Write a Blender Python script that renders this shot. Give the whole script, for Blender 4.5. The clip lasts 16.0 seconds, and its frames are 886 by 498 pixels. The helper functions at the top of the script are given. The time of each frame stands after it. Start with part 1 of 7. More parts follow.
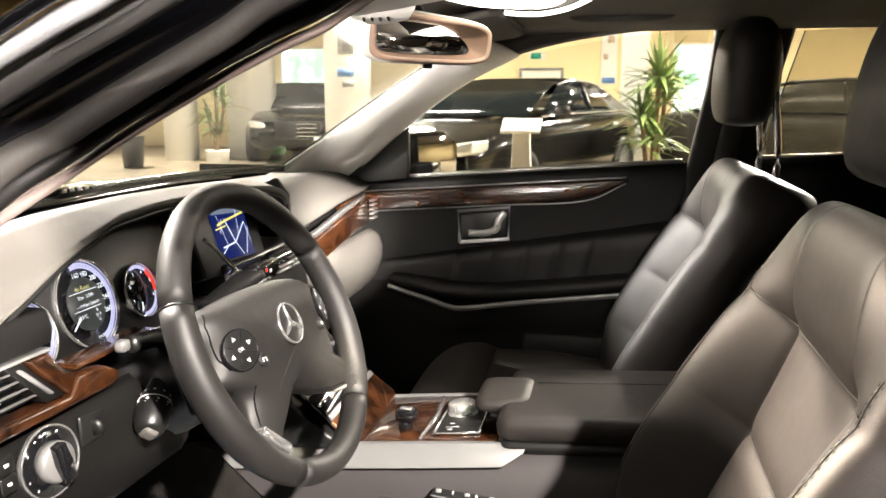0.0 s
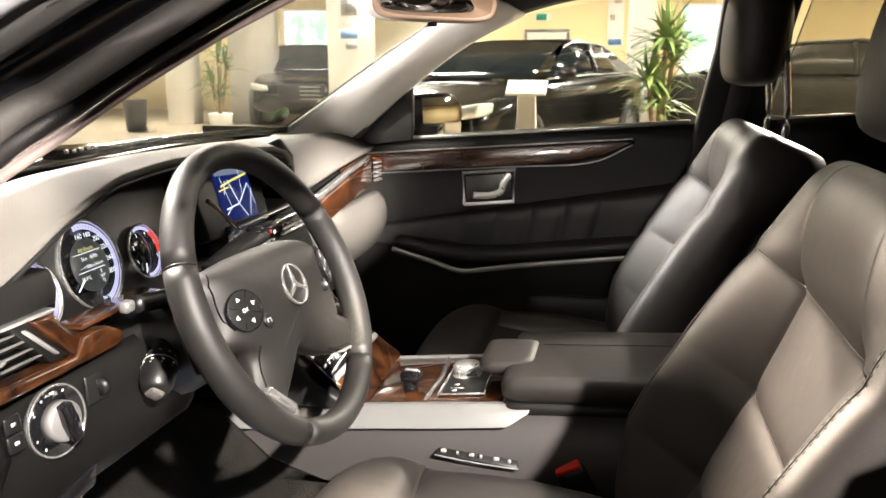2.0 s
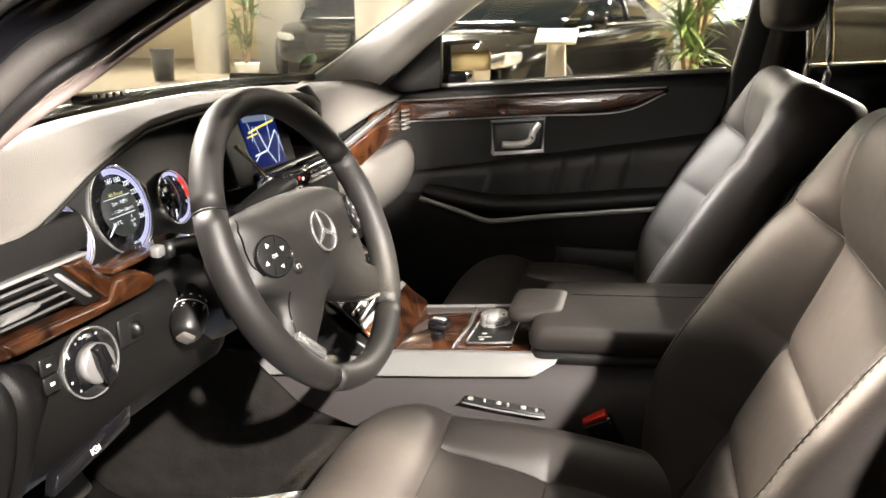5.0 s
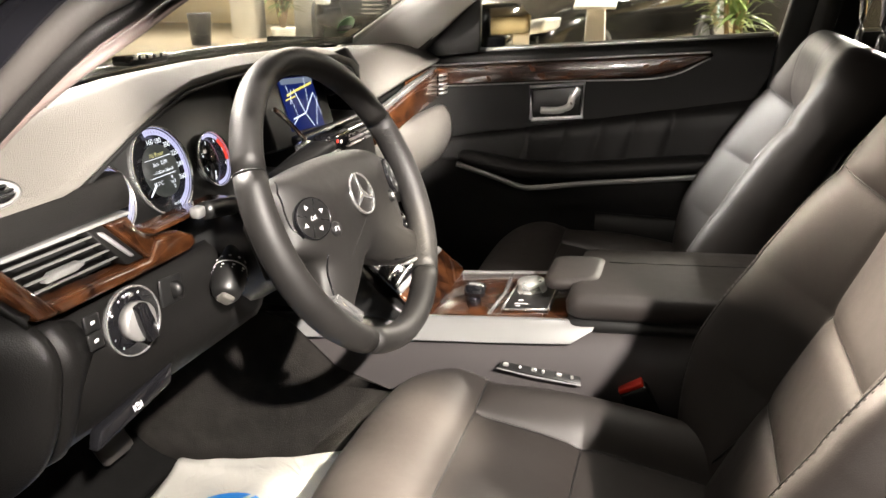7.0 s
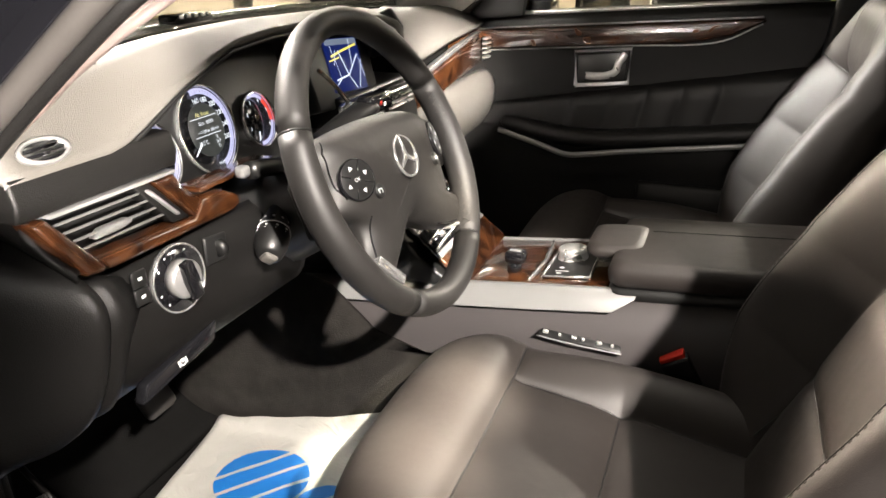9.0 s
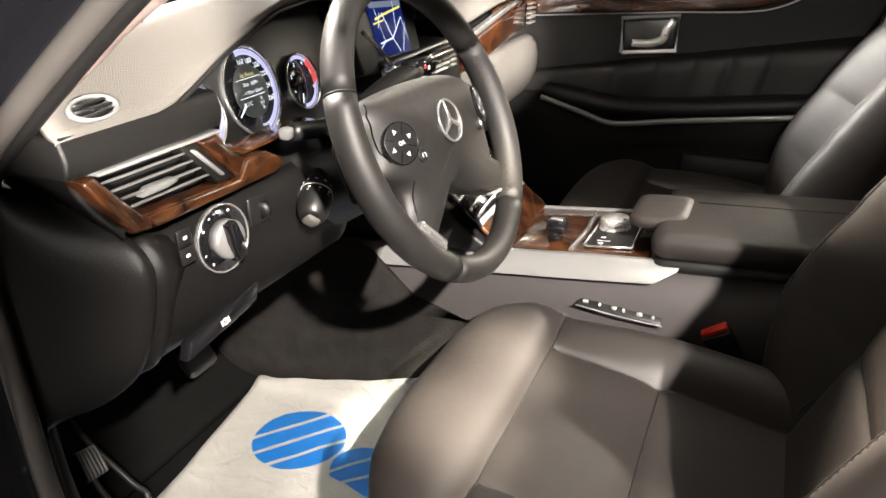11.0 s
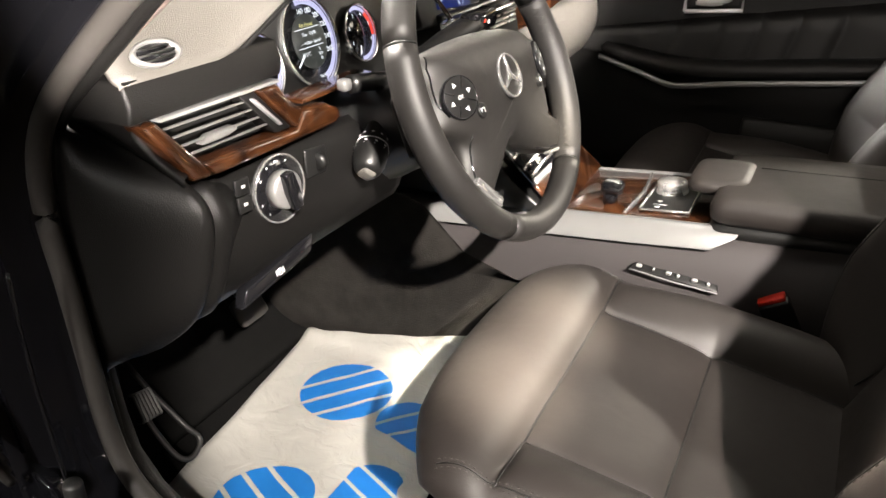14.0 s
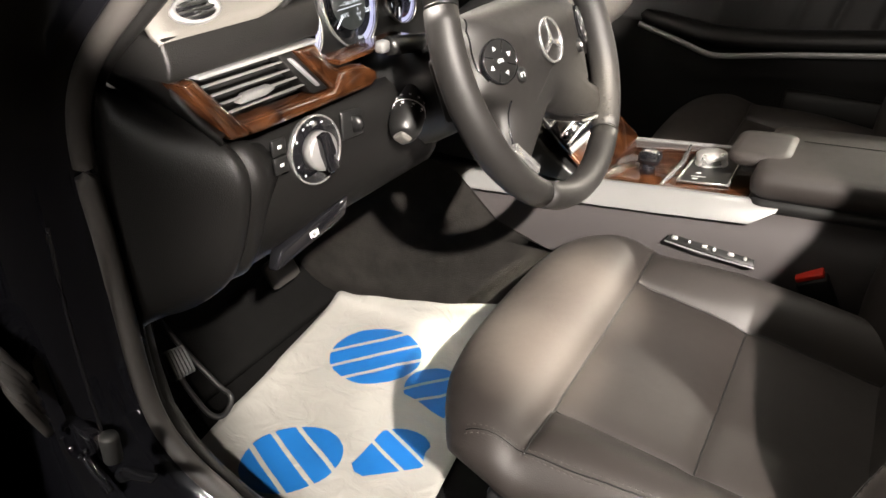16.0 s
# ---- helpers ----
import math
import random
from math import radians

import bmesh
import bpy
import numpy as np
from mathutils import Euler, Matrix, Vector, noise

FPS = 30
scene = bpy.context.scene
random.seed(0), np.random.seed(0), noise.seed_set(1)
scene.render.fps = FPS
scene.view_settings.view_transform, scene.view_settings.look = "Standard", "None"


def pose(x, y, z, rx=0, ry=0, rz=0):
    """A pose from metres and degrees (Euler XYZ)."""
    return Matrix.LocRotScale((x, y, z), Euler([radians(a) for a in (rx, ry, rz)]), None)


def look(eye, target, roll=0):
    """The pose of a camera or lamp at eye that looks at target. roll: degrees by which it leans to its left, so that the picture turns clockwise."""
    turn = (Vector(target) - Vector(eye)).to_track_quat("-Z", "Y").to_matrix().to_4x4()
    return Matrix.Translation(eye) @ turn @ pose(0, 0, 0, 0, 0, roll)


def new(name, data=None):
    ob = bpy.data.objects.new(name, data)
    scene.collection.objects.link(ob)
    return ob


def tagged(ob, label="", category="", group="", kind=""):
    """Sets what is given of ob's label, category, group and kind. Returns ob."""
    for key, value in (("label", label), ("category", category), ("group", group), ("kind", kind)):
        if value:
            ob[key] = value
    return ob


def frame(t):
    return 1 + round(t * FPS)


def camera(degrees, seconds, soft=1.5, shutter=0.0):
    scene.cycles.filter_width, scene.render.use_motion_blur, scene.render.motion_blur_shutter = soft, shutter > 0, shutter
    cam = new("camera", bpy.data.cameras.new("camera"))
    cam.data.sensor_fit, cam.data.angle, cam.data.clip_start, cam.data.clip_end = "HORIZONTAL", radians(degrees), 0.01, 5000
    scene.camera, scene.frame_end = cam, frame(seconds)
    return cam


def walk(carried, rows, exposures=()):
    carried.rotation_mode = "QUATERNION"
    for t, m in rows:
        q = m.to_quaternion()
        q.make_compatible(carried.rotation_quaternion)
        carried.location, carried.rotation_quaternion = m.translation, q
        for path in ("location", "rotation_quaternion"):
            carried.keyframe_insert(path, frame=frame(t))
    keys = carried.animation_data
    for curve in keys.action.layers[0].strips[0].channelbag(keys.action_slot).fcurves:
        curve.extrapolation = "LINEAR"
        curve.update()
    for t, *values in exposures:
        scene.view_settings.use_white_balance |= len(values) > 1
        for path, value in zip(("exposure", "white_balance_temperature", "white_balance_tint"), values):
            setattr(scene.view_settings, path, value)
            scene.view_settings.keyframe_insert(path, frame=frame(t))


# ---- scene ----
cam = camera(57.8, 16.0)
cam.data.dof.use_dof, cam.data.dof.focus_distance, cam.data.dof.aperture_fstop = True, 0.98, 15.0
PATH = (  # seconds, eye x y z, tilt, lean, turn
    (0, 0.3700, -1.2600, 1.1200, 79.500, 0.000, 12.000),
    (0.5, 0.3697, -1.2584, 1.1186, 78.817, -0.017, 12.025),
    (1, 0.3693, -1.2569, 1.1172, 78.167, -0.102, 12.146),
    (1.5, 0.3688, -1.2554, 1.1158, 77.483, -0.086, 12.226),
    (2, 0.3683, -1.2542, 1.1146, 76.935, -0.082, 12.327),
    (2.5, 0.3676, -1.2529, 1.1133, 76.346, -0.119, 12.551),
    (3, 0.3669, -1.2517, 1.1121, 75.781, -0.164, 12.789),
    (3.5, 0.3660, -1.2506, 1.1108, 75.197, -0.154, 13.062),
    (4, 0.3651, -1.2496, 1.1096, 74.650, -0.159, 13.378),
    (6.5, 0.3573, -1.2451, 1.1029, 71.776, -0.070, 16.043),
    (7, 0.3554, -1.2444, 1.1016, 71.213, -0.074, 16.738),
    (7.5, 0.3532, -1.2438, 1.1002, 70.627, -0.014, 17.467),
    (8, 0.3511, -1.2433, 1.0988, 70.065, 0.042, 18.150),
    (8.5, 0.3490, -1.2427, 1.0973, 69.451, 0.108, 18.839),
    (9, 0.3469, -1.2422, 1.0959, 68.876, 0.162, 19.504),
    (11.5, 0.3363, -1.2407, 1.0890, 66.129, 0.500, 22.868),
    (12, 0.3342, -1.2406, 1.0877, 65.627, 0.594, 23.495),
    (12.5, 0.3322, -1.2404, 1.0864, 65.116, 0.611, 24.147),
    (13, 0.3304, -1.2404, 1.0853, 64.671, 0.689, 24.718),
    (13.5, 0.3286, -1.2404, 1.0841, 64.232, 0.761, 25.264),
    (14, 0.3269, -1.2404, 1.0830, 63.812, 0.844, 25.739),
    (14.5, 0.3251, -1.2403, 1.0817, 63.299, 0.924, 26.272),
    (15, 0.3231, -1.2403, 1.0803, 62.776, 1.089, 26.772),
    (15.5, 0.3209, -1.2403, 1.0786, 62.149, 1.227, 27.361),
    (16, 0.3189, -1.2403, 1.0770, 61.567, 1.333, 27.923),
)
walk(cam, [(t, pose(x, y, z, tilt, 0, turn) @ pose(0, 0, 0, 0, 0, lean)) for t, x, y, z, tilt, lean, turn in PATH])

# ---- light: showroom ceiling lamps, added spots, daylight in the shop windows ----
world = bpy.data.worlds.new("showroom_world")
world.use_nodes = True
world.node_tree.nodes["Background"].inputs[0].default_value = (1.0, 0.93, 0.82, 1)
world.node_tree.nodes["Background"].inputs[1].default_value = 0.25
scene.world = world
scene.view_settings.exposure = 1.9


def spot(name, eye, target, watts, degrees, blend, size, colour):
    data = bpy.data.lights.new(name, "SPOT")
    data.energy, data.spot_size, data.spot_blend, data.shadow_soft_size, data.color = watts, radians(degrees), blend, size, colour
    ob = new(name, data)
    ob.matrix_world = look(eye, target)
    return ob


def area(name, eye, target, watts, w, h, colour):
    data = bpy.data.lights.new(name, "AREA")
    data.energy, data.shape, data.size, data.size_y, data.color = watts, "RECTANGLE", w, h, colour
    ob = new(name, data)
    ob.matrix_world = look(eye, target)
    return ob


WARM = (1.0, 0.91, 0.825)
# unseen key spot behind the open door
spot("unseen_spot", (2.32, -3.13, 3.07), (-0.04, -0.285, 0.45), 1180, 12.4, 0.3, 0.05, WARM)
# narrow spots added for single lit patches: beside the door, ahead of the windscreen
spot("unseen_spot", (1.90, -2.90, 3.10), (0.050, -0.495, 0.535), 5200, 2.4, 0.6, 0.04, (1.0, 0.92, 0.76))
spot("unseen_spot", (1.90, -2.62, 3.10), (0.060, -0.335, 0.535), 4200, 2.2, 0.6, 0.04, (1.0, 0.92, 0.76))
spot("unseen_spot", (1.90, -2.75, 3.10), (0.000, -0.262, 0.755), 1700, 1.3, 0.6, 0.04, (1.0, 0.87, 0.66))
spot("unseen_spot", (2.90, -4.90, 2.45), (-0.275, 0.53, 0.80), 7400, 2.55, 0.15, 0.06, WARM)
spot("unseen_spot", (3.60, -4.60, 1.65), (-0.225, -0.655, 0.955), 4000, 2.5, 0.25, 0.03, WARM)
spot("unseen_spot", (-5.20, 1.90, 3.10), (0.64, -0.46, 0.95), 1550, 6.2, 0.35, 0.10, (1.0, 0.82, 0.65))
spot("unseen_spot", (-2.90, 2.40, 3.10), (0.550, -0.540, 0.745), 1250, 5.2, 0.35, 0.08, (1.0, 0.82, 0.65))
spot("unseen_spot", (-3.80, 0.15, 3.20), (0.55, 0.36, 0.82), 1500, 7.6, 0.45, 0.10, (1.0, 0.95, 0.88))
spot("unseen_spot", (-2.60, 0.30, 3.40), (-0.34, -0.60, 0.98), 1300, 9.0, 0.4, 0.10, WARM)
spot("unseen_spot", (1.00, -5.60, 2.55), (0.30, 0.66, 0.95), 190, 6.4, 0.6, 0.08, WARM)
spot("unseen_spot", (-0.40, -6.20, 0.95), (0.04, -0.82, 1.140), 620, 5.0, 0.8, 0.10, WARM)
spot("unseen_spot", (1.60, -5.20, 2.70), (-0.265, -0.785, 0.66), 110, 4.0, 0.7, 0.06, WARM)
spot("unseen_spot", (-1.50, -3.50, 3.00), (-0.17, 0.57, 1.10), 520, 3.2, 0.5, 0.06, WARM)
spot("unseen_spot", (0.10, -4.80, 3.20), (-0.22, -0.55, 0.25), 560, 6.6, 0.7, 0.22, (1.0, 0.95, 0.88))
# light of the lit reading lamp overhead
spot("roof_lamp_light", (0.25, 0.05, 1.255), (0.25, 0.06, 0.5), 2.0, 130, 1.0, 0.04, (1.0, 0.90, 0.78))
# one more added spot, for the top of the passenger backrest
spot("unseen_spot", (2.50, 5.50, 3.20), (0.65, 0.23, 0.98), 1300, 3.4, 0.4, 0.06, (1.0, 0.93, 0.80))
# two weak lamps added on the door side as fill
for lx, ly in ((-5.5, -5.0), (-1.0, -6.8)):
    area("unseen_ceiling_lamp", (lx, ly, 3.52), (lx, ly, 0), 8, 1.2, 0.3, (1.0, 0.93, 0.84))
for lx in (-9, -3.5, 2, 7.5):
    for ly in (6.0, 12.0):
        area("unseen_ceiling_lamp", (lx, ly, 3.52), (lx, ly, 0), 235, 1.2, 0.3, (1.0, 0.91, 0.77))

# ---- materials ----
def material(name, colour, rough=0.5, metal=0.0, vary=0.12, scale=6.0, grain=0.0, grain_scale=900.0, kind="noise", coat=0.0, spec=0.5, sheen=0.0, wrinkle=0.0):
    """A surface with slow variation of tone and gloss, and a fine grain in relief."""
    m = bpy.data.materials.new(name)
    m.use_nodes = True
    nt = m.node_tree
    b = nt.nodes["Principled BSDF"]
    b.inputs["Metallic"].default_value = metal
    b.inputs["Specular IOR Level"].default_value = spec
    b.inputs["Coat Weight"].default_value = coat
    b.inputs["Coat Roughness"].default_value = 0.05
    b.inputs["Sheen Weight"].default_value = sheen
    tc = nt.nodes.new("ShaderNodeTexCoord")
    n1 = nt.nodes.new("ShaderNodeTexNoise")
    n1.inputs["Scale"].default_value = scale
    n1.inputs["Detail"].default_value = 5.0
    nt.links.new(tc.outputs["Object"], n1.inputs["Vector"])
    ramp = nt.nodes.new("ShaderNodeValToRGB")
    lo, hi = 1.0 - vary, 1.0 + vary
    ramp.color_ramp.elements[0].position, ramp.color_ramp.elements[1].position = 0.3, 0.7
    ramp.color_ramp.elements[0].color = (*[c * lo for c in colour], 1)
    ramp.color_ramp.elements[1].color = (*[min(1, c * hi) for c in colour], 1)
    nt.links.new(n1.outputs["Fac"], ramp.inputs[0])
    nt.links.new(ramp.outputs[0], b.inputs["Base Color"])
    mr = nt.nodes.new("ShaderNodeMapRange")
    mr.inputs["To Min"].default_value, mr.inputs["To Max"].default_value = max(0.02, rough - 0.05), min(1, rough + 0.05)
    n2 = nt.nodes.new("ShaderNodeTexNoise")
    n2.inputs["Scale"].default_value = scale * 7
    nt.links.new(tc.outputs["Object"], n2.inputs["Vector"])
    nt.links.new(n2.outputs["Fac"], mr.inputs["Value"])
    nt.links.new(mr.outputs[0], b.inputs["Roughness"])
    if grain:
        if kind == "cells":
            g = nt.nodes.new("ShaderNodeTexVoronoi")
            out = g.outputs["Distance"]
        else:
            g = nt.nodes.new("ShaderNodeTexNoise")
            out = g.outputs["Fac"]
        g.inputs["Scale"].default_value = grain_scale
        nt.links.new(tc.outputs["Object"], g.inputs["Vector"])
        bump = nt.nodes.new("ShaderNodeBump")
        bump.inputs["Strength"].default_value = grain
        bump.inputs["Distance"].default_value = 0.001
        nt.links.new(out, bump.inputs["Height"])
        nt.links.new(bump.outputs[0], b.inputs["Normal"])
        if wrinkle:
            w = nt.nodes.new("ShaderNodeTexNoise")
            w.inputs["Scale"].default_value, w.inputs["Detail"].default_value, w.inputs["Distortion"].default_value = 22.0, 4.0, 1.2
            nt.links.new(tc.outputs["Object"], w.inputs["Vector"])
            soft = nt.nodes.new("ShaderNodeBump")
            soft.inputs["Strength"].default_value, soft.inputs["Distance"].default_value = wrinkle, 0.004
            nt.links.new(w.outputs["Fac"], soft.inputs["Height"])
            nt.links.new(soft.outputs[0], bump.inputs["Normal"])
    return m


def glowing(name, colour, strength):
    m = bpy.data.materials.new(name)
    m.use_nodes = True
    b = m.node_tree.nodes["Principled BSDF"]
    b.inputs["Base Color"].default_value = (0.02, 0.02, 0.02, 1)
    b.inputs["Emission Color"].default_value = (*colour, 1)
    b.inputs["Emission Strength"].default_value = strength
    return m


def burl(name):
    """Dark burr walnut under clear lacquer."""
    m = bpy.data.materials.new(name)
    m.use_nodes = True
    nt = m.node_tree
    b = nt.nodes["Principled BSDF"]
    tc = nt.nodes.new("ShaderNodeTexCoord")
    n = nt.nodes.new("ShaderNodeTexNoise")
    n.inputs["Scale"].default_value, n.inputs["Detail"].default_value, n.inputs["Distortion"].default_value = 20.0, 8.0, 1.5
    nt.links.new(tc.outputs["Object"], n.inputs["Vector"])
    r = nt.nodes.new("ShaderNodeValToRGB")
    e = r.color_ramp.elements
    e[0].position, e[0].color = 0.34, (0.0045, 0.0020, 0.0013, 1)
    e[1].position, e[1].color = 0.76, (0.084, 0.030, 0.0102, 1)
    mid = e.new(0.5)
    mid.color = (0.035, 0.0122, 0.0045, 1)
    nt.links.new(n.outputs["Fac"], r.inputs[0])
    nt.links.new(r.outputs[0], b.inputs["Base Color"])
    b.inputs["Roughness"].default_value = 0.22
    b.inputs["Coat Weight"].default_value = 1.0
    b.inputs["Coat Roughness"].default_value = 0.04
    return m


def clear(name, tint=(1, 1, 1), rough=0.0, sheen=0.035, veil=0.0):
    m = bpy.data.materials.new(name)
    m.use_nodes = True
    nt = m.node_tree
    nt.nodes.remove(nt.nodes["Principled BSDF"])
    t = nt.nodes.new("ShaderNodeBsdfTransparent")
    t.inputs[0].default_value = (*tint, 1)
    g = nt.nodes.new("ShaderNodeBsdfGlossy")
    g.inputs["Roughness"].default_value = rough
    mix = nt.nodes.new("ShaderNodeMixShader")
    mix.inputs[0].default_value = sheen
    nt.links.new(t.outputs[0], mix.inputs[1])
    nt.links.new(g.outputs[0], mix.inputs[2])
    last = mix
    # even pale diffuse layer painted over the glass as haze
    if veil:
        film = nt.nodes.new("ShaderNodeBsdfDiffuse")
        film.inputs[0].default_value = (0.8, 0.78, 0.74, 1)
        last = nt.nodes.new("ShaderNodeMixShader")
        last.inputs[0].default_value = veil
        nt.links.new(mix.outputs[0], last.inputs[1])
        nt.links.new(film.outputs[0], last.inputs[2])
    nt.links.new(last.outputs[0], nt.nodes["Material Output"].inputs[0])
    return m


LEATHER = material("black_leather", (0.0170, 0.0140, 0.0127), 0.52, vary=0.18, scale=9, grain=0.13, grain_scale=900, kind="cells", spec=0.42, wrinkle=0.10)
LEATHER_DOOR = material("door_leather", (0.0075, 0.0072, 0.0071), 0.5, vary=0.12, scale=9, grain=0.12, grain_scale=1000, kind="cells", spec=0.22)
LEATHER_WHEEL = material("wheel_leather", (0.0125, 0.0115, 0.0108), 0.52, vary=0.1, scale=14, grain=0.15, grain_scale=900, kind="cells", spec=0.45)
LEATHER_HOLED = material("perforated_leather", (0.017, 0.016, 0.0155), 0.5, vary=0.1, scale=14, grain=0.3, grain_scale=700, kind="cells")
# upper dash skin made lighter than the lower plastic, as if lamplit
DASH = material("lightened_dash_skin", (0.082, 0.0765, 0.069), 0.55, vary=0.06, scale=6, grain=0.45, grain_scale=900, kind="cells")
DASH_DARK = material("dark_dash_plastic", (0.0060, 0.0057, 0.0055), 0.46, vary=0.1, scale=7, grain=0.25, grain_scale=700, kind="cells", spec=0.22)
PLASTIC = material("black_plastic", (0.008, 0.008, 0.008), 0.38, vary=0.1, scale=10, grain=0.1, grain_scale=800)
GLOSS = material("gloss_black", (0.006, 0.006, 0.007), 0.08, vary=0.05, coat=0.5)
PAINT = material("black_car_paint", (0.004, 0.004, 0.005), 0.10, vary=0.05, coat=0.5, spec=0.25)
CAR_PAINT = material("far_car_paint", (0.006, 0.0055, 0.005), 0.16, vary=0.1, coat=0.3, spec=0.3)
CAR_GLASS = material("dark_car_glass", (0.006, 0.008, 0.009), 0.07, vary=0.1, spec=0.3)
RUBBER = material("rubber_seal", (0.032, 0.029, 0.027), 0.6, vary=0.15, scale=12, grain=0.2, grain_scale=300, spec=0.25)
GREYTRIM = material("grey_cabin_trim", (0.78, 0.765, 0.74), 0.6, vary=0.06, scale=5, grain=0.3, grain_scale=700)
# near pillar's pinkish copy of the grey trim, darkened as if in shade
PILLAR_SHADED = material("shaded_pillar_trim", (0.105, 0.080, 0.073), 0.6, vary=0.06, scale=5, grain=0.3, grain_scale=700)
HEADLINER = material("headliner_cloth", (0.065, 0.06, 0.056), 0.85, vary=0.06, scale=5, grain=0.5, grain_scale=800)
CHROME = material("chrome", (0.82, 0.82, 0.82), 0.14, 0.9, vary=0.03)
SATIN = material("satin_silver", (0.36, 0.355, 0.35), 0.32, 0.65, vary=0.05, scale=12)
SILVER = material("silver_lacquer", (0.21, 0.209, 0.208), 0.34, 0.35, vary=0.04, scale=12, grain=0.05, grain_scale=900)
# chrome with its bright reflection put into the colour as white
WHITE_TRIM = material("whitened_chrome", (0.75, 0.75, 0.78), 0.35, 0.3, vary=0.03)
SPOKE = material("spoke_lacquer", (0.014, 0.0135, 0.013), 0.5, 0.0, vary=0.06, scale=14)
LIP_GREY = material("grey_lip_rubber", (0.050, 0.047, 0.045), 0.45, vary=0.1, scale=14, grain=0.1, grain_scale=300)
# pale mirror plastic with warm bounced light put into its colour
FRAME_TAN = material("bounce_tinted_plastic", (0.42, 0.28, 0.21), 0.5, vary=0.05)
BRIGHT = material("soft_chrome", (0.72, 0.72, 0.71), 0.28, 0.75, vary=0.03)
SLAT = material("bright_satin_silver", (0.34, 0.335, 0.33), 0.30, 0.7, vary=0.05, scale=12)
THREAD = material("dark_thread", (0.042, 0.038, 0.035), 0.7, vary=0.2, scale=60)
WOOD = burl("burr_walnut")
# darker tone of the carpet, for the floor, toe board and footwell sides
CARPET_DARKER = material("darker_floor_carpet", (0.0025, 0.0024, 0.0023), 0.95, vary=0.25, scale=40, grain=1.0, grain_scale=420, spec=0.1)
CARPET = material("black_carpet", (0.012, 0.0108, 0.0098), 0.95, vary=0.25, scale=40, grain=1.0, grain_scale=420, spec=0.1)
PAPER = material("white_paper", (0.215, 0.209, 0.193), 0.7, vary=0.06, scale=8, grain=0.7, grain_scale=28, wrinkle=1.0)
BLUE = material("blue_print", (0.002, 0.078, 0.255), 0.6, vary=0.08, scale=12)
RED = material("red_plastic", (0.65, 0.03, 0.015), 0.35, vary=0.06)
WHITE = material("white_print", (0.8, 0.8, 0.8), 0.5, vary=0.02)
MIRROR = material("mirror_glass", (0.55, 0.53, 0.5), 0.01, 1.0, vary=0.01)
GLASS = clear("clear_glass", (0.93, 0.95, 0.93))
# haze of the dash's reflection put into the glass as a pale veil
SCREEN_GLASS = clear("laminated_glass", (0.93, 0.95, 0.93), 0.0, 0.10, 0.10)
TINT = clear("tinted_glass", (0.82, 0.79, 0.72), 0.0, 0.035, 0.06)
WALL = material("cream_wall", (0.82, 0.66, 0.38), 0.8, vary=0.05, scale=0.6, grain=0.1, grain_scale=60)
# unseen south wall, made dark to cut light bounced into the cabin
WALL_DARK = material("darkened_wall", (0.07, 0.066, 0.06), 0.8, vary=0.08, scale=0.6, grain=0.1, grain_scale=60)
PILLAR = material("white_pillar", (0.72, 0.70, 0.64), 0.7, vary=0.05, scale=1.5)
FLOOR = material("showroom_floor", (0.34, 0.28, 0.21), 0.32, vary=0.15, scale=1.2, grain=0.1, grain_scale=30)
# ceiling out of view, given a dark tone against bounced light
CEIL = material("darkened_ceiling", (0.22, 0.21, 0.20), 0.85, vary=0.03, scale=1)
LEAF = material("yucca_leaf", (0.13, 0.18, 0.055), 0.45, vary=0.35, scale=3)
BARK = material("plant_bark", (0.22, 0.15, 0.08), 0.85, vary=0.3, scale=20, grain=0.6, grain_scale=60)
DAY = glowing("bright_daylight", (0.92, 1.0, 0.90), 0.9)
# pale leaves outside the shop windows
nt_ = DAY.node_tree
n_ = nt_.nodes.new("ShaderNodeTexNoise")
n_.inputs["Scale"].default_value, n_.inputs["Detail"].default_value = 2.2, 5.0
r_ = nt_.nodes.new("ShaderNodeValToRGB")
r_.color_ramp.elements[0].position, r_.color_ramp.elements[0].color = 0.42, (0.30, 0.52, 0.34, 1)
r_.color_ramp.elements[1].position, r_.color_ramp.elements[1].color = 0.58, (0.95, 1.0, 0.94, 1)
tc_ = nt_.nodes.new("ShaderNodeTexCoord")
nt_.links.new(tc_.outputs["Object"], n_.inputs["Vector"])
nt_.links.new(n_.outputs["Fac"], r_.inputs[0])
nt_.links.new(r_.outputs[0], nt_.nodes["Principled BSDF"].inputs["Emission Color"])

# ---- building helpers ----
from mathutils.bvhtree import BVHTree


def thing(name, label, category, at=(0, 0, 0), group="", kind=""):
    ob = new(name)
    ob.empty_display_size = 0.05
    ob.location = at
    return tagged(ob, label, category, group, kind)


def link(name, me, mat, parent=None, label="", smooth=True, bevel=0.0, sub=0, segs=2):
    me.materials.append(mat)
    if smooth:
        for p in me.polygons:
            p.use_smooth = True
    ob = new(name, me)
    if parent is not None:
        ob.parent = parent
        if parent.type == "EMPTY":
            ob.matrix_parent_inverse = Matrix.Translation(-parent.location)
    if label:
        tagged(ob, label)
    if bevel:
        b = ob.modifiers.new("bevel", "BEVEL")
        b.width, b.segments, b.limit_method, b.angle_limit = bevel, segs, "ANGLE", radians(32)
        b.harden_normals = False
    if sub:
        s = ob.modifiers.new("subsurf", "SUBSURF")
        s.levels = s.render_levels = sub
    return ob


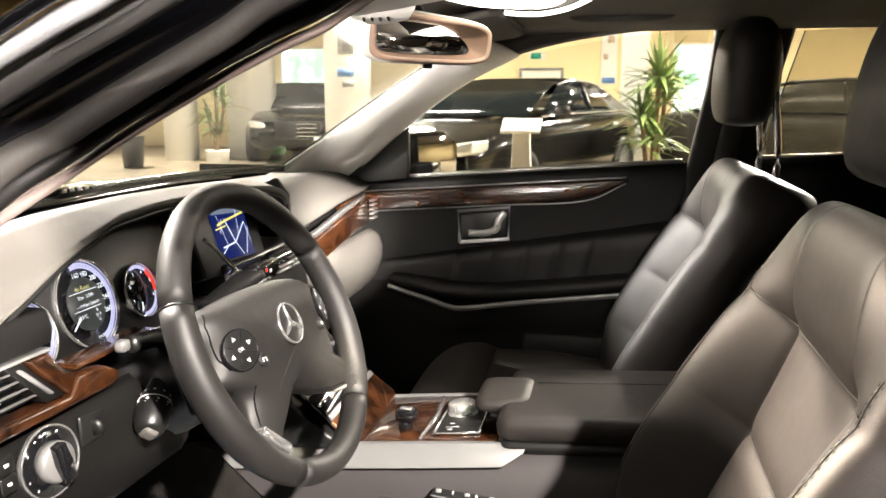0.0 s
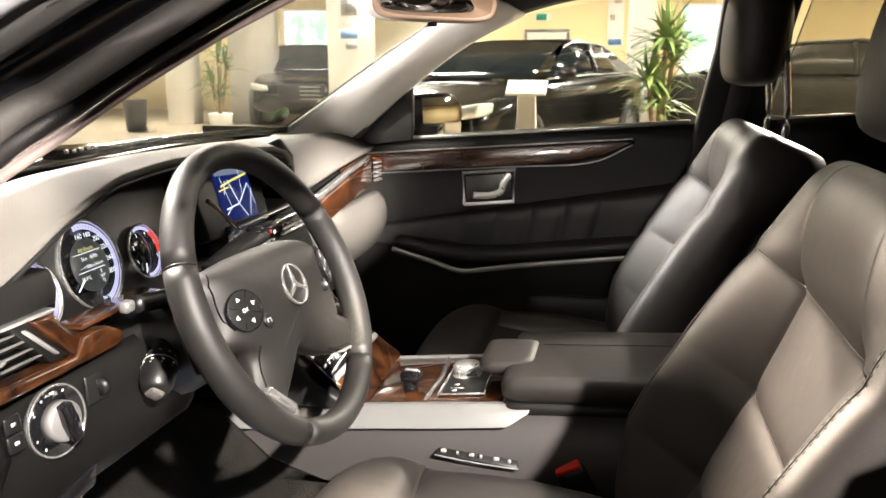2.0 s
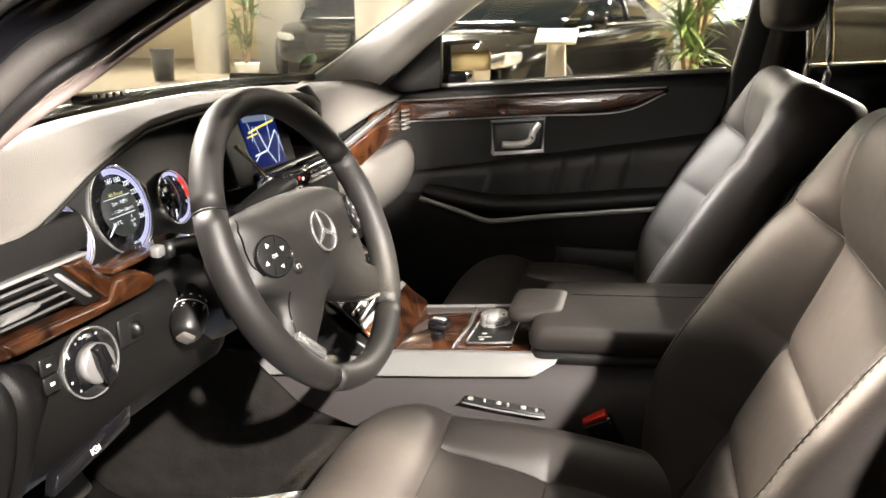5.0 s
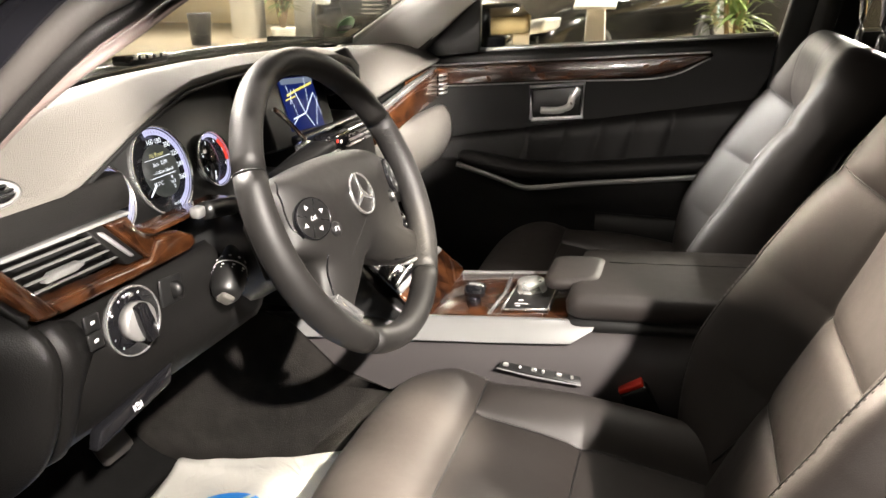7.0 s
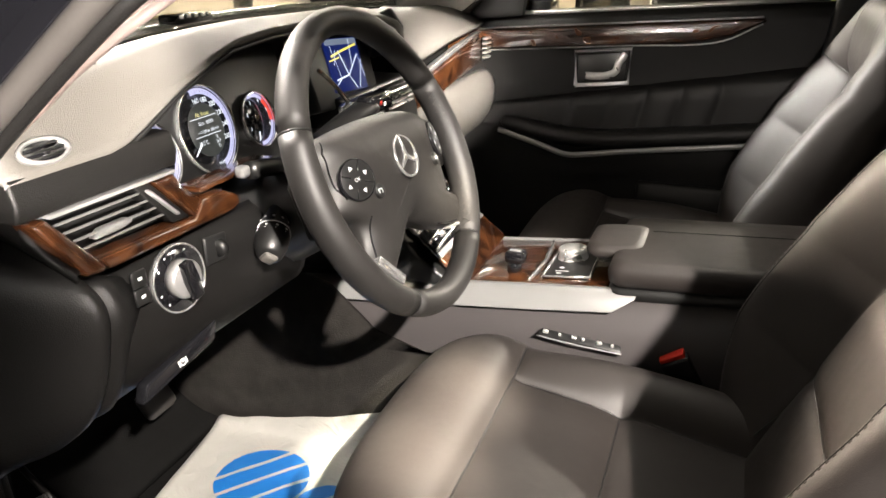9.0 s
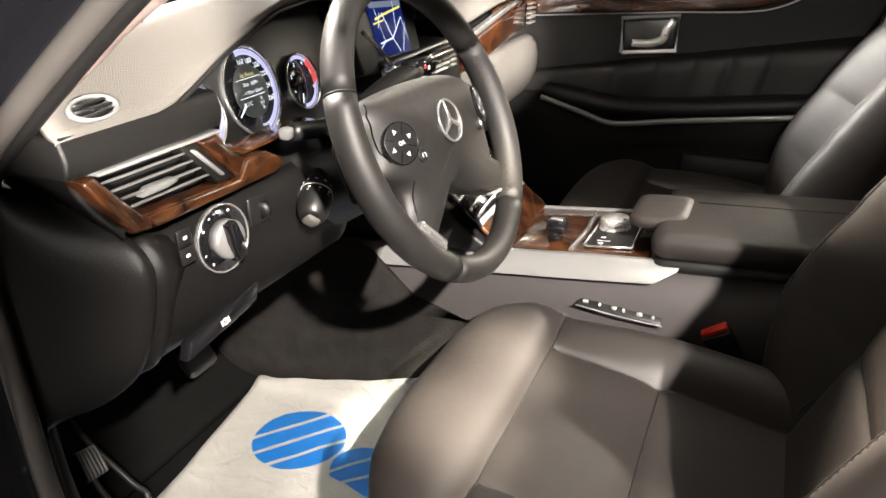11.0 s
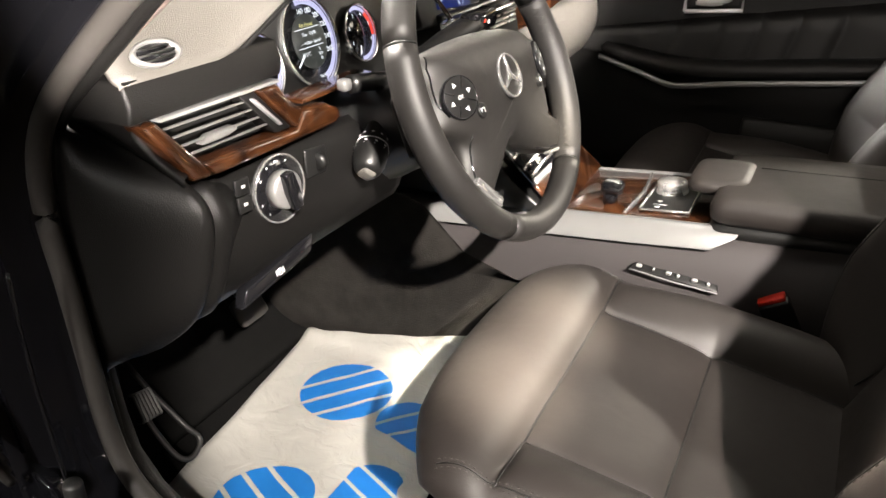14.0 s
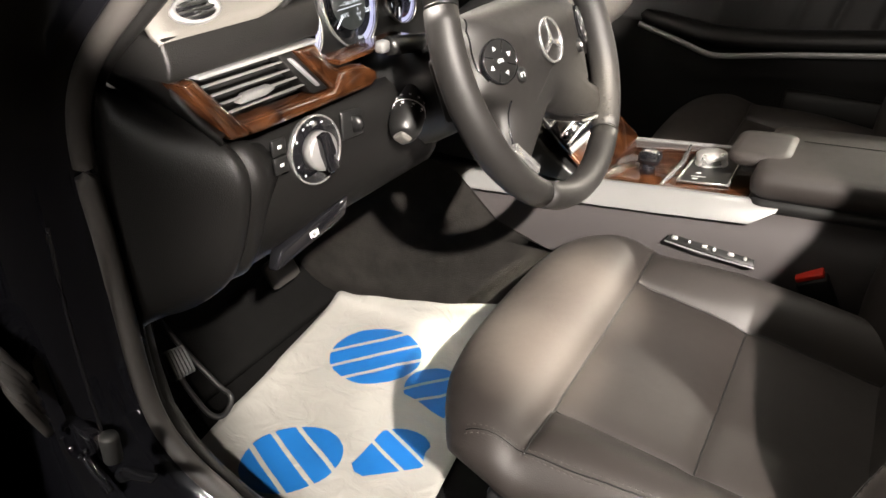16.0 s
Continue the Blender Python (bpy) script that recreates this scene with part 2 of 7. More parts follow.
def raw(name, verts, faces):
    me = bpy.data.meshes.new(name)
    me.from_pydata([tuple(v) for v in verts], [], faces)
    bm = bmesh.new()
    bm.from_mesh(me)
    bmesh.ops.recalc_face_normals(bm, faces=bm.faces)
    bm.to_mesh(me)
    bm.free()
    return me


def poly(name, verts, faces, mat, parent=None, label="", smooth=True, bevel=0.0, sub=0, segs=2):
    return link(name, raw(name, verts, faces), mat, parent, label, smooth, bevel, sub, segs)


def loft(name, rings, mat, parent=None, label="", closed=True, caps=True, smooth=True, bevel=0.0, sub=0):
    """A skin over rings of equally many points."""
    n = len(rings[0])
    verts = [p for r in rings for p in r]
    faces = []
    for i in range(len(rings) - 1):
        for j in range(n if closed else n - 1):
            k = (j + 1) % n
            faces.append((i * n + j, i * n + k, (i + 1) * n + k, (i + 1) * n + j))
    if caps and closed:
        faces.append(tuple(range(n)))
        faces.append(tuple((len(rings) - 1) * n + j for j in range(n)))
    return poly(name, verts, faces, mat, parent, label, smooth, bevel, sub)


def sheet(name, rows, mat, parent=None, label="", thick=0.004, sub=0, smooth=True):
    """A thin shell over a grid of points."""
    n = len(rows[0])
    verts = [p for r in rows for p in r]
    faces = [(i * n + j, i * n + j + 1, (i + 1) * n + j + 1, (i + 1) * n + j) for i in range(len(rows) - 1) for j in range(n - 1)]
    ob = poly(name, verts, faces, mat, parent, label, smooth)
    if sub:
        s = ob.modifiers.new("subsurf", "SUBSURF")
        s.levels = s.render_levels = sub
    so = ob.modifiers.new("solid", "SOLIDIFY")
    so.thickness, so.offset = thick, -1
    return ob


def prism(name, outline, a, b, mat, parent=None, label="", frame_=None, bevel=0.002, sub=0, smooth=True, segs=2):
    """An outline of (p, q) pushed from a to b along the third axis of a local frame (a matrix)."""
    m = frame_ or Matrix()
    n = len(outline)
    verts = [m @ Vector((p, q, a)) for p, q in outline] + [m @ Vector((p, q, b)) for p, q in outline]
    faces = [tuple(range(n)), tuple(range(n, 2 * n))] + [(i, (i + 1) % n, n + (i + 1) % n, n + i) for i in range(n)]
    return poly(name, verts, faces, mat, parent, label, smooth, bevel, sub, segs)


def box(name, c, s, mat, parent=None, label="", bevel=0.003, m=None, segs=2):
    x, y, z = [h / 2 for h in s]
    f = (m or Matrix()) @ Matrix.Translation(c) if m is None else Matrix.Translation(c) @ m
    return prism(name, [(-x, -y), (x, -y), (x, y), (-x, y)], -z, z, mat, parent, label, f, bevel, segs=segs)


def axes(origin, u, v):
    """A local frame: origin, first and second axis, the third square to both."""
    u, v = Vector(u).normalized(), Vector(v)
    n = u.cross(v).normalized()
    v = n.cross(u)
    m = Matrix((u, v, n)).transposed().to_4x4()
    m.translation = origin
    return m


def circle(r, n=32, cx=0.0, cy=0.0, ry=None, a0=0.0):
    return [(cx + r * math.cos(a0 + 2 * math.pi * i / n), cy + (ry or r) * math.sin(a0 + 2 * math.pi * i / n)) for i in range(n)]


def lathe(name, profile, m, mat, parent=None, label="", n=40, sx=1.0, sy=1.0, smooth=True, bevel=0.0):
    """A profile of (radius, height) turned about the third axis of m."""
    rings = [[m @ Vector((r * sx * math.cos(2 * math.pi * i / n), r * sy * math.sin(2 * math.pi * i / n), h)) for i in range(n)] for r, h in profile]
    ring = profile[0][0] > 0.002 and profile[-1][0] > 0.002
    return loft(name, rings + rings[:1] if ring else rings, mat, parent, label, caps=not ring, smooth=smooth, bevel=bevel)


def smooth_path(pts, k=6):
    """Catmull-Rom through the points."""
    p = [Vector(q) for q in pts]
    p = [2 * p[0] - p[1]] + p + [2 * p[-1] - p[-2]]
    out = []
    for i in range(1, len(p) - 2):
        for s in range(k):
            t = s / k
            out.append(0.5 * (2 * p[i] + (p[i + 1] - p[i - 1]) * t + (2 * p[i - 1] - 5 * p[i] + 4 * p[i + 1] - p[i + 2]) * t * t
                              + (3 * p[i] - p[i - 1] - 3 * p[i + 1] + p[i + 2]) * t ** 3))
    out.append(p[-2])
    return out


def tube(name, pts, r, mat, parent=None, label="", n=10, k=6, shape=None, up=(0, 0, 1)):
    """A bar along a smooth path; shape: its outline (p, q) in place of a circle of radius r (p across, q along up)."""
    path = smooth_path(pts, k) if k > 1 else [Vector(q) for q in pts]
    shape = shape or circle(r, n)
    rings = []
    for i, c in enumerate(path):
        d = (path[min(i + 1, len(path) - 1)] - path[max(i - 1, 0)]).normalized()
        a = d.cross(Vector(up)).normalized()
        b = a.cross(d)
        rings.append([c + a * p + b * q for p, q in shape])
    return loft(name, rings, mat, parent, label)


def drape(ob, pts, along):
    """Points of a line laid on an object's skin, moved along a direction."""
    dg = bpy.context.evaluated_depsgraph_get()
    ev = ob.evaluated_get(dg)
    tree = BVHTree.FromObject(ev, dg)
    d = Vector(along).normalized()
    out = []
    for p in pts:
        hit = tree.ray_cast(Vector(p) - d * 0.15, d)
        if hit[0] is not None:
            out.append(hit[0])
    return out


def sewn(name, ob, pts, along, r, mat, parent, label="", step=0.008, lift=0.0):
    """A thread or seam lying on a skin."""
    line = []
    for a, b in zip(pts[:-1], pts[1:]):
        a, b = Vector(a), Vector(b)
        k = max(1, int((b - a).length / step))
        line += [a + (b - a) * i / k for i in range(k)]
    line.append(Vector(pts[-1]))
    path = drape(ob, line, along)
    if len(path) < 3:
        return None
    d = Vector(along).normalized()
    return tube(name, [p - d * lift for p in path], r, mat, parent, label, n=6, k=1, up=-d)


def along_path(path, f):
    """The point at a fraction of a path's length."""
    ds = [0.0]
    for p, q in zip(path[:-1], path[1:]):
        ds.append(ds[-1] + (q - p).length)
    d = f * ds[-1]
    return Vector([float(np.interp(d, ds, [p[k] for p in path])) for k in range(3)])


def spans(y, table):
    """Straight-line interpolation in a table of (y, value)."""
    return float(np.interp(y, [a for a, _ in table], [b for _, b in table]))

# ---- the car's shell ----
def headliner_z(x, y):
    return 1.305 - 0.03 * (y / 0.66) ** 4 - 0.035 * max(0.0, (0.25 - x) / 0.3) ** 2


rows = [[(x, y, headliner_z(x, y)) for y in [-0.62 + 1.24 * j / 14 for j in range(15)]] for x in [0.02 + 2.0 * i / 16 for i in range(17)]]
tagged(sheet("headliner", rows, HEADLINER, thick=0.012), "dark grey cloth headliner under the car roof", "headliner", kind="structure")
rows = [[(x, y, headliner_z(x, y) + 0.05) for y in [-0.70 + 1.40 * j / 14 for j in range(15)]] for x in [-0.06 + 2.2 * i / 16 for i in range(17)]]
tagged(sheet("car_roof", rows, PAINT, thick=0.02), "black painted steel car roof", "roof", kind="structure")

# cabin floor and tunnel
box("cabin_floor", (0.55, 0, 0.225), (2.5, 1.56, 0.03), CARPET_DARKER, bevel=0.004)
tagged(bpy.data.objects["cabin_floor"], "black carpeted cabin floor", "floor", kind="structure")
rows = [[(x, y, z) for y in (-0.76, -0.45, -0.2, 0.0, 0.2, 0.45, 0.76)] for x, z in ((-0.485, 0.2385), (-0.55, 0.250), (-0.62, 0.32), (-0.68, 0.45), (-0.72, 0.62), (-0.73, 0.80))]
tagged(sheet("toe_board", rows, CARPET_DARKER, thick=0.02, sub=1), "black carpet rising under the dashboard", "carpet", kind="structure")
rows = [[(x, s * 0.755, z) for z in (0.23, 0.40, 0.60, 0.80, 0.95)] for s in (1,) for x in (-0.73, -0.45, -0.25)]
tagged(sheet("kick_panel", rows, CARPET_DARKER, thick=0.02), "dark carpeted footwell side", "panel", kind="structure")
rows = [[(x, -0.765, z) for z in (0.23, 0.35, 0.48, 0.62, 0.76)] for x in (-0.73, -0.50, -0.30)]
tagged(sheet("kick_panel", rows, CARPET_DARKER, thick=0.02), "dark carpeted footwell side", "panel", kind="structure")
box("rear_bulkhead", (1.78, 0, 0.62), (0.05, 1.5, 0.8), CARPET)
tagged(bpy.data.objects["rear_bulkhead"], "dark rear bulkhead of the cabin", "panel", kind="structure")

# windscreen
def screen_base(y):
    return -0.515 + 0.42 * (abs(y) / 0.66) ** 2.6 * 0.45, 0.962 - 0.01 * (abs(y) / 0.66) ** 2


rows = []
for i in range(7):
    s = i / 6
    row = []
    for j in range(13):
        y = -0.66 + 1.32 * j / 12
        bx, bz = screen_base(y)
        tx, tz = 0.02 + 0.05 * (abs(y) / 0.66) ** 2, 1.28 - 0.03 * (abs(y) / 0.66) ** 2
        row.append((bx + (tx - bx) * s, y * (1 - 0.10 * s), bz + (tz - bz) * s + 0.02 * math.sin(math.pi * s)))
    rows.append(row)
wind = sheet("windscreen", rows, SCREEN_GLASS, thick=0.004)
wind.visible_shadow = False
tube("screen_band", [(screen_base(y)[0] - 0.012, y, screen_base(y)[1] + 0.004) for y in [-0.64 + 1.28 * j / 10 for j in range(11)]], 0.008, GLOSS, wind, "black printed edge", n=8)
tagged(wind, "clear laminated windscreen glass", "windscreen", kind="structure")

# far A-pillar (grey trim) and the door frame strip round the far window
pl = thing("a_pillar", "light grey cloth-covered windscreen pillar", "pillar", (-0.4, 0.62, 0.93), kind="structure")
LEFT = smooth_path([(-0.47, 0.545, 0.925), (-0.40, 0.55, 0.960), (-0.22, 0.545, 1.078), (-0.03, 0.53, 1.196), (0.08, 0.51, 1.252)], 5)
RIGHT = smooth_path([(-0.34, 0.665, 0.900), (-0.265, 0.665, 0.950), (-0.14, 0.665, 1.058), (0.0, 0.665, 1.158), (0.14, 0.66, 1.228)], 5)
rows = []
for a, b in zip(LEFT, RIGHT):
    c = (a + b) / 2 + Vector((0.01, -0.028, 0.0))
    rows.append([a + Vector((-0.01, 0.015, 0.0)), a, a * 0.5 + c * 0.5 + Vector((0, -0.006, 0)), c, b * 0.5 + c * 0.5 + Vector((0, -0.006, 0)), b, b + Vector((0.0, 0.03, 0.0))])
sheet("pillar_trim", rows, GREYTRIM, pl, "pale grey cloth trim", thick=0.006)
tube("pillar_seal", [(-0.47, 0.60, 0.935), (-0.36, 0.595, 1.005), (-0.2, 0.58, 1.11), (-0.05, 0.56, 1.20), (0.06, 0.545, 1.255)], 0.005, RUBBER, pl)
FRAME = [(-0.30, 0.69, 0.925), (-0.15, 0.685, 1.07), (-0.01, 0.68, 1.172), (0.12, 0.67, 1.238), (0.31, 0.66, 1.280), (0.56, 0.655, 1.300), (0.9, 0.655, 1.296), (1.3, 0.66, 1.25)]
tube("roof_rail", FRAME, 0.02, HEADLINER, pl, "dark grey roof rail trim", shape=[(-0.02, -0.018), (0.03, -0.014), (0.035, 0.03), (-0.02, 0.04)])

# B-pillar with the belt
bp = thing("b_pillar", "black centre pillar with the front seat belt", "pillar", (0.6, 0.68, 0.5), kind="structure")
loft("pillar_trim", [[(x - w, y, z), (x + w, y, z), (x + w, y + 0.05, z), (x - w, y + 0.05, z)] for x, y, z, w in
     ((0.56, 0.70, 0.3, 0.10), (0.60, 0.70, 0.7, 0.085), (0.61, 0.69, 0.95, 0.075), (0.645, 0.665, 1.15, 0.075), (0.665, 0.65, 1.29, 0.085))], PLASTIC, bp, bevel=0.012)
loft("seat_belt", [[(x - 0.022, y, z), (x + 0.022, y - 0.008, z), (x + 0.022, y - 0.010, z), (x - 0.022, y - 0.002, z)] for x, y, z in
     ((0.55, 0.66, 0.5), (0.585, 0.655, 0.8), (0.615, 0.65, 1.0), (0.645, 0.645, 1.18))], RUBBER, bp, "grey woven belt webbing")

# near side: door opening with rubber seal, painted pillar and sill
SEAL = [(0.30, -0.64, 1.275), (0.20, -0.672, 1.230), (0.120, -0.700, 1.187), (0.095, -0.712, 1.168), (0.060, -0.731, 1.144), (0.026, -0.750, 1.120), (-0.006, -0.770, 1.096), (-0.037, -0.790, 1.074), (-0.13, -0.795, 1.000), (-0.205, -0.80, 0.935), (-0.255, -0.80, 0.885), (-0.279, -0.80, 0.837),
        (-0.284, -0.80, 0.780), (-0.277, -0.80, 0.720), (-0.270, -0.80, 0.640), (-0.264, -0.80, 0.566), (-0.251, -0.80, 0.512), (-0.223, -0.80, 0.475), (-0.175, -0.80, 0.447), (-0.10, -0.80, 0.425), (0.2, -0.80, 0.41), (0.8, -0.80, 0.41)]
dj = thing("door_opening", "black door opening with a grey rubber seal", "door frame", (-0.25, -0.8, 0.42), kind="structure")
tube("rubber_seal", SEAL, 0.0105, RUBBER, dj, "matt grey-black rubber door seal", n=12)
INNER = [(0.30, -0.60, 1.285), (0.21, -0.63, 1.240), (0.147, -0.655, 1.193), (0.120, -0.669, 1.177), (0.082, -0.689, 1.153), (0.046, -0.709, 1.128), (0.010, -0.729, 1.104), (-0.024, -0.749, 1.078), (-0.058, -0.768, 1.052), (-0.125, -0.775, 0.998), (-0.205, -0.778, 0.930), (-0.262, -0.778, 0.880), (-0.290, -0.778, 0.832),
         (-0.295, -0.778, 0.780), (-0.289, -0.778, 0.718), (-0.285, -0.778, 0.640), (-0.280, -0.778, 0.560), (-0.268, -0.778, 0.501), (-0.240, -0.776, 0.462), (-0.205, -0.776, 0.438), (-0.155, -0.775, 0.416), (-0.08, -0.775, 0.400), (0.2, -0.775, 0.39), (0.8, -0.775, 0.39)]
tube("inner_trim", INNER, 0.0080, DASH_DARK, dj, "dark plastic trim inside the seal", n=10)
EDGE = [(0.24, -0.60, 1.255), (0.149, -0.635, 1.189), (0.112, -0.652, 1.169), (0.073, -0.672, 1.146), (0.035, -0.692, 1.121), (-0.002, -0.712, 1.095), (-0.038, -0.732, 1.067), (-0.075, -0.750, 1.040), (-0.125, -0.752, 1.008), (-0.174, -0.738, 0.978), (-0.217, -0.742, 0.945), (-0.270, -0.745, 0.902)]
tube("pillar_edge", [(x + 0.002, y, z - 0.006) for x, y, z in EDGE], 0.0045, PILLAR_SHADED, dj, "pinkish grey pillar trim, darkened for shade", n=10)
# inner face of the windscreen pillar, its pale trim toned down as shade
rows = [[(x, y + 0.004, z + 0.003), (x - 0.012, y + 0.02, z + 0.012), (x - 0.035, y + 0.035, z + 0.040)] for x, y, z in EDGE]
sheet("pillar_lining", rows, PILLAR_SHADED, dj, "pinkish grey pillar lining, darkened for shade", thick=0.003)
# painted flange outside the seal, down to the hinge area and the sill
SMOOTH_S = smooth_path(SEAL, 6)
rows = []
for i in range(61):
    f_ = i / 60
    a = along_path(SMOOTH_S, f_)
    d = (along_path(SMOOTH_S, min(1.0, f_ + 0.01)) - along_path(SMOOTH_S, max(0.0, f_ - 0.01))).normalized()
    o = d.cross(Vector((0, 1, 0))).normalized()
    if o.dot(a - Vector((0.45, a.y, 0.85))) < 0:
        o = -o
    k_ = min(1.0, max(0.0, (f_ - 0.22) / 0.12)) * min(1.0, max(0.0, (0.66 - f_) / 0.10))
    rows.append([a + Vector((0, 0.01, 0)), a + o * 0.016 + Vector((0, -0.004, 0)), a + o * 0.028 + Vector((0, -0.016, 0)), a + o * 0.034 + Vector((0, -0.040 - 0.012 * k_, 0)), a + o * (0.046 + 0.02 * k_) + Vector((0, -0.050 - 0.02 * k_, 0)), a + o * (0.050 + 0.13 * k_) + Vector((0, -0.055 - 0.035 * k_, 0))])
sheet("painted_frame", rows, PAINT, dj, "gloss black painted body frame", thick=0.006)
rows = []
SMOOTH_I = smooth_path(INNER, 6)
for i in range(31):
    p = along_path(SMOOTH_I, 0.40 + 0.60 * i / 30)
    w = min(1.0, max(0.0, i / 9))
    rows.append([p + Vector((0.0, -0.016, 0.0)), p + Vector((0.002, -0.004, 0.006)), p + Vector((0.006 + 0.004 * w, 0.004, 0.004 * w)), p + Vector((0.004 + 0.010 * w, 0.010 + 0.004 * w, -0.008 * w)), p + Vector((0.006 * w, 0.012 + 0.008 * w, -0.05 * w)), p + Vector((0.004 * w, 0.012 + 0.008 * w, -0.15 * w))])
sheet("sill_trim", rows, DASH_DARK, dj, "dark satin sill trim", thick=0.004)
LIP = [(-0.10, -0.835, 1.074), (-0.017, -0.835, 1.117), (0.049, -0.835, 1.150), (0.109, -0.835, 1.178), (0.22, -0.835, 1.235)]
lip = tube("outer_lip", LIP, 0.01, LIP_GREY, dj, "ribbed grey lip", shape=[(-0.006, -0.011), (0.004, -0.011), (0.006, 0.0), (0.004, 0.011), (-0.006, 0.011)])
for k in range(5):
    tube("rib", [(x, y - 0.006, z - 0.005 + k * 0.0028) for x, y, z in LIP[2:]], 0.0005, LIP_GREY, lip, n=5, k=4)
tube("bright_strip", [(-0.08, -0.855, 1.085), (0.0, -0.855, 1.131), (0.027, -0.855, 1.145), (0.065, -0.855, 1.163), (0.11, -0.855, 1.184), (0.20, -0.855, 1.24)], 0.0065, WHITE_TRIM, dj, "polished strip whitened for its reflection", n=10)
tube("outer_edge", [(-0.08, -0.87, 1.094), (0.017, -0.87, 1.146), (0.066, -0.87, 1.171), (0.11, -0.87, 1.192), (0.20, -0.87, 1.25)], 0.0042, PAINT, dj, "black outer edge", n=10)
# fender skin and hinges in front of the opening
rows = [[(x, y, z) for z in (0.25, 0.45, 0.65, 0.82, 0.95)] for x, y in ((-0.40, -0.875), (-0.46, -0.90), (-0.7, -0.92), (-1.2, -0.90))]
sheet("fender", rows, PAINT, dj, "gloss black fender", thick=0.02)
hg = prism("hinge", [(-0.334, 0.492), (-0.318, 0.482), (-0.280, 0.494), (-0.262, 0.512), (-0.270, 0.528), (-0.296, 0.538), (-0.312, 0.528)], -0.009, 0.009, PAINT, dj, "black steel door hinge", axes((0, -0.862, 0), (1, 0, 0), (0, 0, 1)), 0.004)
for x, z, r in ((-0.297, 0.532, 0.0035), (-0.325, 0.500, 0.0045), (-0.294, 0.508, 0.004), (-0.283, 0.502, 0.0042), (-0.271, 0.514, 0.0032), (-0.313, 0.488, 0.0045), (-0.305, 0.516, 0.003)):
    lathe("bolt", [(r, 0.0), (r, 0.003), (r * 0.6, 0.0050), (0.0005, 0.0052)], axes((x, -0.871, z), (1, 0, 0), (0, 0, 1)), GLOSS, hg, "bright bolt head", n=6)
lathe("knuckle", [(0.0005, -0.016), (0.0085, -0.016), (0.0095, -0.013), (0.0095, 0.013), (0.0085, 0.016), (0.0005, 0.016)], axes((-0.238, -0.868, 0.530), (1, 0, 0), (0, 1, 0)), SPOKE, hg, "round hinge knuckle", n=18)
tube("check_strap", [(-0.281, -0.870, 0.500), (-0.268, -0.872, 0.488), (-0.258, -0.872, 0.480), (-0.248, -0.872, 0.470)], 0.0042, GLOSS, hg, "bent steel door check", n=10)
prism("lower_arm", [(-0.236, 0.504), (-0.226, 0.510), (-0.196, 0.514), (-0.180, 0.520), (-0.184, 0.511), (-0.214, 0.500), (-0.230, 0.488), (-0.240, 0.492)], -0.005, 0.006, GLOSS, hg, "black steel hinge arm", axes((0, -0.866, 0), (1, 0, 0), (0, 0, 1)), 0.003)
tube("flange_edge", [(-0.265, -0.862, 0.76), (-0.266, -0.862, 0.70), (-0.265, -0.862, 0.64), (-0.260, -0.862, 0.58), (-0.255, -0.862, 0.535)], 0.0022, GLOSS, dj, "glossy flange edge", n=8)
for k in range(6):
    tube("boot_rib", [(-0.372 + 0.007 * k, -0.890, 0.640 - 0.010 * k), (-0.345 + 0.006 * k, -0.905, 0.652 - 0.011 * k), (-0.318 + 0.004 * k, -0.905, 0.640 - 0.012 * k), (-0.305 + 0.002 * k, -0.890, 0.600 - 0.012 * k)], 0.0052, RUBBER, dj, "ribbed rubber cable boot", n=8)

# the rest of the car's body, closing the cabin
cb = thing("car_body", "glossy black saloon body round the cabin", "car body", (0.3, 0, 0.2), kind="structure")
rows = [[(x, y, z - 0.05 * (abs(y) / 0.85) ** 4) for y in [-0.84 + 1.68 * j / 12 for j in range(13)]] for x, z in ((-0.60, 0.945), (-0.9, 0.93), (-1.3, 0.90), (-1.6, 0.85), (-1.80, 0.76), (-1.88, 0.62), (-1.90, 0.45), (-1.86, 0.28))]
sheet("bonnet", rows, PAINT, cb, "black bonnet and nose", thick=0.02)
rows = [[(x, 0.89, z) for z in (0.26, 0.45, 0.65, 0.80, zt)] for x, zt in ((-1.84, 0.66), (-1.5, 0.84), (-1.0, 0.89), (-0.55, 0.91), (-0.36, 0.91))]
sheet("wing", rows, PAINT, cb, "black front wing", thick=0.02)
rows = [[(x, -0.91, z) for z in (0.26, 0.45, 0.65, 0.80, zt)] for x, zt in ((-1.84, 0.66), (-1.6, 0.80), (-1.2, 0.88))]
sheet("wing", rows, PAINT, cb, "black front wing", thick=0.02)
for s_ in (-1, 1):
    x0 = 0.70 if s_ < 0 else -0.34
    rows = [[(x, s_ * 0.90, 0.26), (x, s_ * 0.91, 0.55), (x, s_ * 0.90, 0.75), (x, s_ * 0.86, 0.90 + 0.045 * x), (x, s_ * 0.80, 0.925 + 0.045 * x)] for x in (x0, 0.7 + 0.02 * s_, 1.1, 1.6, 2.1, 2.6, 2.9)]
    sheet("side_panel", rows, PAINT, cb, "black body side", thick=0.02)
    tube("rear_pillar", [(1.45, s_ * 0.66, 1.28), (1.75, s_ * 0.70, 1.16), (2.10, s_ * 0.74, 1.02)], 0.05, PAINT, cb, "black rear pillar", n=10)
rows = [[(x, y, z - 0.03 * (abs(y) / 0.8) ** 4) for y in [-0.82 + 1.64 * j / 10 for j in range(11)]] for x, z in ((2.05, 1.01), (2.4, 1.03), (2.75, 1.02), (2.88, 0.95), (2.93, 0.70), (2.90, 0.28))]
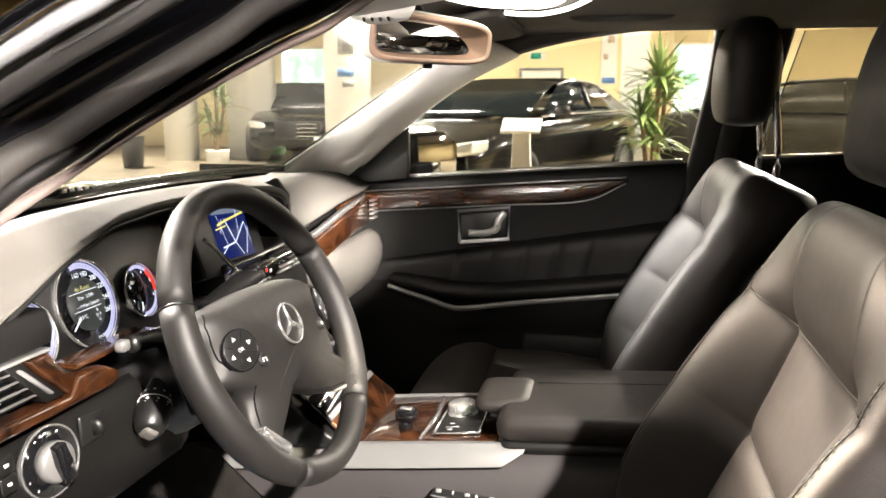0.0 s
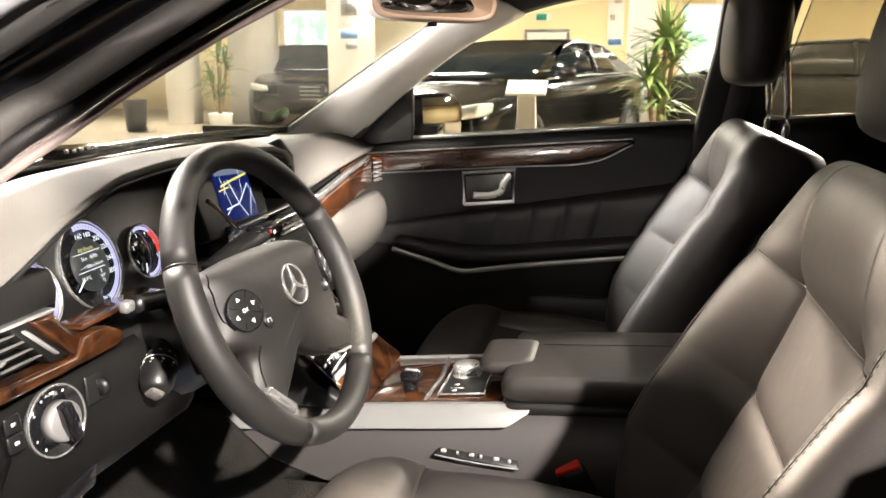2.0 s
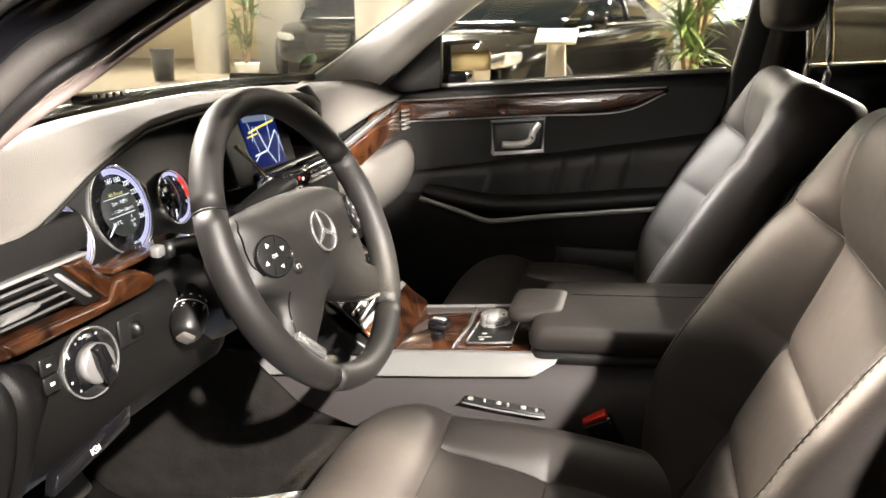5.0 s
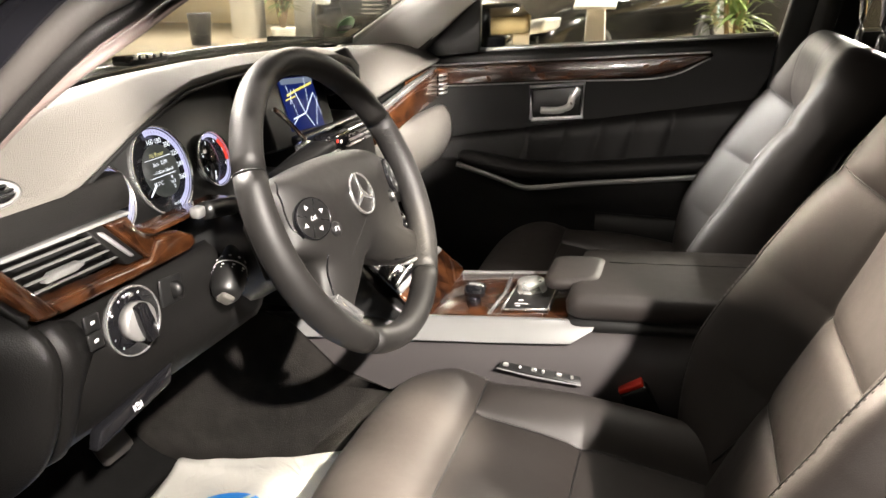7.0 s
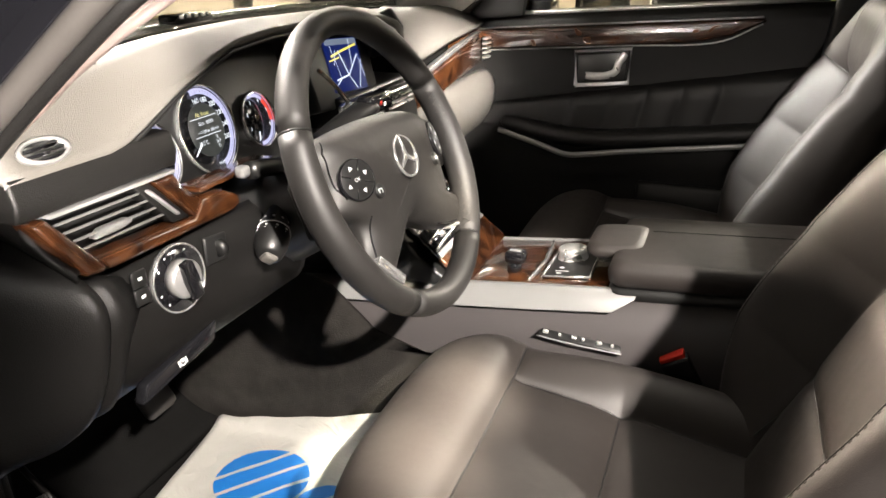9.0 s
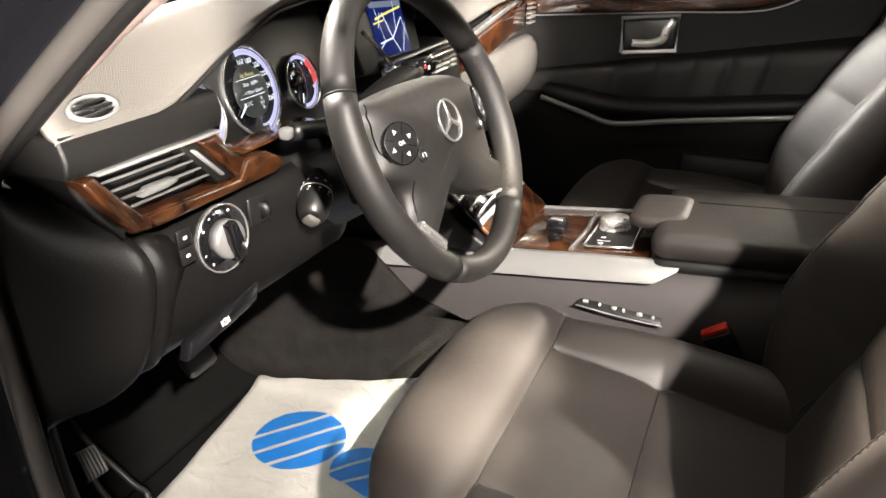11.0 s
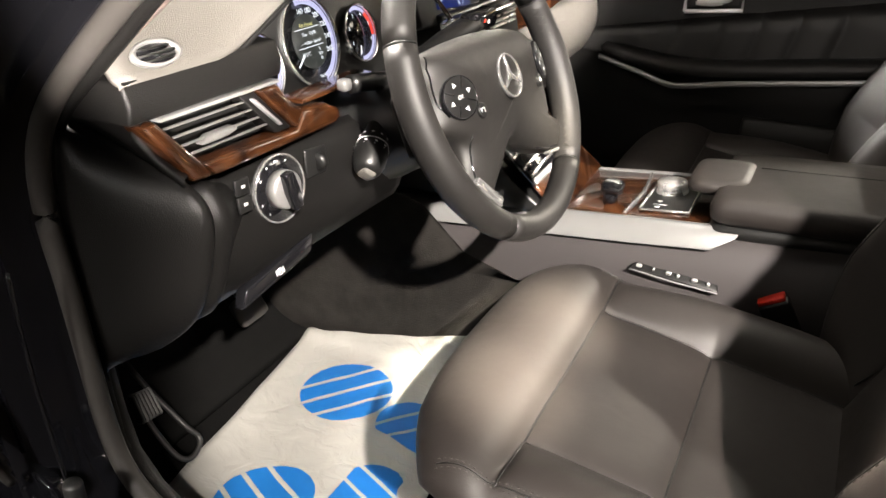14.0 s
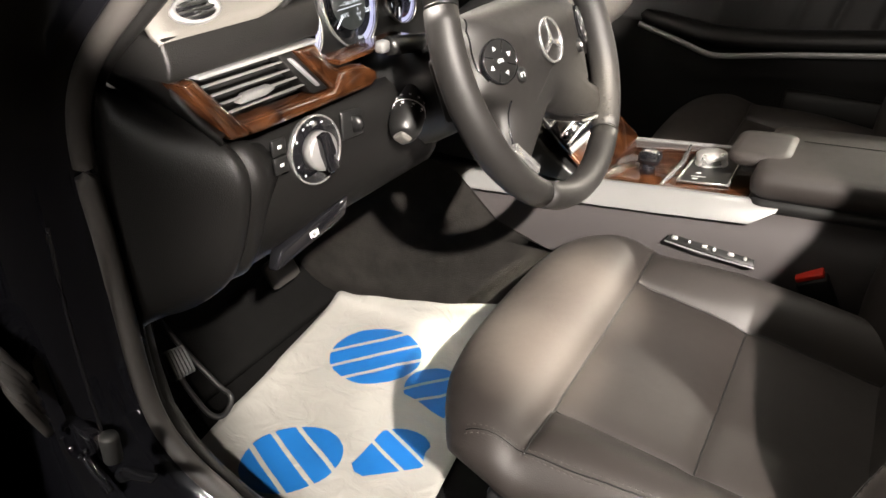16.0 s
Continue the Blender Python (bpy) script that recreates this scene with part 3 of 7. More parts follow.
sheet("boot_lid", rows, PAINT, cb, "black boot lid and tail", thick=0.02)
rs = sheet("rear_screen", [[(x, y, z) for y in (-0.62, -0.3, 0.0, 0.3, 0.62)] for x, z in ((1.55, 1.27), (1.8, 1.16), (2.06, 1.02))], TINT, cb, "tinted rear screen", thick=0.004)
rs.visible_shadow = False
loft("centre_post", [[(x - w, -0.72 - o, z), (x + w, -0.72 - o, z), (x + w, -0.66 - o, z), (x - w, -0.66 - o, z)] for x, z, w, o in ((0.72, 0.28, 0.10, 0.08), (0.74, 0.70, 0.08, 0.08), (0.76, 0.95, 0.06, 0.05), (0.79, 1.27, 0.05, -0.04))], PAINT, cb, "black centre post", bevel=0.01)
tube("roof_edge", [(0.20, -0.70, 1.29), (0.56, -0.685, 1.318), (1.0, -0.68, 1.315), (1.5, -0.68, 1.27)], 0.028, PAINT, cb, "black roof edge", n=10)
for wx in (-1.05, 2.0):
    for s_ in (-1, 1):
        wf = axes((wx, s_ * 0.82, 0.32), (1, 0, 0), (0, 0, 1))
        wh = lathe("wheel", [(0.21, -0.09), (0.31, -0.09), (0.325, -0.04), (0.325, 0.04), (0.31, 0.07), (0.21, 0.07)], wf, RUBBER, cb, "black tyre", n=32)
        lathe("rim", [(0.215, 0.05), (0.19, 0.03), (0.06, 0.045), (0.001, 0.045), (0.001, -0.045), (0.06, -0.045), (0.19, -0.03), (0.215, -0.05)], wf, SATIN, wh, "alloy rim", n=32)
# the driver's door, standing open
dd = thing("driver_door", "open black driver's door hinged at the pillar", "door", (-0.36, -0.90, 0.3), kind="structure")
DD = axes((-0.37, -0.905, 0.0), (-0.22, -1, 0), (0, 0, 1))
prism("door_shell", [(0.0, 0.28), (1.0, 0.26), (1.08, 0.50), (1.08, 0.90), (1.0, 0.95), (0.02, 0.90)], -0.02, 0.10, PAINT, dd, "black outer skin", DD, 0.02)
prism("door_trim", [(0.03, 0.34), (0.98, 0.32), (1.04, 0.52), (1.02, 0.88), (0.05, 0.86)], -0.05, -0.02, DASH_DARK, dd, "dark inner panel", DD, 0.015)
tube("window_frame", [DD @ Vector(c) for c in ((0.02, 0.90, 0.03), (0.22, 1.05, 0.03), (0.55, 1.24, 0.03), (0.90, 1.29, 0.03), (1.08, 1.20, 0.03), (1.06, 0.93, 0.03))], 0.02, PAINT, dd, "black window frame", n=8, k=4)

# carpet on the side of the tunnel under the dashboard
rows = [[(x, -0.155 - 0.03 * (0.58 - z), z) for z in (0.235, 0.30, 0.38, 0.46, zt)] for x, zt in ((-0.70, 0.60), (-0.5, 0.60), (-0.36, 0.59), (-0.24, 0.56), (-0.16, 0.49), (-0.06, 0.465), (0.10, 0.455), (0.40, 0.45))]
tagged(sheet("tunnel_carpet", rows, CARPET, thick=0.01), "dark brown-grey carpet on the tunnel side", "carpet", kind="structure")

# ---- dashboard ----
dash = thing("dashboard", "dark dashboard, upper pad lightened as if lit, with walnut trim", "dashboard", (-0.35, 0, 0.6))
# heights of the pad's front lip and its depth, from driver's door to passenger's door
LIP_Z = [(-0.80, 0.905), (-0.64, 0.908), (-0.615, 0.915), (-0.542, 0.955), (-0.456, 0.990), (-0.382, 0.998), (-0.30, 0.998), (-0.15, 0.993), (-0.06, 0.985), (0.00, 0.972), (0.05, 0.935), (0.10, 0.890), (0.25, 0.880), (0.45, 0.896), (0.70, 0.908)]
LIP_X = [(-0.80, -0.20), (-0.62, -0.195), (-0.5, -0.18), (-0.38, -0.165), (-0.1, -0.165), (0.02, -0.17), (0.1, -0.2), (0.25, -0.222), (0.7, -0.235)]
CREST_Z = [(-0.80, 0.955), (-0.65, 0.978), (-0.5, 1.0), (-0.38, 1.008), (-0.2, 1.004), (-0.05, 0.996), (0.05, 0.975), (0.2, 0.962), (0.5, 0.958), (0.7, 0.945)]
CREST_X = [(-0.80, -0.255), (-0.6, -0.25), (-0.38, -0.20), (-0.1, -0.20), (0.05, -0.24), (0.2, -0.29), (0.5, -0.31), (0.7, -0.32)]
rows = []
for j in range(61):
    y = -0.768 + 1.468 * j / 60
    bx, bz = screen_base(max(-0.66, min(0.66, y)))
    cx, cz, lx, lz = spans(y, CREST_X), spans(y, CREST_Z), spans(y, LIP_X), spans(y, LIP_Z)
    bx = min(bx - 0.02, cx - 0.05)
    rows.append([(bx, y, bz - 0.022), (bx * 0.55 + cx * 0.45, y, bz * 0.6 + cz * 0.4 - 0.004), (cx - 0.03, y, cz - 0.004), (cx, y, cz), (cx + 0.3 * (lx - cx), y, cz - 0.12 * (cz - lz)),
                 (lx - 0.15 * (lx - cx), y, lz + 0.12 * (cz - lz)), (lx, y, lz), (lx - 0.012, y, lz - 0.012)])
pad_top = sheet("upper_pad", rows, DASH, dash, "grained dark upper pad, lightened as if lit", thick=0.006)
for k in range(26):
    y = -0.76 + 0.0062 * k
    sewn("grille_rib", pad_top, [(-0.268, y, 1.02), (-0.240, y, 1.02)], (0, 0, -1), 0.0014, DASH_DARK, dash, step=0.006)
# black hood lining down to the dials
rows = []
for j in range(41):
    y = -0.625 + 0.68 * j / 40
    lx, lz = spans(y, LIP_X), spans(y, LIP_Z)
    rows.append([(lx - 0.008, y, lz - 0.010), (lx - 0.05, y, lz - 0.018), (-0.29, y, max(0.80, lz - 0.035)), (-0.295, y, 0.80)])
sheet("hood_lining", rows, PLASTIC, dash, "matt black lining of the instrument hood", thick=0.004)
# smooth band under the pad, above the side vent, darkened as if in shade
loft("side_band", [[(-0.200, y, 0.909), (-0.194, y, 0.888), (-0.197, y, 0.8705), (-0.30, y, 0.8705), (-0.30, y, 0.909)] for y in (-0.768, -0.64, -0.555)], DASH_DARK, dash, "smooth band darkened as if in shade", bevel=0.004)
# sill under the dials
prism("cluster_sill", [(-0.58, 0.80), (0.06, 0.80), (0.06, 0.816), (-0.58, 0.816)], -0.30, -0.235, PLASTIC, dash, "", axes((0, 0, 0), (0, 1, 0), (0, 0, 1)), 0.006)
# knee panel: lower face, driver's side
rows = []
for j in range(15):
    y = -0.72 + 0.34 * j / 14
    k = 0.10 * (y + 0.72)
    rows.append([(-0.215 + k, y, 0.80), (-0.185 + k, y, 0.79), (-0.175 + k, y, 0.74), (-0.185 + k, y, 0.69), (-0.205 + k, y, 0.645 + 0.06 * (y + 0.72)), (-0.26 + k, y, 0.632 + 0.06 * (y + 0.72)), (-0.45, y, 0.66)])
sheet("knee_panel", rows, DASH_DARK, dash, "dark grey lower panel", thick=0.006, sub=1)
# end cover facing the open door: a rounded rim, and a second step where the lower panel begins
RIM = smooth_path([(-0.316, -0.737, 0.856), (-0.284, -0.735, 0.848), (-0.237, -0.735, 0.833), (-0.204, -0.735, 0.822), (-0.182, -0.735, 0.813), (-0.165, -0.735, 0.802), (-0.155, -0.735, 0.787), (-0.153, -0.735, 0.768), (-0.157, -0.735, 0.744),
                   (-0.164, -0.735, 0.715), (-0.177, -0.735, 0.683), (-0.199, -0.735, 0.653), (-0.238, -0.740, 0.620), (-0.270, -0.750, 0.605), (-0.295, -0.760, 0.596)], 3)
BACK = smooth_path([(-0.268, -0.784, 0.872), (-0.260, -0.784, 0.853), (-0.258, -0.784, 0.837), (-0.261, -0.784, 0.810), (-0.264, -0.784, 0.782), (-0.267, -0.784, 0.738), (-0.269, -0.784, 0.689), (-0.269, -0.784, 0.640), (-0.267, -0.784, 0.612), (-0.266, -0.784, 0.598)], 5)
rows = []
for i, r in enumerate(RIM):
    b = along_path(BACK, i / (len(RIM) - 1))
    mid = (b + r) / 2
    c = Vector((-0.25, r.y, 0.72))
    d = (c - r).normalized()
    rows.append([b + Vector((-0.03, 0.004, 0)), b, b * 0.6 + r * 0.4 + Vector((0, -0.006, 0)), b * 0.2 + r * 0.8 + Vector((0, -0.007, 0)), r + d * 0.006 + Vector((0, -0.007, 0)), r + d * 0.001 + Vector((0, -0.003, 0)), r + Vector((0, 0.003, 0)), r + d * 0.004 + Vector((0, 0.010, 0)), r + d * 0.016 + Vector((0, 0.014, 0))])
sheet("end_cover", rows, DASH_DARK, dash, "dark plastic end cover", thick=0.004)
LEDGE = smooth_path([(-0.205, -0.705, 0.800), (-0.180, -0.705, 0.803), (-0.164, -0.705, 0.788), (-0.157, -0.705, 0.770), (-0.158, -0.705, 0.752), (-0.164, -0.705, 0.726), (-0.175, -0.705, 0.691), (-0.190, -0.705, 0.662), (-0.220, -0.705, 0.640)], 4)
rows = []
for r in LEDGE:
    d = (Vector((-0.25, r.y, 0.72)) - r).normalized()
    rows.append([r + d * 0.022 + Vector((0, -0.018, 0)), r + d * 0.010 + Vector((0, -0.013, 0)), r + d * 0.002 + Vector((0, -0.007, 0)), r, r + d * 0.003 + Vector((0, 0.009, 0)), r + d * 0.012 + Vector((0, 0.022, 0)), r + d * 0.022 + Vector((0, 0.045, 0))])
sheet("panel_edge", rows, DASH_DARK, dash, "rounded edge of the lower panel", thick=0.003)
rows = []
UPPER = [(-0.277, -0.752, 0.898), (-0.238, -0.752, 0.890), (-0.200, -0.752, 0.874), (-0.216, -0.750, 0.862), (-0.203, -0.742, 0.838), (-0.176, -0.735, 0.817)]
for i, a in enumerate(UPPER):
    b = along_path(RIM[:14], i / 5)
    a = Vector(a)
    rows.append([a + Vector((-0.01, 0.02, 0)), a, a * 0.65 + b * 0.35 + Vector((0.003, -0.004, 0.002)), a * 0.3 + b * 0.7 + Vector((0.001, -0.004, 0)), b + Vector((-0.004, 0.004, -0.004))])
sheet("corner_skirt", rows, DASH_DARK, dash, "dark skirt beside the vent", thick=0.004)
# passenger's face: glovebox below the trim
rows = []
for j in range(15):
    y = 0.14 + 0.56 * j / 14
    rows.append([(-0.235, y, 0.80), (-0.205, y, 0.785), (-0.20, y, 0.72), (-0.23, y, 0.66), (-0.30, y, 0.60), (-0.5, y, 0.58)])
sheet("glovebox_panel", rows, DASH, dash, "glovebox panel lightened as if lit", thick=0.006, sub=1)
box("glovebox_handle", (-0.215, 0.36, 0.69), (0.02, 0.09, 0.02), GLOSS, dash, "black handle", 0.006)
# passenger's trim: chrome line, walnut strip, end vent
def strip(name, pts, half, mat, label, depth=0.012):
    """A band along a path in the dash face."""
    rings = []
    for x, y, z, h in pts:
        rings.append([(x, y, z + h), (x + depth, y, z + h * 0.85), (x + depth, y, z - h * 0.85), (x, y, z - h)])
    return loft(name, rings, mat, dash, label, bevel=0.002)


strip("chrome_line", [(-0.226, 0.12, 0.856, 0.006), (-0.226, 0.25, 0.852, 0.006), (-0.236, 0.45, 0.871, 0.006), (-0.245, 0.655, 0.888, 0.005)], 0, CHROME, "bright chrome line", 0.014)
strip("walnut_strip", [(-0.222, 0.12, 0.820, 0.030), (-0.222, 0.25, 0.816, 0.029), (-0.232, 0.45, 0.833, 0.031), (-0.240, 0.655, 0.848, 0.033)], 0, WOOD, "glossy walnut strip", 0.012)
v = link("end_vent", raw("end_vent", *(lambda f: ([f @ Vector(c) for c in ((-0.02, -0.028, 0), (0.02, -0.028, 0), (0.02, 0.028, 0), (-0.02, 0.028, 0))], [(0, 1, 2, 3)]))(axes((-0.228, 0.68, 0.848), (0, 1, 0), (0, 0, 1)))), PLASTIC, dash)
for i in range(5):
    box("slat", (-0.222, 0.678, 0.828 + i * 0.011), (0.012, 0.038, 0.004), SATIN, v, bevel=0.001)

# driver's trim: walnut frame round the side vent
def on_vent(y, z, out=0.0):
    """A point of the tilted trim face over the vent."""
    return Vector((-0.205 + 0.35 * (0.867 - z) + out, y, z))


def vent_piece(name, outline, out, mat, parent, label="", depth=0.03, bevel=0.002):
    n = len(outline)
    verts = [on_vent(y, z, out) for y, z in outline] + [on_vent(y, z, out - depth) for y, z in outline]
    faces = [tuple(range(n)), tuple(range(n, 2 * n))] + [(i, (i + 1) % n, n + (i + 1) % n, n + i) for i in range(n)]
    return poly(name, verts, faces, mat, parent, label, True, bevel)


vent_piece("walnut_left", [(-0.753, 0.8665), (-0.738, 0.8690), (-0.701, 0.8205), (-0.694, 0.807), (-0.7215, 0.8095)], 0.008, WOOD, dash, "glossy burr walnut", bevel=0.004)
vent_piece("walnut_bottom", [(-0.694, 0.807), (-0.701, 0.8205), (-0.5806, 0.8155), (-0.5582, 0.8144), (-0.5367, 0.8299), (-0.4946, 0.8270), (-0.4730, 0.8165), (-0.4745, 0.8063), (-0.4909, 0.8027), (-0.592, 0.8042)], 0.008, WOOD, dash, "glossy burr walnut", bevel=0.004)
vent_piece("walnut_right", [(-0.5947, 0.8630), (-0.5639, 0.8635), (-0.5560, 0.8464), (-0.5367, 0.8299), (-0.5582, 0.8144)], 0.009, WOOD, dash, "glossy burr walnut", bevel=0.004)
vent_piece("walnut_line", [(-0.532, 0.8335), (-0.528, 0.8385), (-0.375, 0.8370), (-0.375, 0.8325)], 0.004, WOOD, dash, "thin walnut line under the dials", bevel=0.001)
vent_piece("chrome_line", [(-0.734, 0.8665), (-0.560, 0.8640), (-0.560, 0.8675), (-0.732, 0.8700)], 0.009, SILVER, dash, "satin chrome line", bevel=0.001)
vent_piece("vent_well", [(-0.738, 0.866), (-0.60, 0.864), (-0.552, 0.814), (-0.698, 0.818)], -0.018, PLASTIC, dash, "black vent well")
sv = vent_piece("slider_plate", [(-0.6215, 0.8640), (-0.5975, 0.8635), (-0.5585, 0.8158), (-0.5855, 0.8165)], 0.002, DASH_DARK, dash, "dark slider plate")
vent_piece("thumbwheel", [(-0.609, 0.857), (-0.602, 0.857), (-0.572, 0.823), (-0.579, 0.823)], 0.006, SILVER, sv, bevel=0.003)
for i in range(4):
    z = 0.8565 - i * 0.0092
    sh = (0.8655 - z) * 0.80
    vent_piece("slat", [(-0.734 + sh, z), (-0.622 + sh, z - 0.002), (-0.622 + sh, z), (-0.734 + sh, z + 0.0020)], 0.001, SLAT, dash, "satin silver slat", depth=0.003, bevel=0.0008)
vent_piece("vent_tab", [(-0.6792, 0.8410), (-0.6416, 0.8405), (-0.6417, 0.8362), (-0.657, 0.8340), (-0.6933, 0.8345)], 0.006, SILVER, dash, "silver vent tab", depth=0.012)
# oval defroster vent in the pad
of = axes((-0.206, -0.720, 0.922), (0, 1, 0), (-0.72, 0, 0.7))
ov = lathe("oval_vent", [(0.023, 0.0), (0.028, 0.001), (0.029, 0.005), (0.026, 0.007), (0.0225, 0.005), (0.022, 0.0)], of, SILVER, dash, "satin silver ring", sy=0.47)
prism("vent_hole", circle(0.0225, 24, ry=0.0105), 0.0, 0.003, GLOSS, ov, "", of, 0.0)
for i in (-1, 0, 1):
    prism("slat", [(-0.022, i * 0.006 - 0.001), (0.022, i * 0.006 - 0.001), (0.022, i * 0.006 + 0.001), (-0.022, i * 0.006 + 0.001)], 0.002, 0.005, PLASTIC, ov, "", of, 0.0)

# light switch, side buttons
lf = axes((-0.172, -0.610, 0.766), (0.12, 1, 0), (-0.1, 0, 1))
sw = thing("light_switch", "round black light switch with a silver rotary knob", "switch", (-0.172, -0.610, 0.766))
lathe("bezel", [(0.0348, 0.0), (0.0370, 0.0), (0.0372, 0.006), (0.0360, 0.0072), (0.0348, 0.006)], lf, CHROME, sw, "polished chrome bezel")
face = lathe("dial_face", [(0.001, 0.005), (0.0355, 0.005), (0.0355, 0.002)], lf, GLOSS, sw, "gloss black dial face")
lathe("knob", [(0.021, 0.005), (0.0205, 0.016), (0.018, 0.018), (0.0005, 0.018)], lf, SATIN, sw, "silver knob base")
prism("grip", [(-0.006, -0.021), (0.006, -0.021), (0.008, 0.0), (0.006, 0.021), (-0.006, 0.021), (-0.008, 0.0)], 0.016, 0.027, GLOSS, sw, "black grip bar", lf @ pose(0, 0, 0, 0, 0, 12), 0.002)
for i, a in enumerate((150, 120, 95, 65, 200, 228, -20, -45)):
    prism("mark", [(-0.0012, -0.0008), (0.0012, -0.0008), (0.0012, 0.0008), (-0.0012, 0.0008)], 0.0052, 0.0056, WHITE, face, "", lf @ pose(0.030 * math.cos(radians(a)), 0.030 * math.sin(radians(a)), 0, 0, 0, a * 0.3), 0.0)
bf = axes((-0.1725, -0.666, 0.787) , (0.12, 1, 0), (-0.1, 0, 1))
for k in range(2):
    b_ = tagged(prism("dash_button", [(-0.0095, -0.0088), (0.0095, -0.0088), (0.0095, 0.0088), (-0.0095, 0.0088)], 0, 0.004, PLASTIC, None, "", bf @ pose(0, -0.0185 * k, 0), 0.002),
                "square black push button with a white symbol", "button", group="dash buttons")
    prism("symbol", [(-0.0025, -0.0012), (0.0025, -0.0012), (0.0025, 0.002), (-0.0025, 0.002)], 0.004, 0.0044, WHITE, b_, "", bf @ pose(0, -0.0185 * k, 0), 0.0)
lv = tagged(prism("range_switch", [(-0.018, -0.016), (0.016, -0.016), (0.018, 0.014), (-0.016, 0.016)], 0, 0.004, PLASTIC, None, "", axes((-0.166, -0.549, 0.778), (0.12, 1, 0), (-0.1, 0, 1)), 0.004),
            "small black headlamp range wheel in its plate", "switch")
lathe("thumbwheel", [(0.009, -0.004), (0.009, 0.004), (0.001, 0.004)], axes((-0.160, -0.547, 0.778), (0, 0, 1), (-1, 0, 0)), PLASTIC, lv, n=20)
def words(name, text, m, size, mat, parent):
    cu = bpy.data.curves.new(name, "FONT")
    cu.body, cu.size, cu.align_x, cu.align_y = text, size, "CENTER", "CENTER"
    tmp = bpy.data.objects.new(name, cu)
    me = bpy.data.meshes.new_from_object(tmp)
    bpy.data.objects.remove(tmp)
    me.transform(m)
    return link(name, me, mat, parent, "", False)


# parking brake release
pf = axes((-0.180, -0.615, 0.668), (0.12, 1, 0.12), (-0.2, 0, 1))
pb = tagged(prism("brake_release", [(-0.062, -0.014), (0.052, -0.004), (0.064, 0.018), (0.02, 0.012), (-0.05, 0.004)], -0.01, 0.008, GLOSS, None, "", pf, 0.003),
            "black parking brake release handle with a white symbol", "handle")
lathe("symbol", [(0.0040, 0.008), (0.0052, 0.008), (0.0052, 0.0086), (0.0040, 0.0086)], pf @ pose(0, 0, 0) @ Matrix.Diagonal((0.8, 0.8, 1, 1)), WHITE, pb, n=20)
words("lettering", "P", pf @ pose(0, 0, 0.0086), 0.0055, WHITE, pb)
for s_ in (-1, 1):
    prism("bracket", [(s_ * 0.0052, -0.004), (s_ * 0.0061, -0.0032), (s_ * 0.0061, 0.0032), (s_ * 0.0052, 0.004)], 0.008, 0.0086, WHITE, pb, "", pf, 0.0)

words("lettering", "AUTO", lf @ pose(-0.004, 0.0290, 0.0054), 0.0042, WHITE, face)
# dials
cl = thing("instrument_cluster", "black instrument cluster with lit silver-rimmed dials", "instruments", (-0.285, -0.389, 0.80))
cf = axes((-0.250, -0.426, 0.877), (0, 1, 0), (-0.28, 0, 1))
prism("face_plate", [(-0.15, -0.070), (0.21, -0.070), (0.21, 0.085), (0.1, 0.10), (-0.06, 0.095), (-0.14, 0.04)], -0.02, -0.004, PLASTIC, cl, "", cf, 0.002)
LIT = glowing("lit_dial_ring", (0.66, 0.66, 1.0), 0.27)
SCREEN = glowing("cluster_screen", (0.30, 0.33, 0.30), 0.04)
LETTER = glowing("lit_letters", (0.9, 0.95, 1.0), 0.45)
AMBER = glowing("amber_letters", (0.8, 0.75, 0.3), 0.3)
REDLINE = glowing("red_band", (1.0, 0.05, 0.02), 0.28)


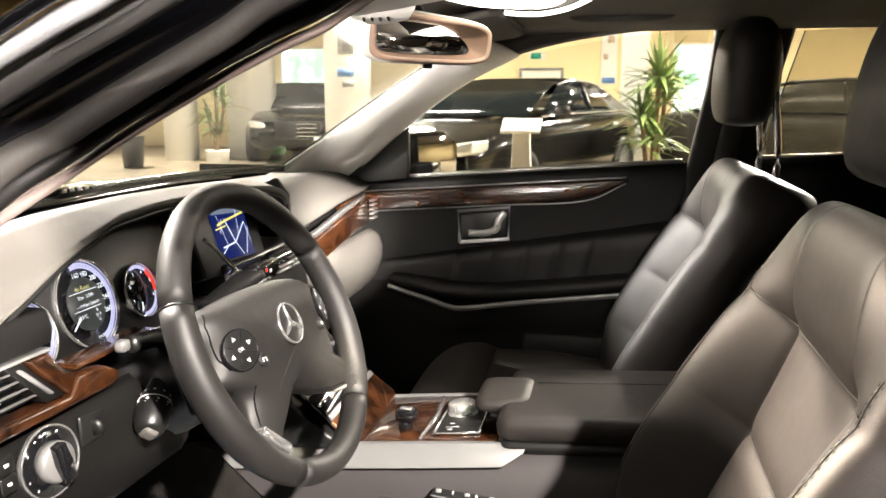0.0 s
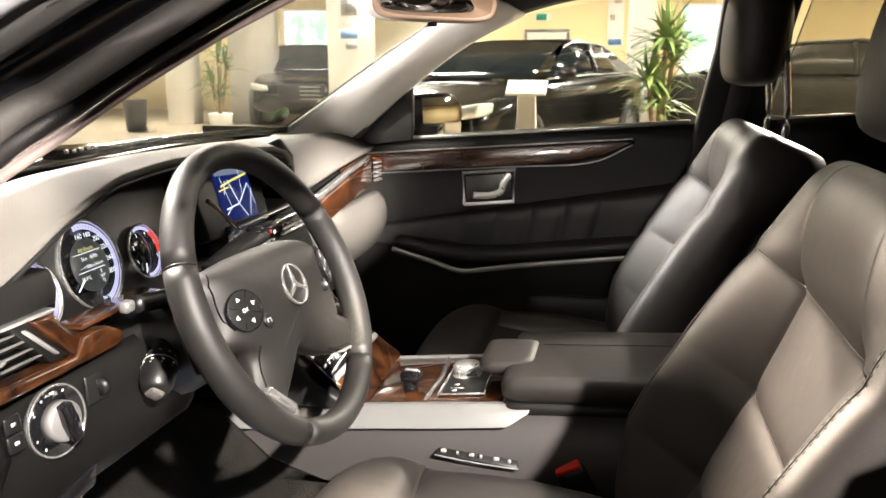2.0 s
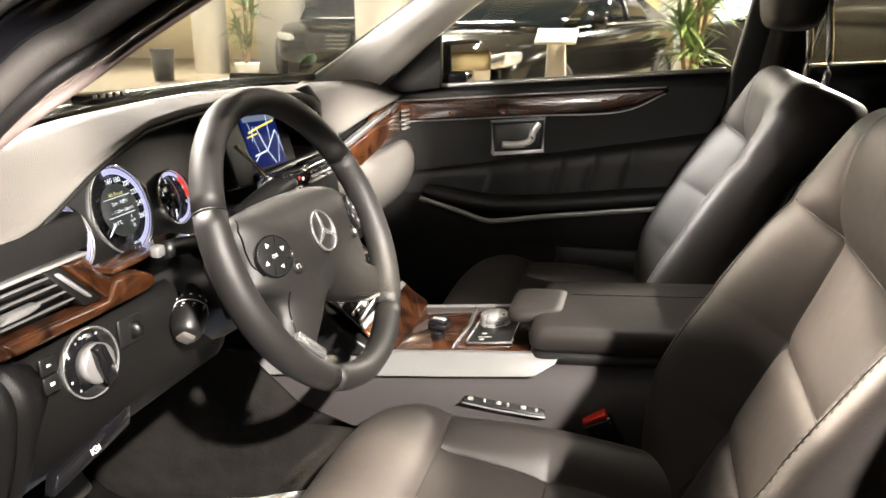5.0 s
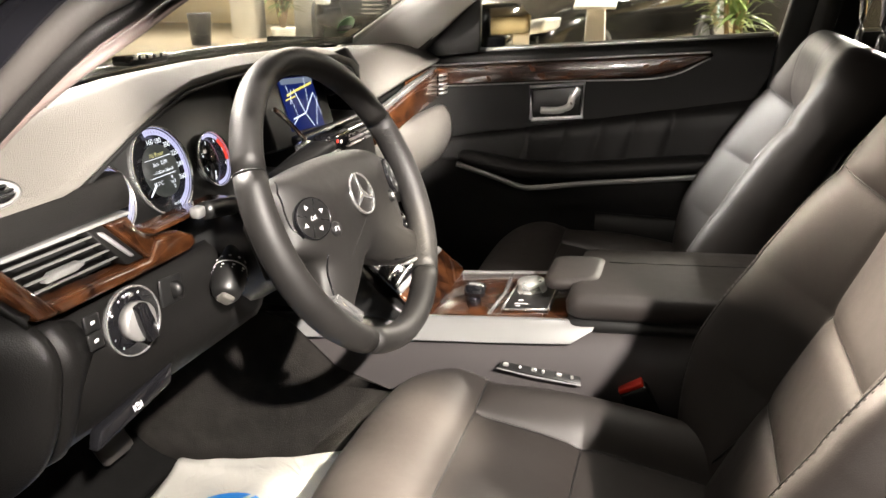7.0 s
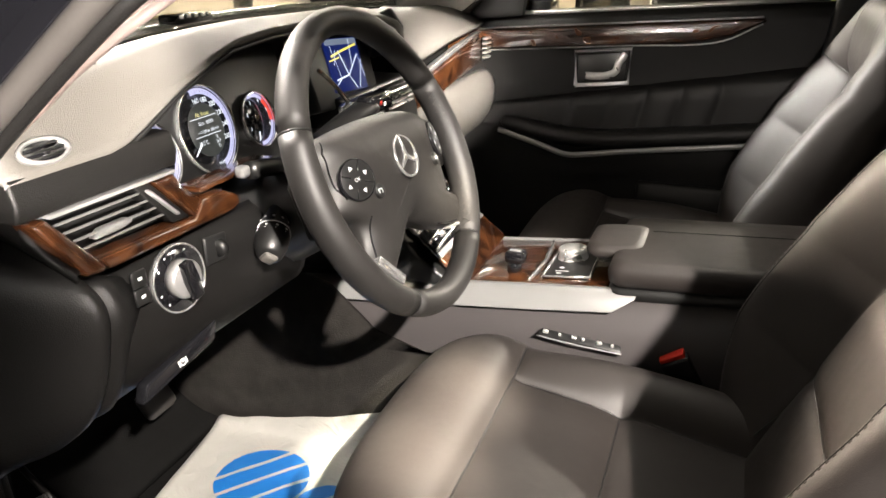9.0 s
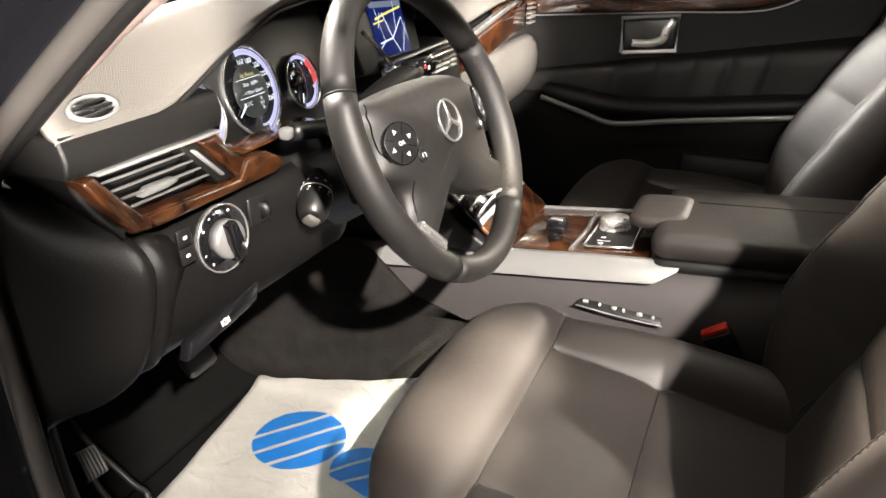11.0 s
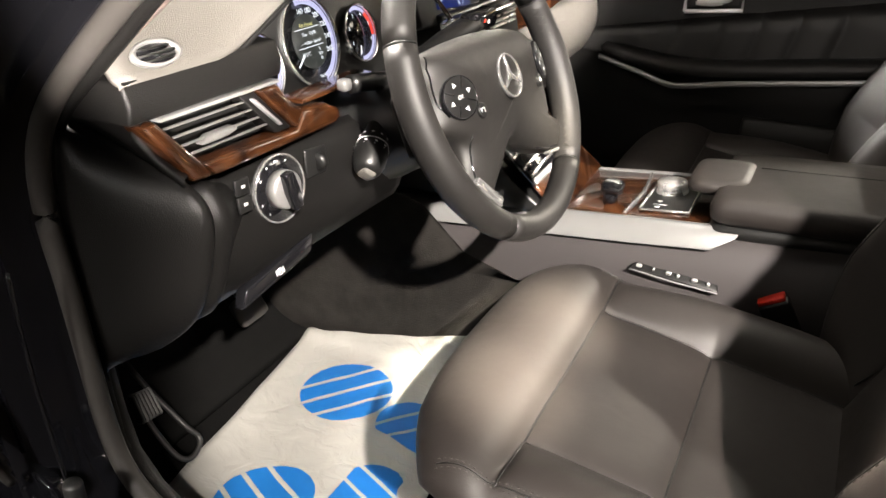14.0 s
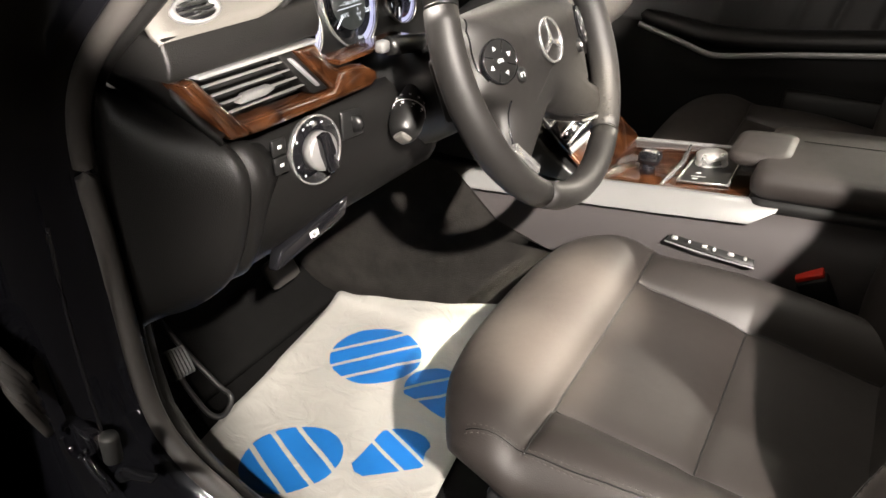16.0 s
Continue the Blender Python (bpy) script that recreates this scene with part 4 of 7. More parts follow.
def dial(cx, cy, r, label, ring_from, ring_to, red=None, ticks=(), needle=200, num_from=100, num_to=-24):
    m = cf @ pose(cx, cy, 0)
    d = lathe("dial", [(r * 0.94, -0.004), (r * 0.985, 0.0), (r * 0.995, 0.005), (r * 0.965, 0.006), (r * 0.945, 0.003), (r * 0.93, -0.002)], m, CHROME, cl, label)
    lathe("dial_face", [(r * 0.93, -0.003), (r * 0.93, -0.001), (0.001, -0.001)], m, GLOSS, d)
    def band(name, a0, a1, r0, r1, mat, h):
        k = 24
        pts = [(r1 * math.cos(radians(a0 + (a1 - a0) * i / k)), r1 * math.sin(radians(a0 + (a1 - a0) * i / k))) for i in range(k + 1)]
        pts += [(r0 * math.cos(radians(a1 - (a1 - a0) * i / k)), r0 * math.sin(radians(a1 - (a1 - a0) * i / k))) for i in range(k + 1)]
        vs = [m @ Vector((p, q, h)) for p, q in pts]
        n = len(vs)
        return poly(name, vs, [(i, i + 1, n - 2 - i, n - 1 - i) for i in range(k)], mat, d, "", False)
    band("lit_ring", ring_from, ring_to, r * 0.79, r * 0.92, LIT, 0.0005)
    step = 6 if r > 0.05 else 12
    k = int(abs(ring_to - ring_from) / step)
    vs = []
    for i in range(k + 1):
        mk = m @ pose(0, 0, 0.0012, 0, 0, ring_from + (ring_to - ring_from) * i / k)
        vs += [mk @ Vector(c) for c in ((r * 0.82, -0.0003, 0), (r * 0.88, -0.0003, 0), (r * 0.88, 0.0003, 0), (r * 0.82, 0.0003, 0))]
    poly("scale_marks", vs, [(4 * i, 4 * i + 1, 4 * i + 2, 4 * i + 3) for i in range(k + 1)], PLASTIC, d, "fine dark scale marks", False)
    if red:
        band("red_band", red[0], red[1], r * 0.72, r * 0.90, REDLINE, 0.001)
    for i, n_ in enumerate(ticks):
        a = num_from + (num_to - num_from) * i / (len(ticks) - 1)
        words("numeral", n_, m @ pose(r * 0.655 * math.cos(radians(a)), r * 0.655 * math.sin(radians(a)), 0.0025), r * (0.155 if len(n_) > 1 else 0.19), LETTER, d)
    mm = m @ pose(0, 0, 0.003, 0, 0, needle)
    poly("needle", [mm @ Vector(c) for c in ((r * 0.45, -r * 0.03, 0), (r * 0.80, -r * 0.012, 0), (r * 0.80, r * 0.012, 0), (r * 0.45, r * 0.03, 0))], [(0, 1, 2, 3)], LETTER, d, "", False)
    return d, m


speedo, sm = dial(0.0, 0.0, 0.056, "large silver-rimmed speed dial", 102, -72, ticks=("160", "180", "200", "220", "240", "260"), needle=215)
dial(0.111, -0.009, 0.038, "small rev counter with a red band", 110, -100, red=(48, -12), ticks=("0", "1", "2", "3", "4", "5", "6"), needle=245, num_from=250, num_to=-25)
dial(-0.104, -0.012, 0.040, "small silver-rimmed dial", 80, -75, ticks=("2", "3", "4"), needle=130, num_from=55, num_to=-50)
prism("display", circle(0.0325, 28), 0.0, 0.002, SCREEN, speedo, "grey lit display", sm, 0.0)


for y in (0.0155, -0.0065):
    prism("screen_line", [(-0.026, y), (0.024, y), (0.024, y + 0.0007), (-0.026, y + 0.0007)], 0.002, 0.0026, LETTER, speedo, "", sm, 0.0)
words("lettering", "Ab Reset", sm @ pose(-0.002, 0.020, 0.003), 0.0075, AMBER, speedo)
words("lettering", "2km   0:09h", sm @ pose(0.0, 0.009, 0.003), 0.0062, LETTER, speedo)
words("lettering", "--- l/100km 26km/h", sm @ pose(0.0, -0.001, 0.003), 0.0054, LETTER, speedo)
words("lettering", "18.5\u00b0C", sm @ pose(-0.016, -0.014, 0.003), 0.0064, LETTER, speedo)
words("lettering", "R\nN P\nD", sm @ pose(0.013, -0.017, 0.003), 0.0058, LETTER, speedo)
words("lettering", "km/h", sm @ pose(0.006, -0.043, 0.003), 0.0058, LETTER, speedo)

# navigation screen in the middle
nf = axes((-0.235, -0.066, 0.909), (0.06, 1, -0.06), (-0.32, 0, 1)) @ Matrix.Diagonal((0.82, 1.16, 1.0, 1.0))
nv = thing("navigation_screen", "small lit map screen set in a black surround", "screen", (-0.24, -0.06, 0.87))
prism("surround", [(-0.13, -0.056), (0.11, -0.056), (0.115, 0.06), (-0.14, 0.06)], -0.03, -0.003, PLASTIC, nv, "matt black surround", nf, 0.004)
scr = prism("screen", [(-0.062, -0.036), (0.062, -0.036), (0.062, 0.036), (-0.062, 0.036)], -0.004, 0.0, glowing("map_blue", (0.008, 0.02, 0.15), 0.22), nv, "dark blue map", nf, 0.0)
ROADS = glowing("map_roads", (0.75, 0.85, 1.0), 0.4)
YEL = glowing("map_yellow", (0.9, 0.75, 0.15), 0.35)
for x0, y0, x1, y1, w, mt in ((-0.06, -0.03, -0.03, -0.018, .0015, ROADS), (0.02, -0.004, 0.03, 0.034, .0015, ROADS), (-0.03, -0.018, -0.045, 0.026, .0012, ROADS), (0.03, -0.034, 0.06, 0.004, .0015, ROADS), (-0.06, 0.006, -0.02, 0.010, .002, YEL), (-0.05, -0.02, 0.0, -0.015, .002, ROADS), (0.0, -0.015, 0.05, 0.012, .002, ROADS), (0.0, -0.015, -0.02, 0.02, .0025, ROADS), (0.05, 0.012, 0.06, -0.02, .0015, ROADS),
                          (-0.05, 0.012, -0.01, 0.018, .003, YEL), (-0.01, 0.018, 0.055, 0.026, .003, YEL), (-0.045, 0.0, -0.03, 0.02, .0015, ROADS), (0.0, -0.015, 0.02, -0.034, .0018, ROADS)):
    d = Vector((x1 - x0, y1 - y0, 0)).normalized()
    s = Vector((-d.y, d.x, 0)) * w / 2
    poly("map_line", [nf @ (Vector((x0, y0, 0.0006)) + s), nf @ (Vector((x1, y1, 0.0006)) + s), nf @ (Vector((x1, y1, 0.0006)) - s), nf @ (Vector((x0, y0, 0.0006)) - s)], [(0, 1, 2, 3)], mt, scr, "", False)
poly("menu_bar", [nf @ Vector(c) for c in ((-0.06, 0.027, 0.0005), (0.06, 0.027, 0.0005), (0.06, 0.035, 0.0005), (-0.06, 0.035, 0.0005))], [(0, 1, 2, 3)], glowing("menu_grey", (0.25, 0.3, 0.4), 0.2), scr, "", False)
prism("hood_cheek", [(-0.235, 0.975), (-0.200, 0.990), (-0.178, 0.962), (-0.180, 0.925), (-0.235, 0.905)], -0.045, -0.030, PLASTIC, nv, "black side of the screen hood", axes((0, 0, 0), (1, 0, 0), (0, 0, 1)), 0.004)
tube("walnut_edge", [(-0.205, -0.215, 0.922), (-0.200, -0.190, 0.903), (-0.198, -0.161, 0.881), (-0.196, -0.117, 0.846)], 0.0035, WOOD, nv, "thin walnut edge of the surround", n=8)
prism("edge_cap", [(-0.168, 0.842), (-0.140, 0.846), (-0.144, 0.866), (-0.172, 0.862)], -0.20, -0.186, CHROME, nv, "small chrome cap", axes((0, 0, 0), (0, 1, 0), (0, 0, 1)), 0.002)
# centre: vents, chrome bar, switch panel
cs = thing("centre_stack", "black centre stack with silver vents and walnut edge", "centre stack", (-0.25, 0.0, 0.55))
loft("body", [[(x, -0.13, z), (x, 0.15, z), (-0.35, 0.15, z), (-0.35, -0.13, z)] for x, z in ((-0.215, 0.865), (-0.20, 0.82), (-0.185, 0.75), (-0.15, 0.68), (-0.09, 0.62), (-0.02, 0.575))], PLASTIC, cs, bevel=0.006)
for s in (-0.075, 0.06):
    vn = box("vent", (-0.205, s, 0.84), (0.02, 0.11, 0.042), PLASTIC, cs, "black air vent", 0.004)
    for i in range(4):
        box("slat", (-0.193, s, 0.826 + i * 0.0085), (0.008, 0.100, 0.0028), BRIGHT, vn, bevel=0.0008)
box("chrome_bar", (-0.186, 0.03, 0.857), (0.02, 0.20, 0.009), CHROME, cs, "bright chrome bar", 0.003)
pan = prism("radio_panel", [(-0.11, 0.0), (0.12, 0.0), (0.11, 0.11), (-0.11, 0.11)], 0, 0.012, GLOSS, cs, "gloss black switch panel", axes((-0.165, 0.01, 0.68), (0, 1, 0), (-0.45, 0, 1)), 0.004)
rf_ = axes((-0.165, 0.01, 0.68), (0, 1, 0), (-0.45, 0, 1))
for r_ in range(4):
    for c_ in range(6):
        prism("key", [(-0.013, -0.009), (0.013, -0.009), (0.013, 0.009), (-0.013, 0.009)], 0.012, 0.017, SATIN if r_ == 1 else PLASTIC, pan, "", rf_ @ pose(-0.085 + 0.034 * c_, 0.018 + 0.025 * r_, 0), 0.002)
# walnut slope with silver tray lids between the stack and the console
prism("walnut_slope", [(-0.118, 0.0), (0.118, 0.0), (0.112, 0.175), (-0.112, 0.175)], 0.001, 0.008, WOOD, cs, "glossy walnut slope", axes((-0.015, 0.0, 0.574), (0, 1, 0), (-0.95, 0, 0.80)), 0.002)
tf_ = axes((-0.100, 0.0, 0.648), (0, 1, 0), (-0.95, 0, 0.80))
tray = prism("tray_lid", [(-0.128, -0.054), (0.090, -0.054), (0.090, 0.045), (-0.122, 0.045)], 0.006, 0.014, GLOSS, cs, "black tray lid", tf_, 0.004)
prism("silver_ledge", [(-0.129, -0.055), (0.091, -0.055), (0.091, -0.044), (-0.129, -0.044)], 0.012, 0.018, SATIN, tray, "satin silver ledge", tf_, 0.002)
for q in (-0.034, -0.018, 0.006, 0.042):
    tube("silver_bar", [tf_ @ Vector((-0.124, q - 0.006, 0.014)), tf_ @ Vector((-0.05, q, 0.016)), tf_ @ Vector((0.05, q, 0.016)), tf_ @ Vector((0.092, q - 0.006, 0.014))], 0.0030, CHROME, tray, "bright silver bar", n=8)
for k in range(6):
    prism("key", [(-0.010, -0.005), (0.010, -0.005), (0.010, 0.005), (-0.010, 0.005)], 0.014, 0.018, CHROME if k % 2 else GLOSS, tray, "", tf_ @ pose(-0.105 + 0.035 * k, -0.026, 0), 0.0015)
    prism("key", [(-0.010, -0.005), (0.010, -0.005), (0.010, 0.005), (-0.010, 0.005)], 0.014, 0.018, GLOSS if k % 2 else CHROME, tray, "", tf_ @ pose(-0.105 + 0.035 * k, 0.024, 0), 0.0015)
# warning lamp unit on the pad by the screen
tr = tagged(box("parking_display", (-0.43, -0.20, 0.985), (0.035, 0.09, 0.014), GLOSS, None, "", 0.004), "small black parking display on the dash top", "display")
for i in range(5):
    box("lamp", (-0.412, -0.235 + i * 0.017, 0.990), (0.003, 0.009, 0.006), CHROME, tr, bevel=0.001)

# ---- steering wheel ----
def wheel_frame():
    a, b = radians(24.3), radians(3.2)
    u = Vector((math.sin(b), math.cos(b), 0))
    v = Vector((-math.sin(a), 0, math.cos(a)))
    m = axes((-0.0205, -0.389, 0.8497), u, v)
    return m


WF = wheel_frame()
sw_ = thing("steering_wheel", "black leather steering wheel with four spokes", "steering wheel", (-0.0205, -0.389, 0.8497))
R0 = 0.1733


def rim(name, a0, a1, mat, label, swell=0.0):
    k = max(6, int(abs(a1 - a0) / 5))
    rings = []
    for i in range(k + 1):
        a = radians(a0 + (a1 - a0) * i / k)
        s = swell * math.sin(math.pi * i / k)
        rings.append([WF @ Vector(((R0 + (0.0160 + s) * math.cos(t)) * math.cos(a), (R0 + (0.0160 + s) * math.cos(t)) * math.sin(a), (0.0182 + s) * math.sin(t)))
                      for t in [2 * math.pi * j / 14 for j in range(14)]])
    return loft(name, rings, mat, sw_, label)


rim("rim_top", 26, 156, LEATHER_WHEEL, "smooth black leather")
rim("rim_left", 157, 239, LEATHER_WHEEL, "smooth black leather", 0.001)
rim("rim_bottom", 240, 308, LEATHER_WHEEL, "smooth black leather")
rim("rim_right", -51, 25, LEATHER_HOLED, "perforated black leather", 0.0015)
for a in (25.5, 156.5, 239.5, 308.5):
    ar = radians(a)
    lathe("seam", [(0.0150, -0.0008), (0.0163, -0.0008), (0.0163, 0.0008), (0.0150, 0.0008)],
          WF @ Matrix.Translation((R0 * math.cos(ar), R0 * math.sin(ar), 0)) @ pose(0, 0, 0, 0, 0, a) @ pose(0, 0, 0, 90, 0, 0), PLASTIC, sw_, "sewn seam", n=16, sy=1.14)
lace = []
for i in range(37):
    a, tt = radians(-49 + 2 * i), radians(138 if i % 2 else 168)
    lace.append(WF @ Vector(((R0 + 0.0166 * math.cos(tt)) * math.cos(a), (R0 + 0.0166 * math.cos(tt)) * math.sin(a), 0.0188 * math.sin(tt))))
tube("lacing", lace, 0.0008, THREAD, sw_, "cross-stitched thread", n=5, k=1, up=WF.to_3x3() @ Vector((0, 0, 1)))
# hub cover: domed airbag pad running out into the two lower spokes
OUT = [(-0.117, 0.0555), (-0.08, 0.058), (-0.03, 0.060), (0.03, 0.0575), (0.08, 0.051), (0.112, 0.040), (0.127, 0.022), (0.130, 0.0), (0.122, -0.030), (0.106, -0.060), (0.148, -0.083), (0.160, -0.099), (0.152, -0.115), (0.126, -0.119), (0.085, -0.108),
       (0.05, -0.096), (0.012, -0.078), (-0.008, -0.071), (-0.040, -0.093), (-0.072, -0.114), (-0.081, -0.127), (-0.100, -0.111), (-0.115, -0.095), (-0.116, -0.084), (-0.107, -0.062), (-0.110, -0.042), (-0.137, -0.022), (-0.131, 0.004), (-0.134, 0.034), (-0.129, 0.049)]
SPINES = (((-0.055, 0.012), (0.055, 0.010), 0.0215, 0.0215), ((-0.030, -0.030), (-0.093, -0.103), 0.0165, -0.001), ((0.030, -0.035), (0.140, -0.101), 0.0155, -0.004))
edge = [Vector((p, q)) for p, q in OUT]
fine = []
for i in range(len(edge)):
    p0, p1, p2, p3 = edge[i - 1], edge[i], edge[(i + 1) % len(edge)], edge[(i + 2) % len(edge)]
    for k in range(6):
        t_ = k / 6
        fine.append(0.5 * (2 * p1 + (p2 - p0) * t_ + (2 * p0 - 5 * p1 + 4 * p2 - p3) * t_ * t_ + (3 * p1 - p0 - 3 * p2 + p3) * t_ ** 3))


def spine_point(c):
    """The nearest point of the hub's ridges, and its height; near ridges are blended."""
    found = []
    for a, b, ha, hb in SPINES:
        a, b = Vector(a), Vector(b)
        t_ = max(0.0, min(1.0, (c - a).dot(b - a) / (b - a).length_squared))
        p = a + (b - a) * t_
        found.append((1.0 / ((c - p).length + 1e-4) ** 5, p, ha + (hb - ha) * t_))
    w = sum(f_[0] for f_ in found)
    return sum((f_[1] * (f_[0] / w) for f_ in found), Vector((0, 0))), sum(f_[0] / w * f_[2] for f_ in found)


rings = []
for s, g in ((0.0, None), (0.0, 0.0), (0.04, 0.20), (0.12, 0.42), (0.28, 0.66), (0.5, 0.85), (0.75, 0.965), (0.97, 1.0)):
    ring = []
    for c in fine:
        p, h = spine_point(c)
        d = c + (p - c) * s
        ring.append(WF @ Vector((d.x, d.y, -0.034 if g is None else -0.012 + (h + 0.012) * g)))
    rings.append(ring)
hub = loft("hub_cover", rings, LEATHER_WHEEL, sw_, "soft dark grey airbag cover with moulded spokes")
# emblem: plain ring with three spokes
em = lathe("emblem", [(0.0232, 0.017), (0.0258, 0.017), (0.0263, 0.021), (0.0246, 0.023), (0.0230, 0.021)], WF, CHROME, sw_, "plain chrome emblem")
for a in (90, 210, 330):
    prism("emblem_arm", [(0.0, -0.004), (0.024, -0.0008), (0.024, 0.0008), (0.0, 0.004)], 0.0185, 0.0225, CHROME, em, "", WF @ pose(0, 0, 0, 0, 0, a), 0.0008)


# dark gaps round the cover and down its lower spokes
FACE = -(WF.to_3x3() @ Vector((0, 0, 1)))
for gap in ([(-0.118, 0.052), (-0.126, 0.040), (-0.127, 0.020), (-0.126, 0.000), (-0.122, -0.014)], [(-0.096, -0.042), (-0.100, -0.062), (-0.106, -0.086), (-0.092, -0.112), (-0.076, -0.125)],
            [(0.093, -0.064), (0.110, -0.070), (0.140, -0.082)], [(0.060, -0.098), (0.085, -0.106), (0.110, -0.110)]):
    sewn("gap", hub, [WF @ Vector((p, q, 0.06)) for p, q in gap], FACE, 0.0011, GLOSS, sw_, "narrow dark gap", step=0.004)


def spoke(name, outline, h0, h1, mat, label, bevel=0.006):
    return prism(name, outline, h0, h1, mat, sw_, label, WF, bevel, segs=3)


for s in (-1, 1):
    # upper spoke behind the buttons, joined to the rim
    spoke("spoke", [(s * 0.10, 0.040), (s * 0.162, 0.026), (s * 0.166, -0.040), (s * 0.10, -0.044)], -0.036, -0.014, DASH_DARK, "dark spoke", 0.006)
    if s < 0:
        outline = [(-0.102, -0.034), (-0.113, -0.088), (-0.076, -0.126), (-0.046, -0.096), (-0.012, -0.062)]
        clip = [(-0.1085, -0.084), (-0.118, -0.092), (-0.086, -0.129), (-0.075, -0.121)]
    else:
        outline = [(0.055, -0.052), (0.088, -0.057), (0.143, -0.080), (0.127, -0.104), (0.088, -0.110), (0.045, -0.086)]
        clip = [(0.1459, -0.0888), (0.1599, -0.0929), (0.1639, -0.1019), (0.1481, -0.1145), (0.1178, -0.1188), (0.0833, -0.1142), (0.0826, -0.1105), (0.1124, -0.1135), (0.137, -0.1092), (0.149, -0.0984)]
    low = spoke("lower_spoke", outline, -0.034, -0.018, SPOKE, "dark lower spoke back", 0.006)
    prism("silver_clip", clip, -0.020 if s < 0 else -0.014, 0.0045 if s < 0 else -0.002, CHROME if s < 0 else SILVER, low, "chrome clip", WF, 0.002)
    # round button pad, tilted with the dome
    BP = WF @ pose(s * 0.104, 0.001, 0.0115, 0, s * 17, 0)
    pad_ = prism("button_pad", circle(0.0235, 32, 0, 0, 0.0225), -0.016, 0.0016, PLASTIC, sw_, "round black button pad", BP, 0.0015)
    for ang in (18, 108, 198, 288):
        a = radians(ang)
        mm = BP @ pose(0.0145 * math.cos(a), 0.0145 * math.sin(a), 0, 0, 0, ang)
        prism("button_mark", [(0.003, 0.0), (-0.002, 0.0028), (-0.002, -0.0028)], 0.0016, 0.0020, WHITE, pad_, "", mm, 0.0)
        b2 = radians(ang + 45)
        prism("groove", [(-0.006, -0.0006), (0.006, -0.0006), (0.006, 0.0006), (-0.006, 0.0006)], 0.0016, 0.0019, GLOSS, pad_, "", BP @ pose(0.0155 * math.cos(b2), 0.0155 * math.sin(b2), 0, 0, 0, ang + 45), 0.0)
    words("lettering", "OK", BP @ pose(0, 0, 0.0020), 0.006, WHITE, pad_)
    lathe("pad_rim", [(0.0230, -0.004), (0.0246, -0.004), (0.0246, 0.0012), (0.0230, 0.0020)], BP, GLOSS, pad_, n=36, sy=0.96)
    SB = WF @ pose(s * 0.077, -0.021, 0.0165, 0, s * 13, 0)
    sb = prism("small_button", circle(0.0072, 20, 0, 0, 0.0085), -0.012, 0.0015, PLASTIC, sw_, "small black button", SB, 0.0012)
    tube("button_mark", [SB @ Vector((p, q, 0.0017)) for p, q in ((-0.003, -0.002), (-0.003, 0.002), (0.002, 0.002), (0.002, -0.003))], 0.0006, WHITE, sb, n=5, k=1, up=WF.to_3x3() @ Vector((0, 0, 1)))

# steering column with stalks
col = thing("steering_column", "black steering column cover with stalks", "steering column", (-0.16, -0.389, 0.75))
CF = WF
loft("cover", [[CF @ Vector((p * s, q * s - 0.01, h)) for p, q in circle(0.062, 16, ry=0.058)] for s, h in ((0.8, -0.03), (1.0, -0.05), (1.05, -0.12), (1.25, -0.20), (1.3, -0.27))], PLASTIC, col, "matt black column cover")
# wiper and indicator stalk, cruise stalk above, gear stalk on the other side
SD = Vector((0.25, -0.75, -0.50)).normalized()
SX = SD.cross(Vector((0, 0, 1))).normalized()
SK = axes((-0.153, -0.430, 0.796), SX, SD.cross(SX))
st = lathe("wiper_stalk", [(0.0005, -0.03), (0.008, -0.03), (0.0085, 0.0), (0.0120, 0.018), (0.0175, 0.036), (0.0205, 0.052), (0.0195, 0.068), (0.0160, 0.078), (0.0125, 0.083), (0.0005, 0.084)], SK, PLASTIC, col, "thick black wiper stalk", n=28)
lathe("print_ring", [(0.0186, 0.0425), (0.0194, 0.0425), (0.0197, 0.0440), (0.0190, 0.0440)], SK, WHITE, st, n=32)
for h_, r_, off in ((0.034, 0.0172, 0), (0.049, 0.0204, 18)):
    for a in range(-60 + off, 300 + off, 36):
        m_ = SK @ pose(r_ * math.cos(radians(a)), r_ * math.sin(radians(a)), h_, 0, 0, a)
        box("print_mark", m_.translation, (0.0010, 0.0030, 0.0018), WHITE, st, bevel=0.0, m=m_.to_3x3().to_4x4())
        box("print_mark", (m_ @ Matrix.Translation((0, 0.0012, 0.0042))).translation, (0.0010, 0.0014, 0.0008), WHITE, st, bevel=0.0, m=m_.to_3x3().to_4x4())
prism("stalk_end", [(-0.0125, 0.0), (0.0, -0.0125), (0.0125, 0.0), (0.0, 0.0125)], 0.078, 0.088, DASH, st, "grey lozenge end", SK, 0.004, segs=3)
cr = tube("cruise_stalk", [(-0.155, -0.40, 0.835), (-0.158, -0.44, 0.842), (-0.162, -0.475, 0.847)], 0.011, PLASTIC, col, "slim black cruise stalk", n=12)
box("stalk_end", (-0.162, -0.488, 0.849), (0.014, 0.016, 0.014), SILVER, cr, "grey stalk end", 0.004)
gs = tube("gear_stalk", [(-0.14, -0.33, 0.852), (-0.13, -0.285, 0.868), (-0.12, -0.235, 0.880)], 0.013, PLASTIC, col, "black gear stalk", n=12, shape=circle(0.02, 12, ry=0.011))
cap = box("stalk_cap", (-0.120, -0.212, 0.882), (0.028, 0.075, 0.026), GLOSS, gs, "gloss black stalk cap", 0.008)
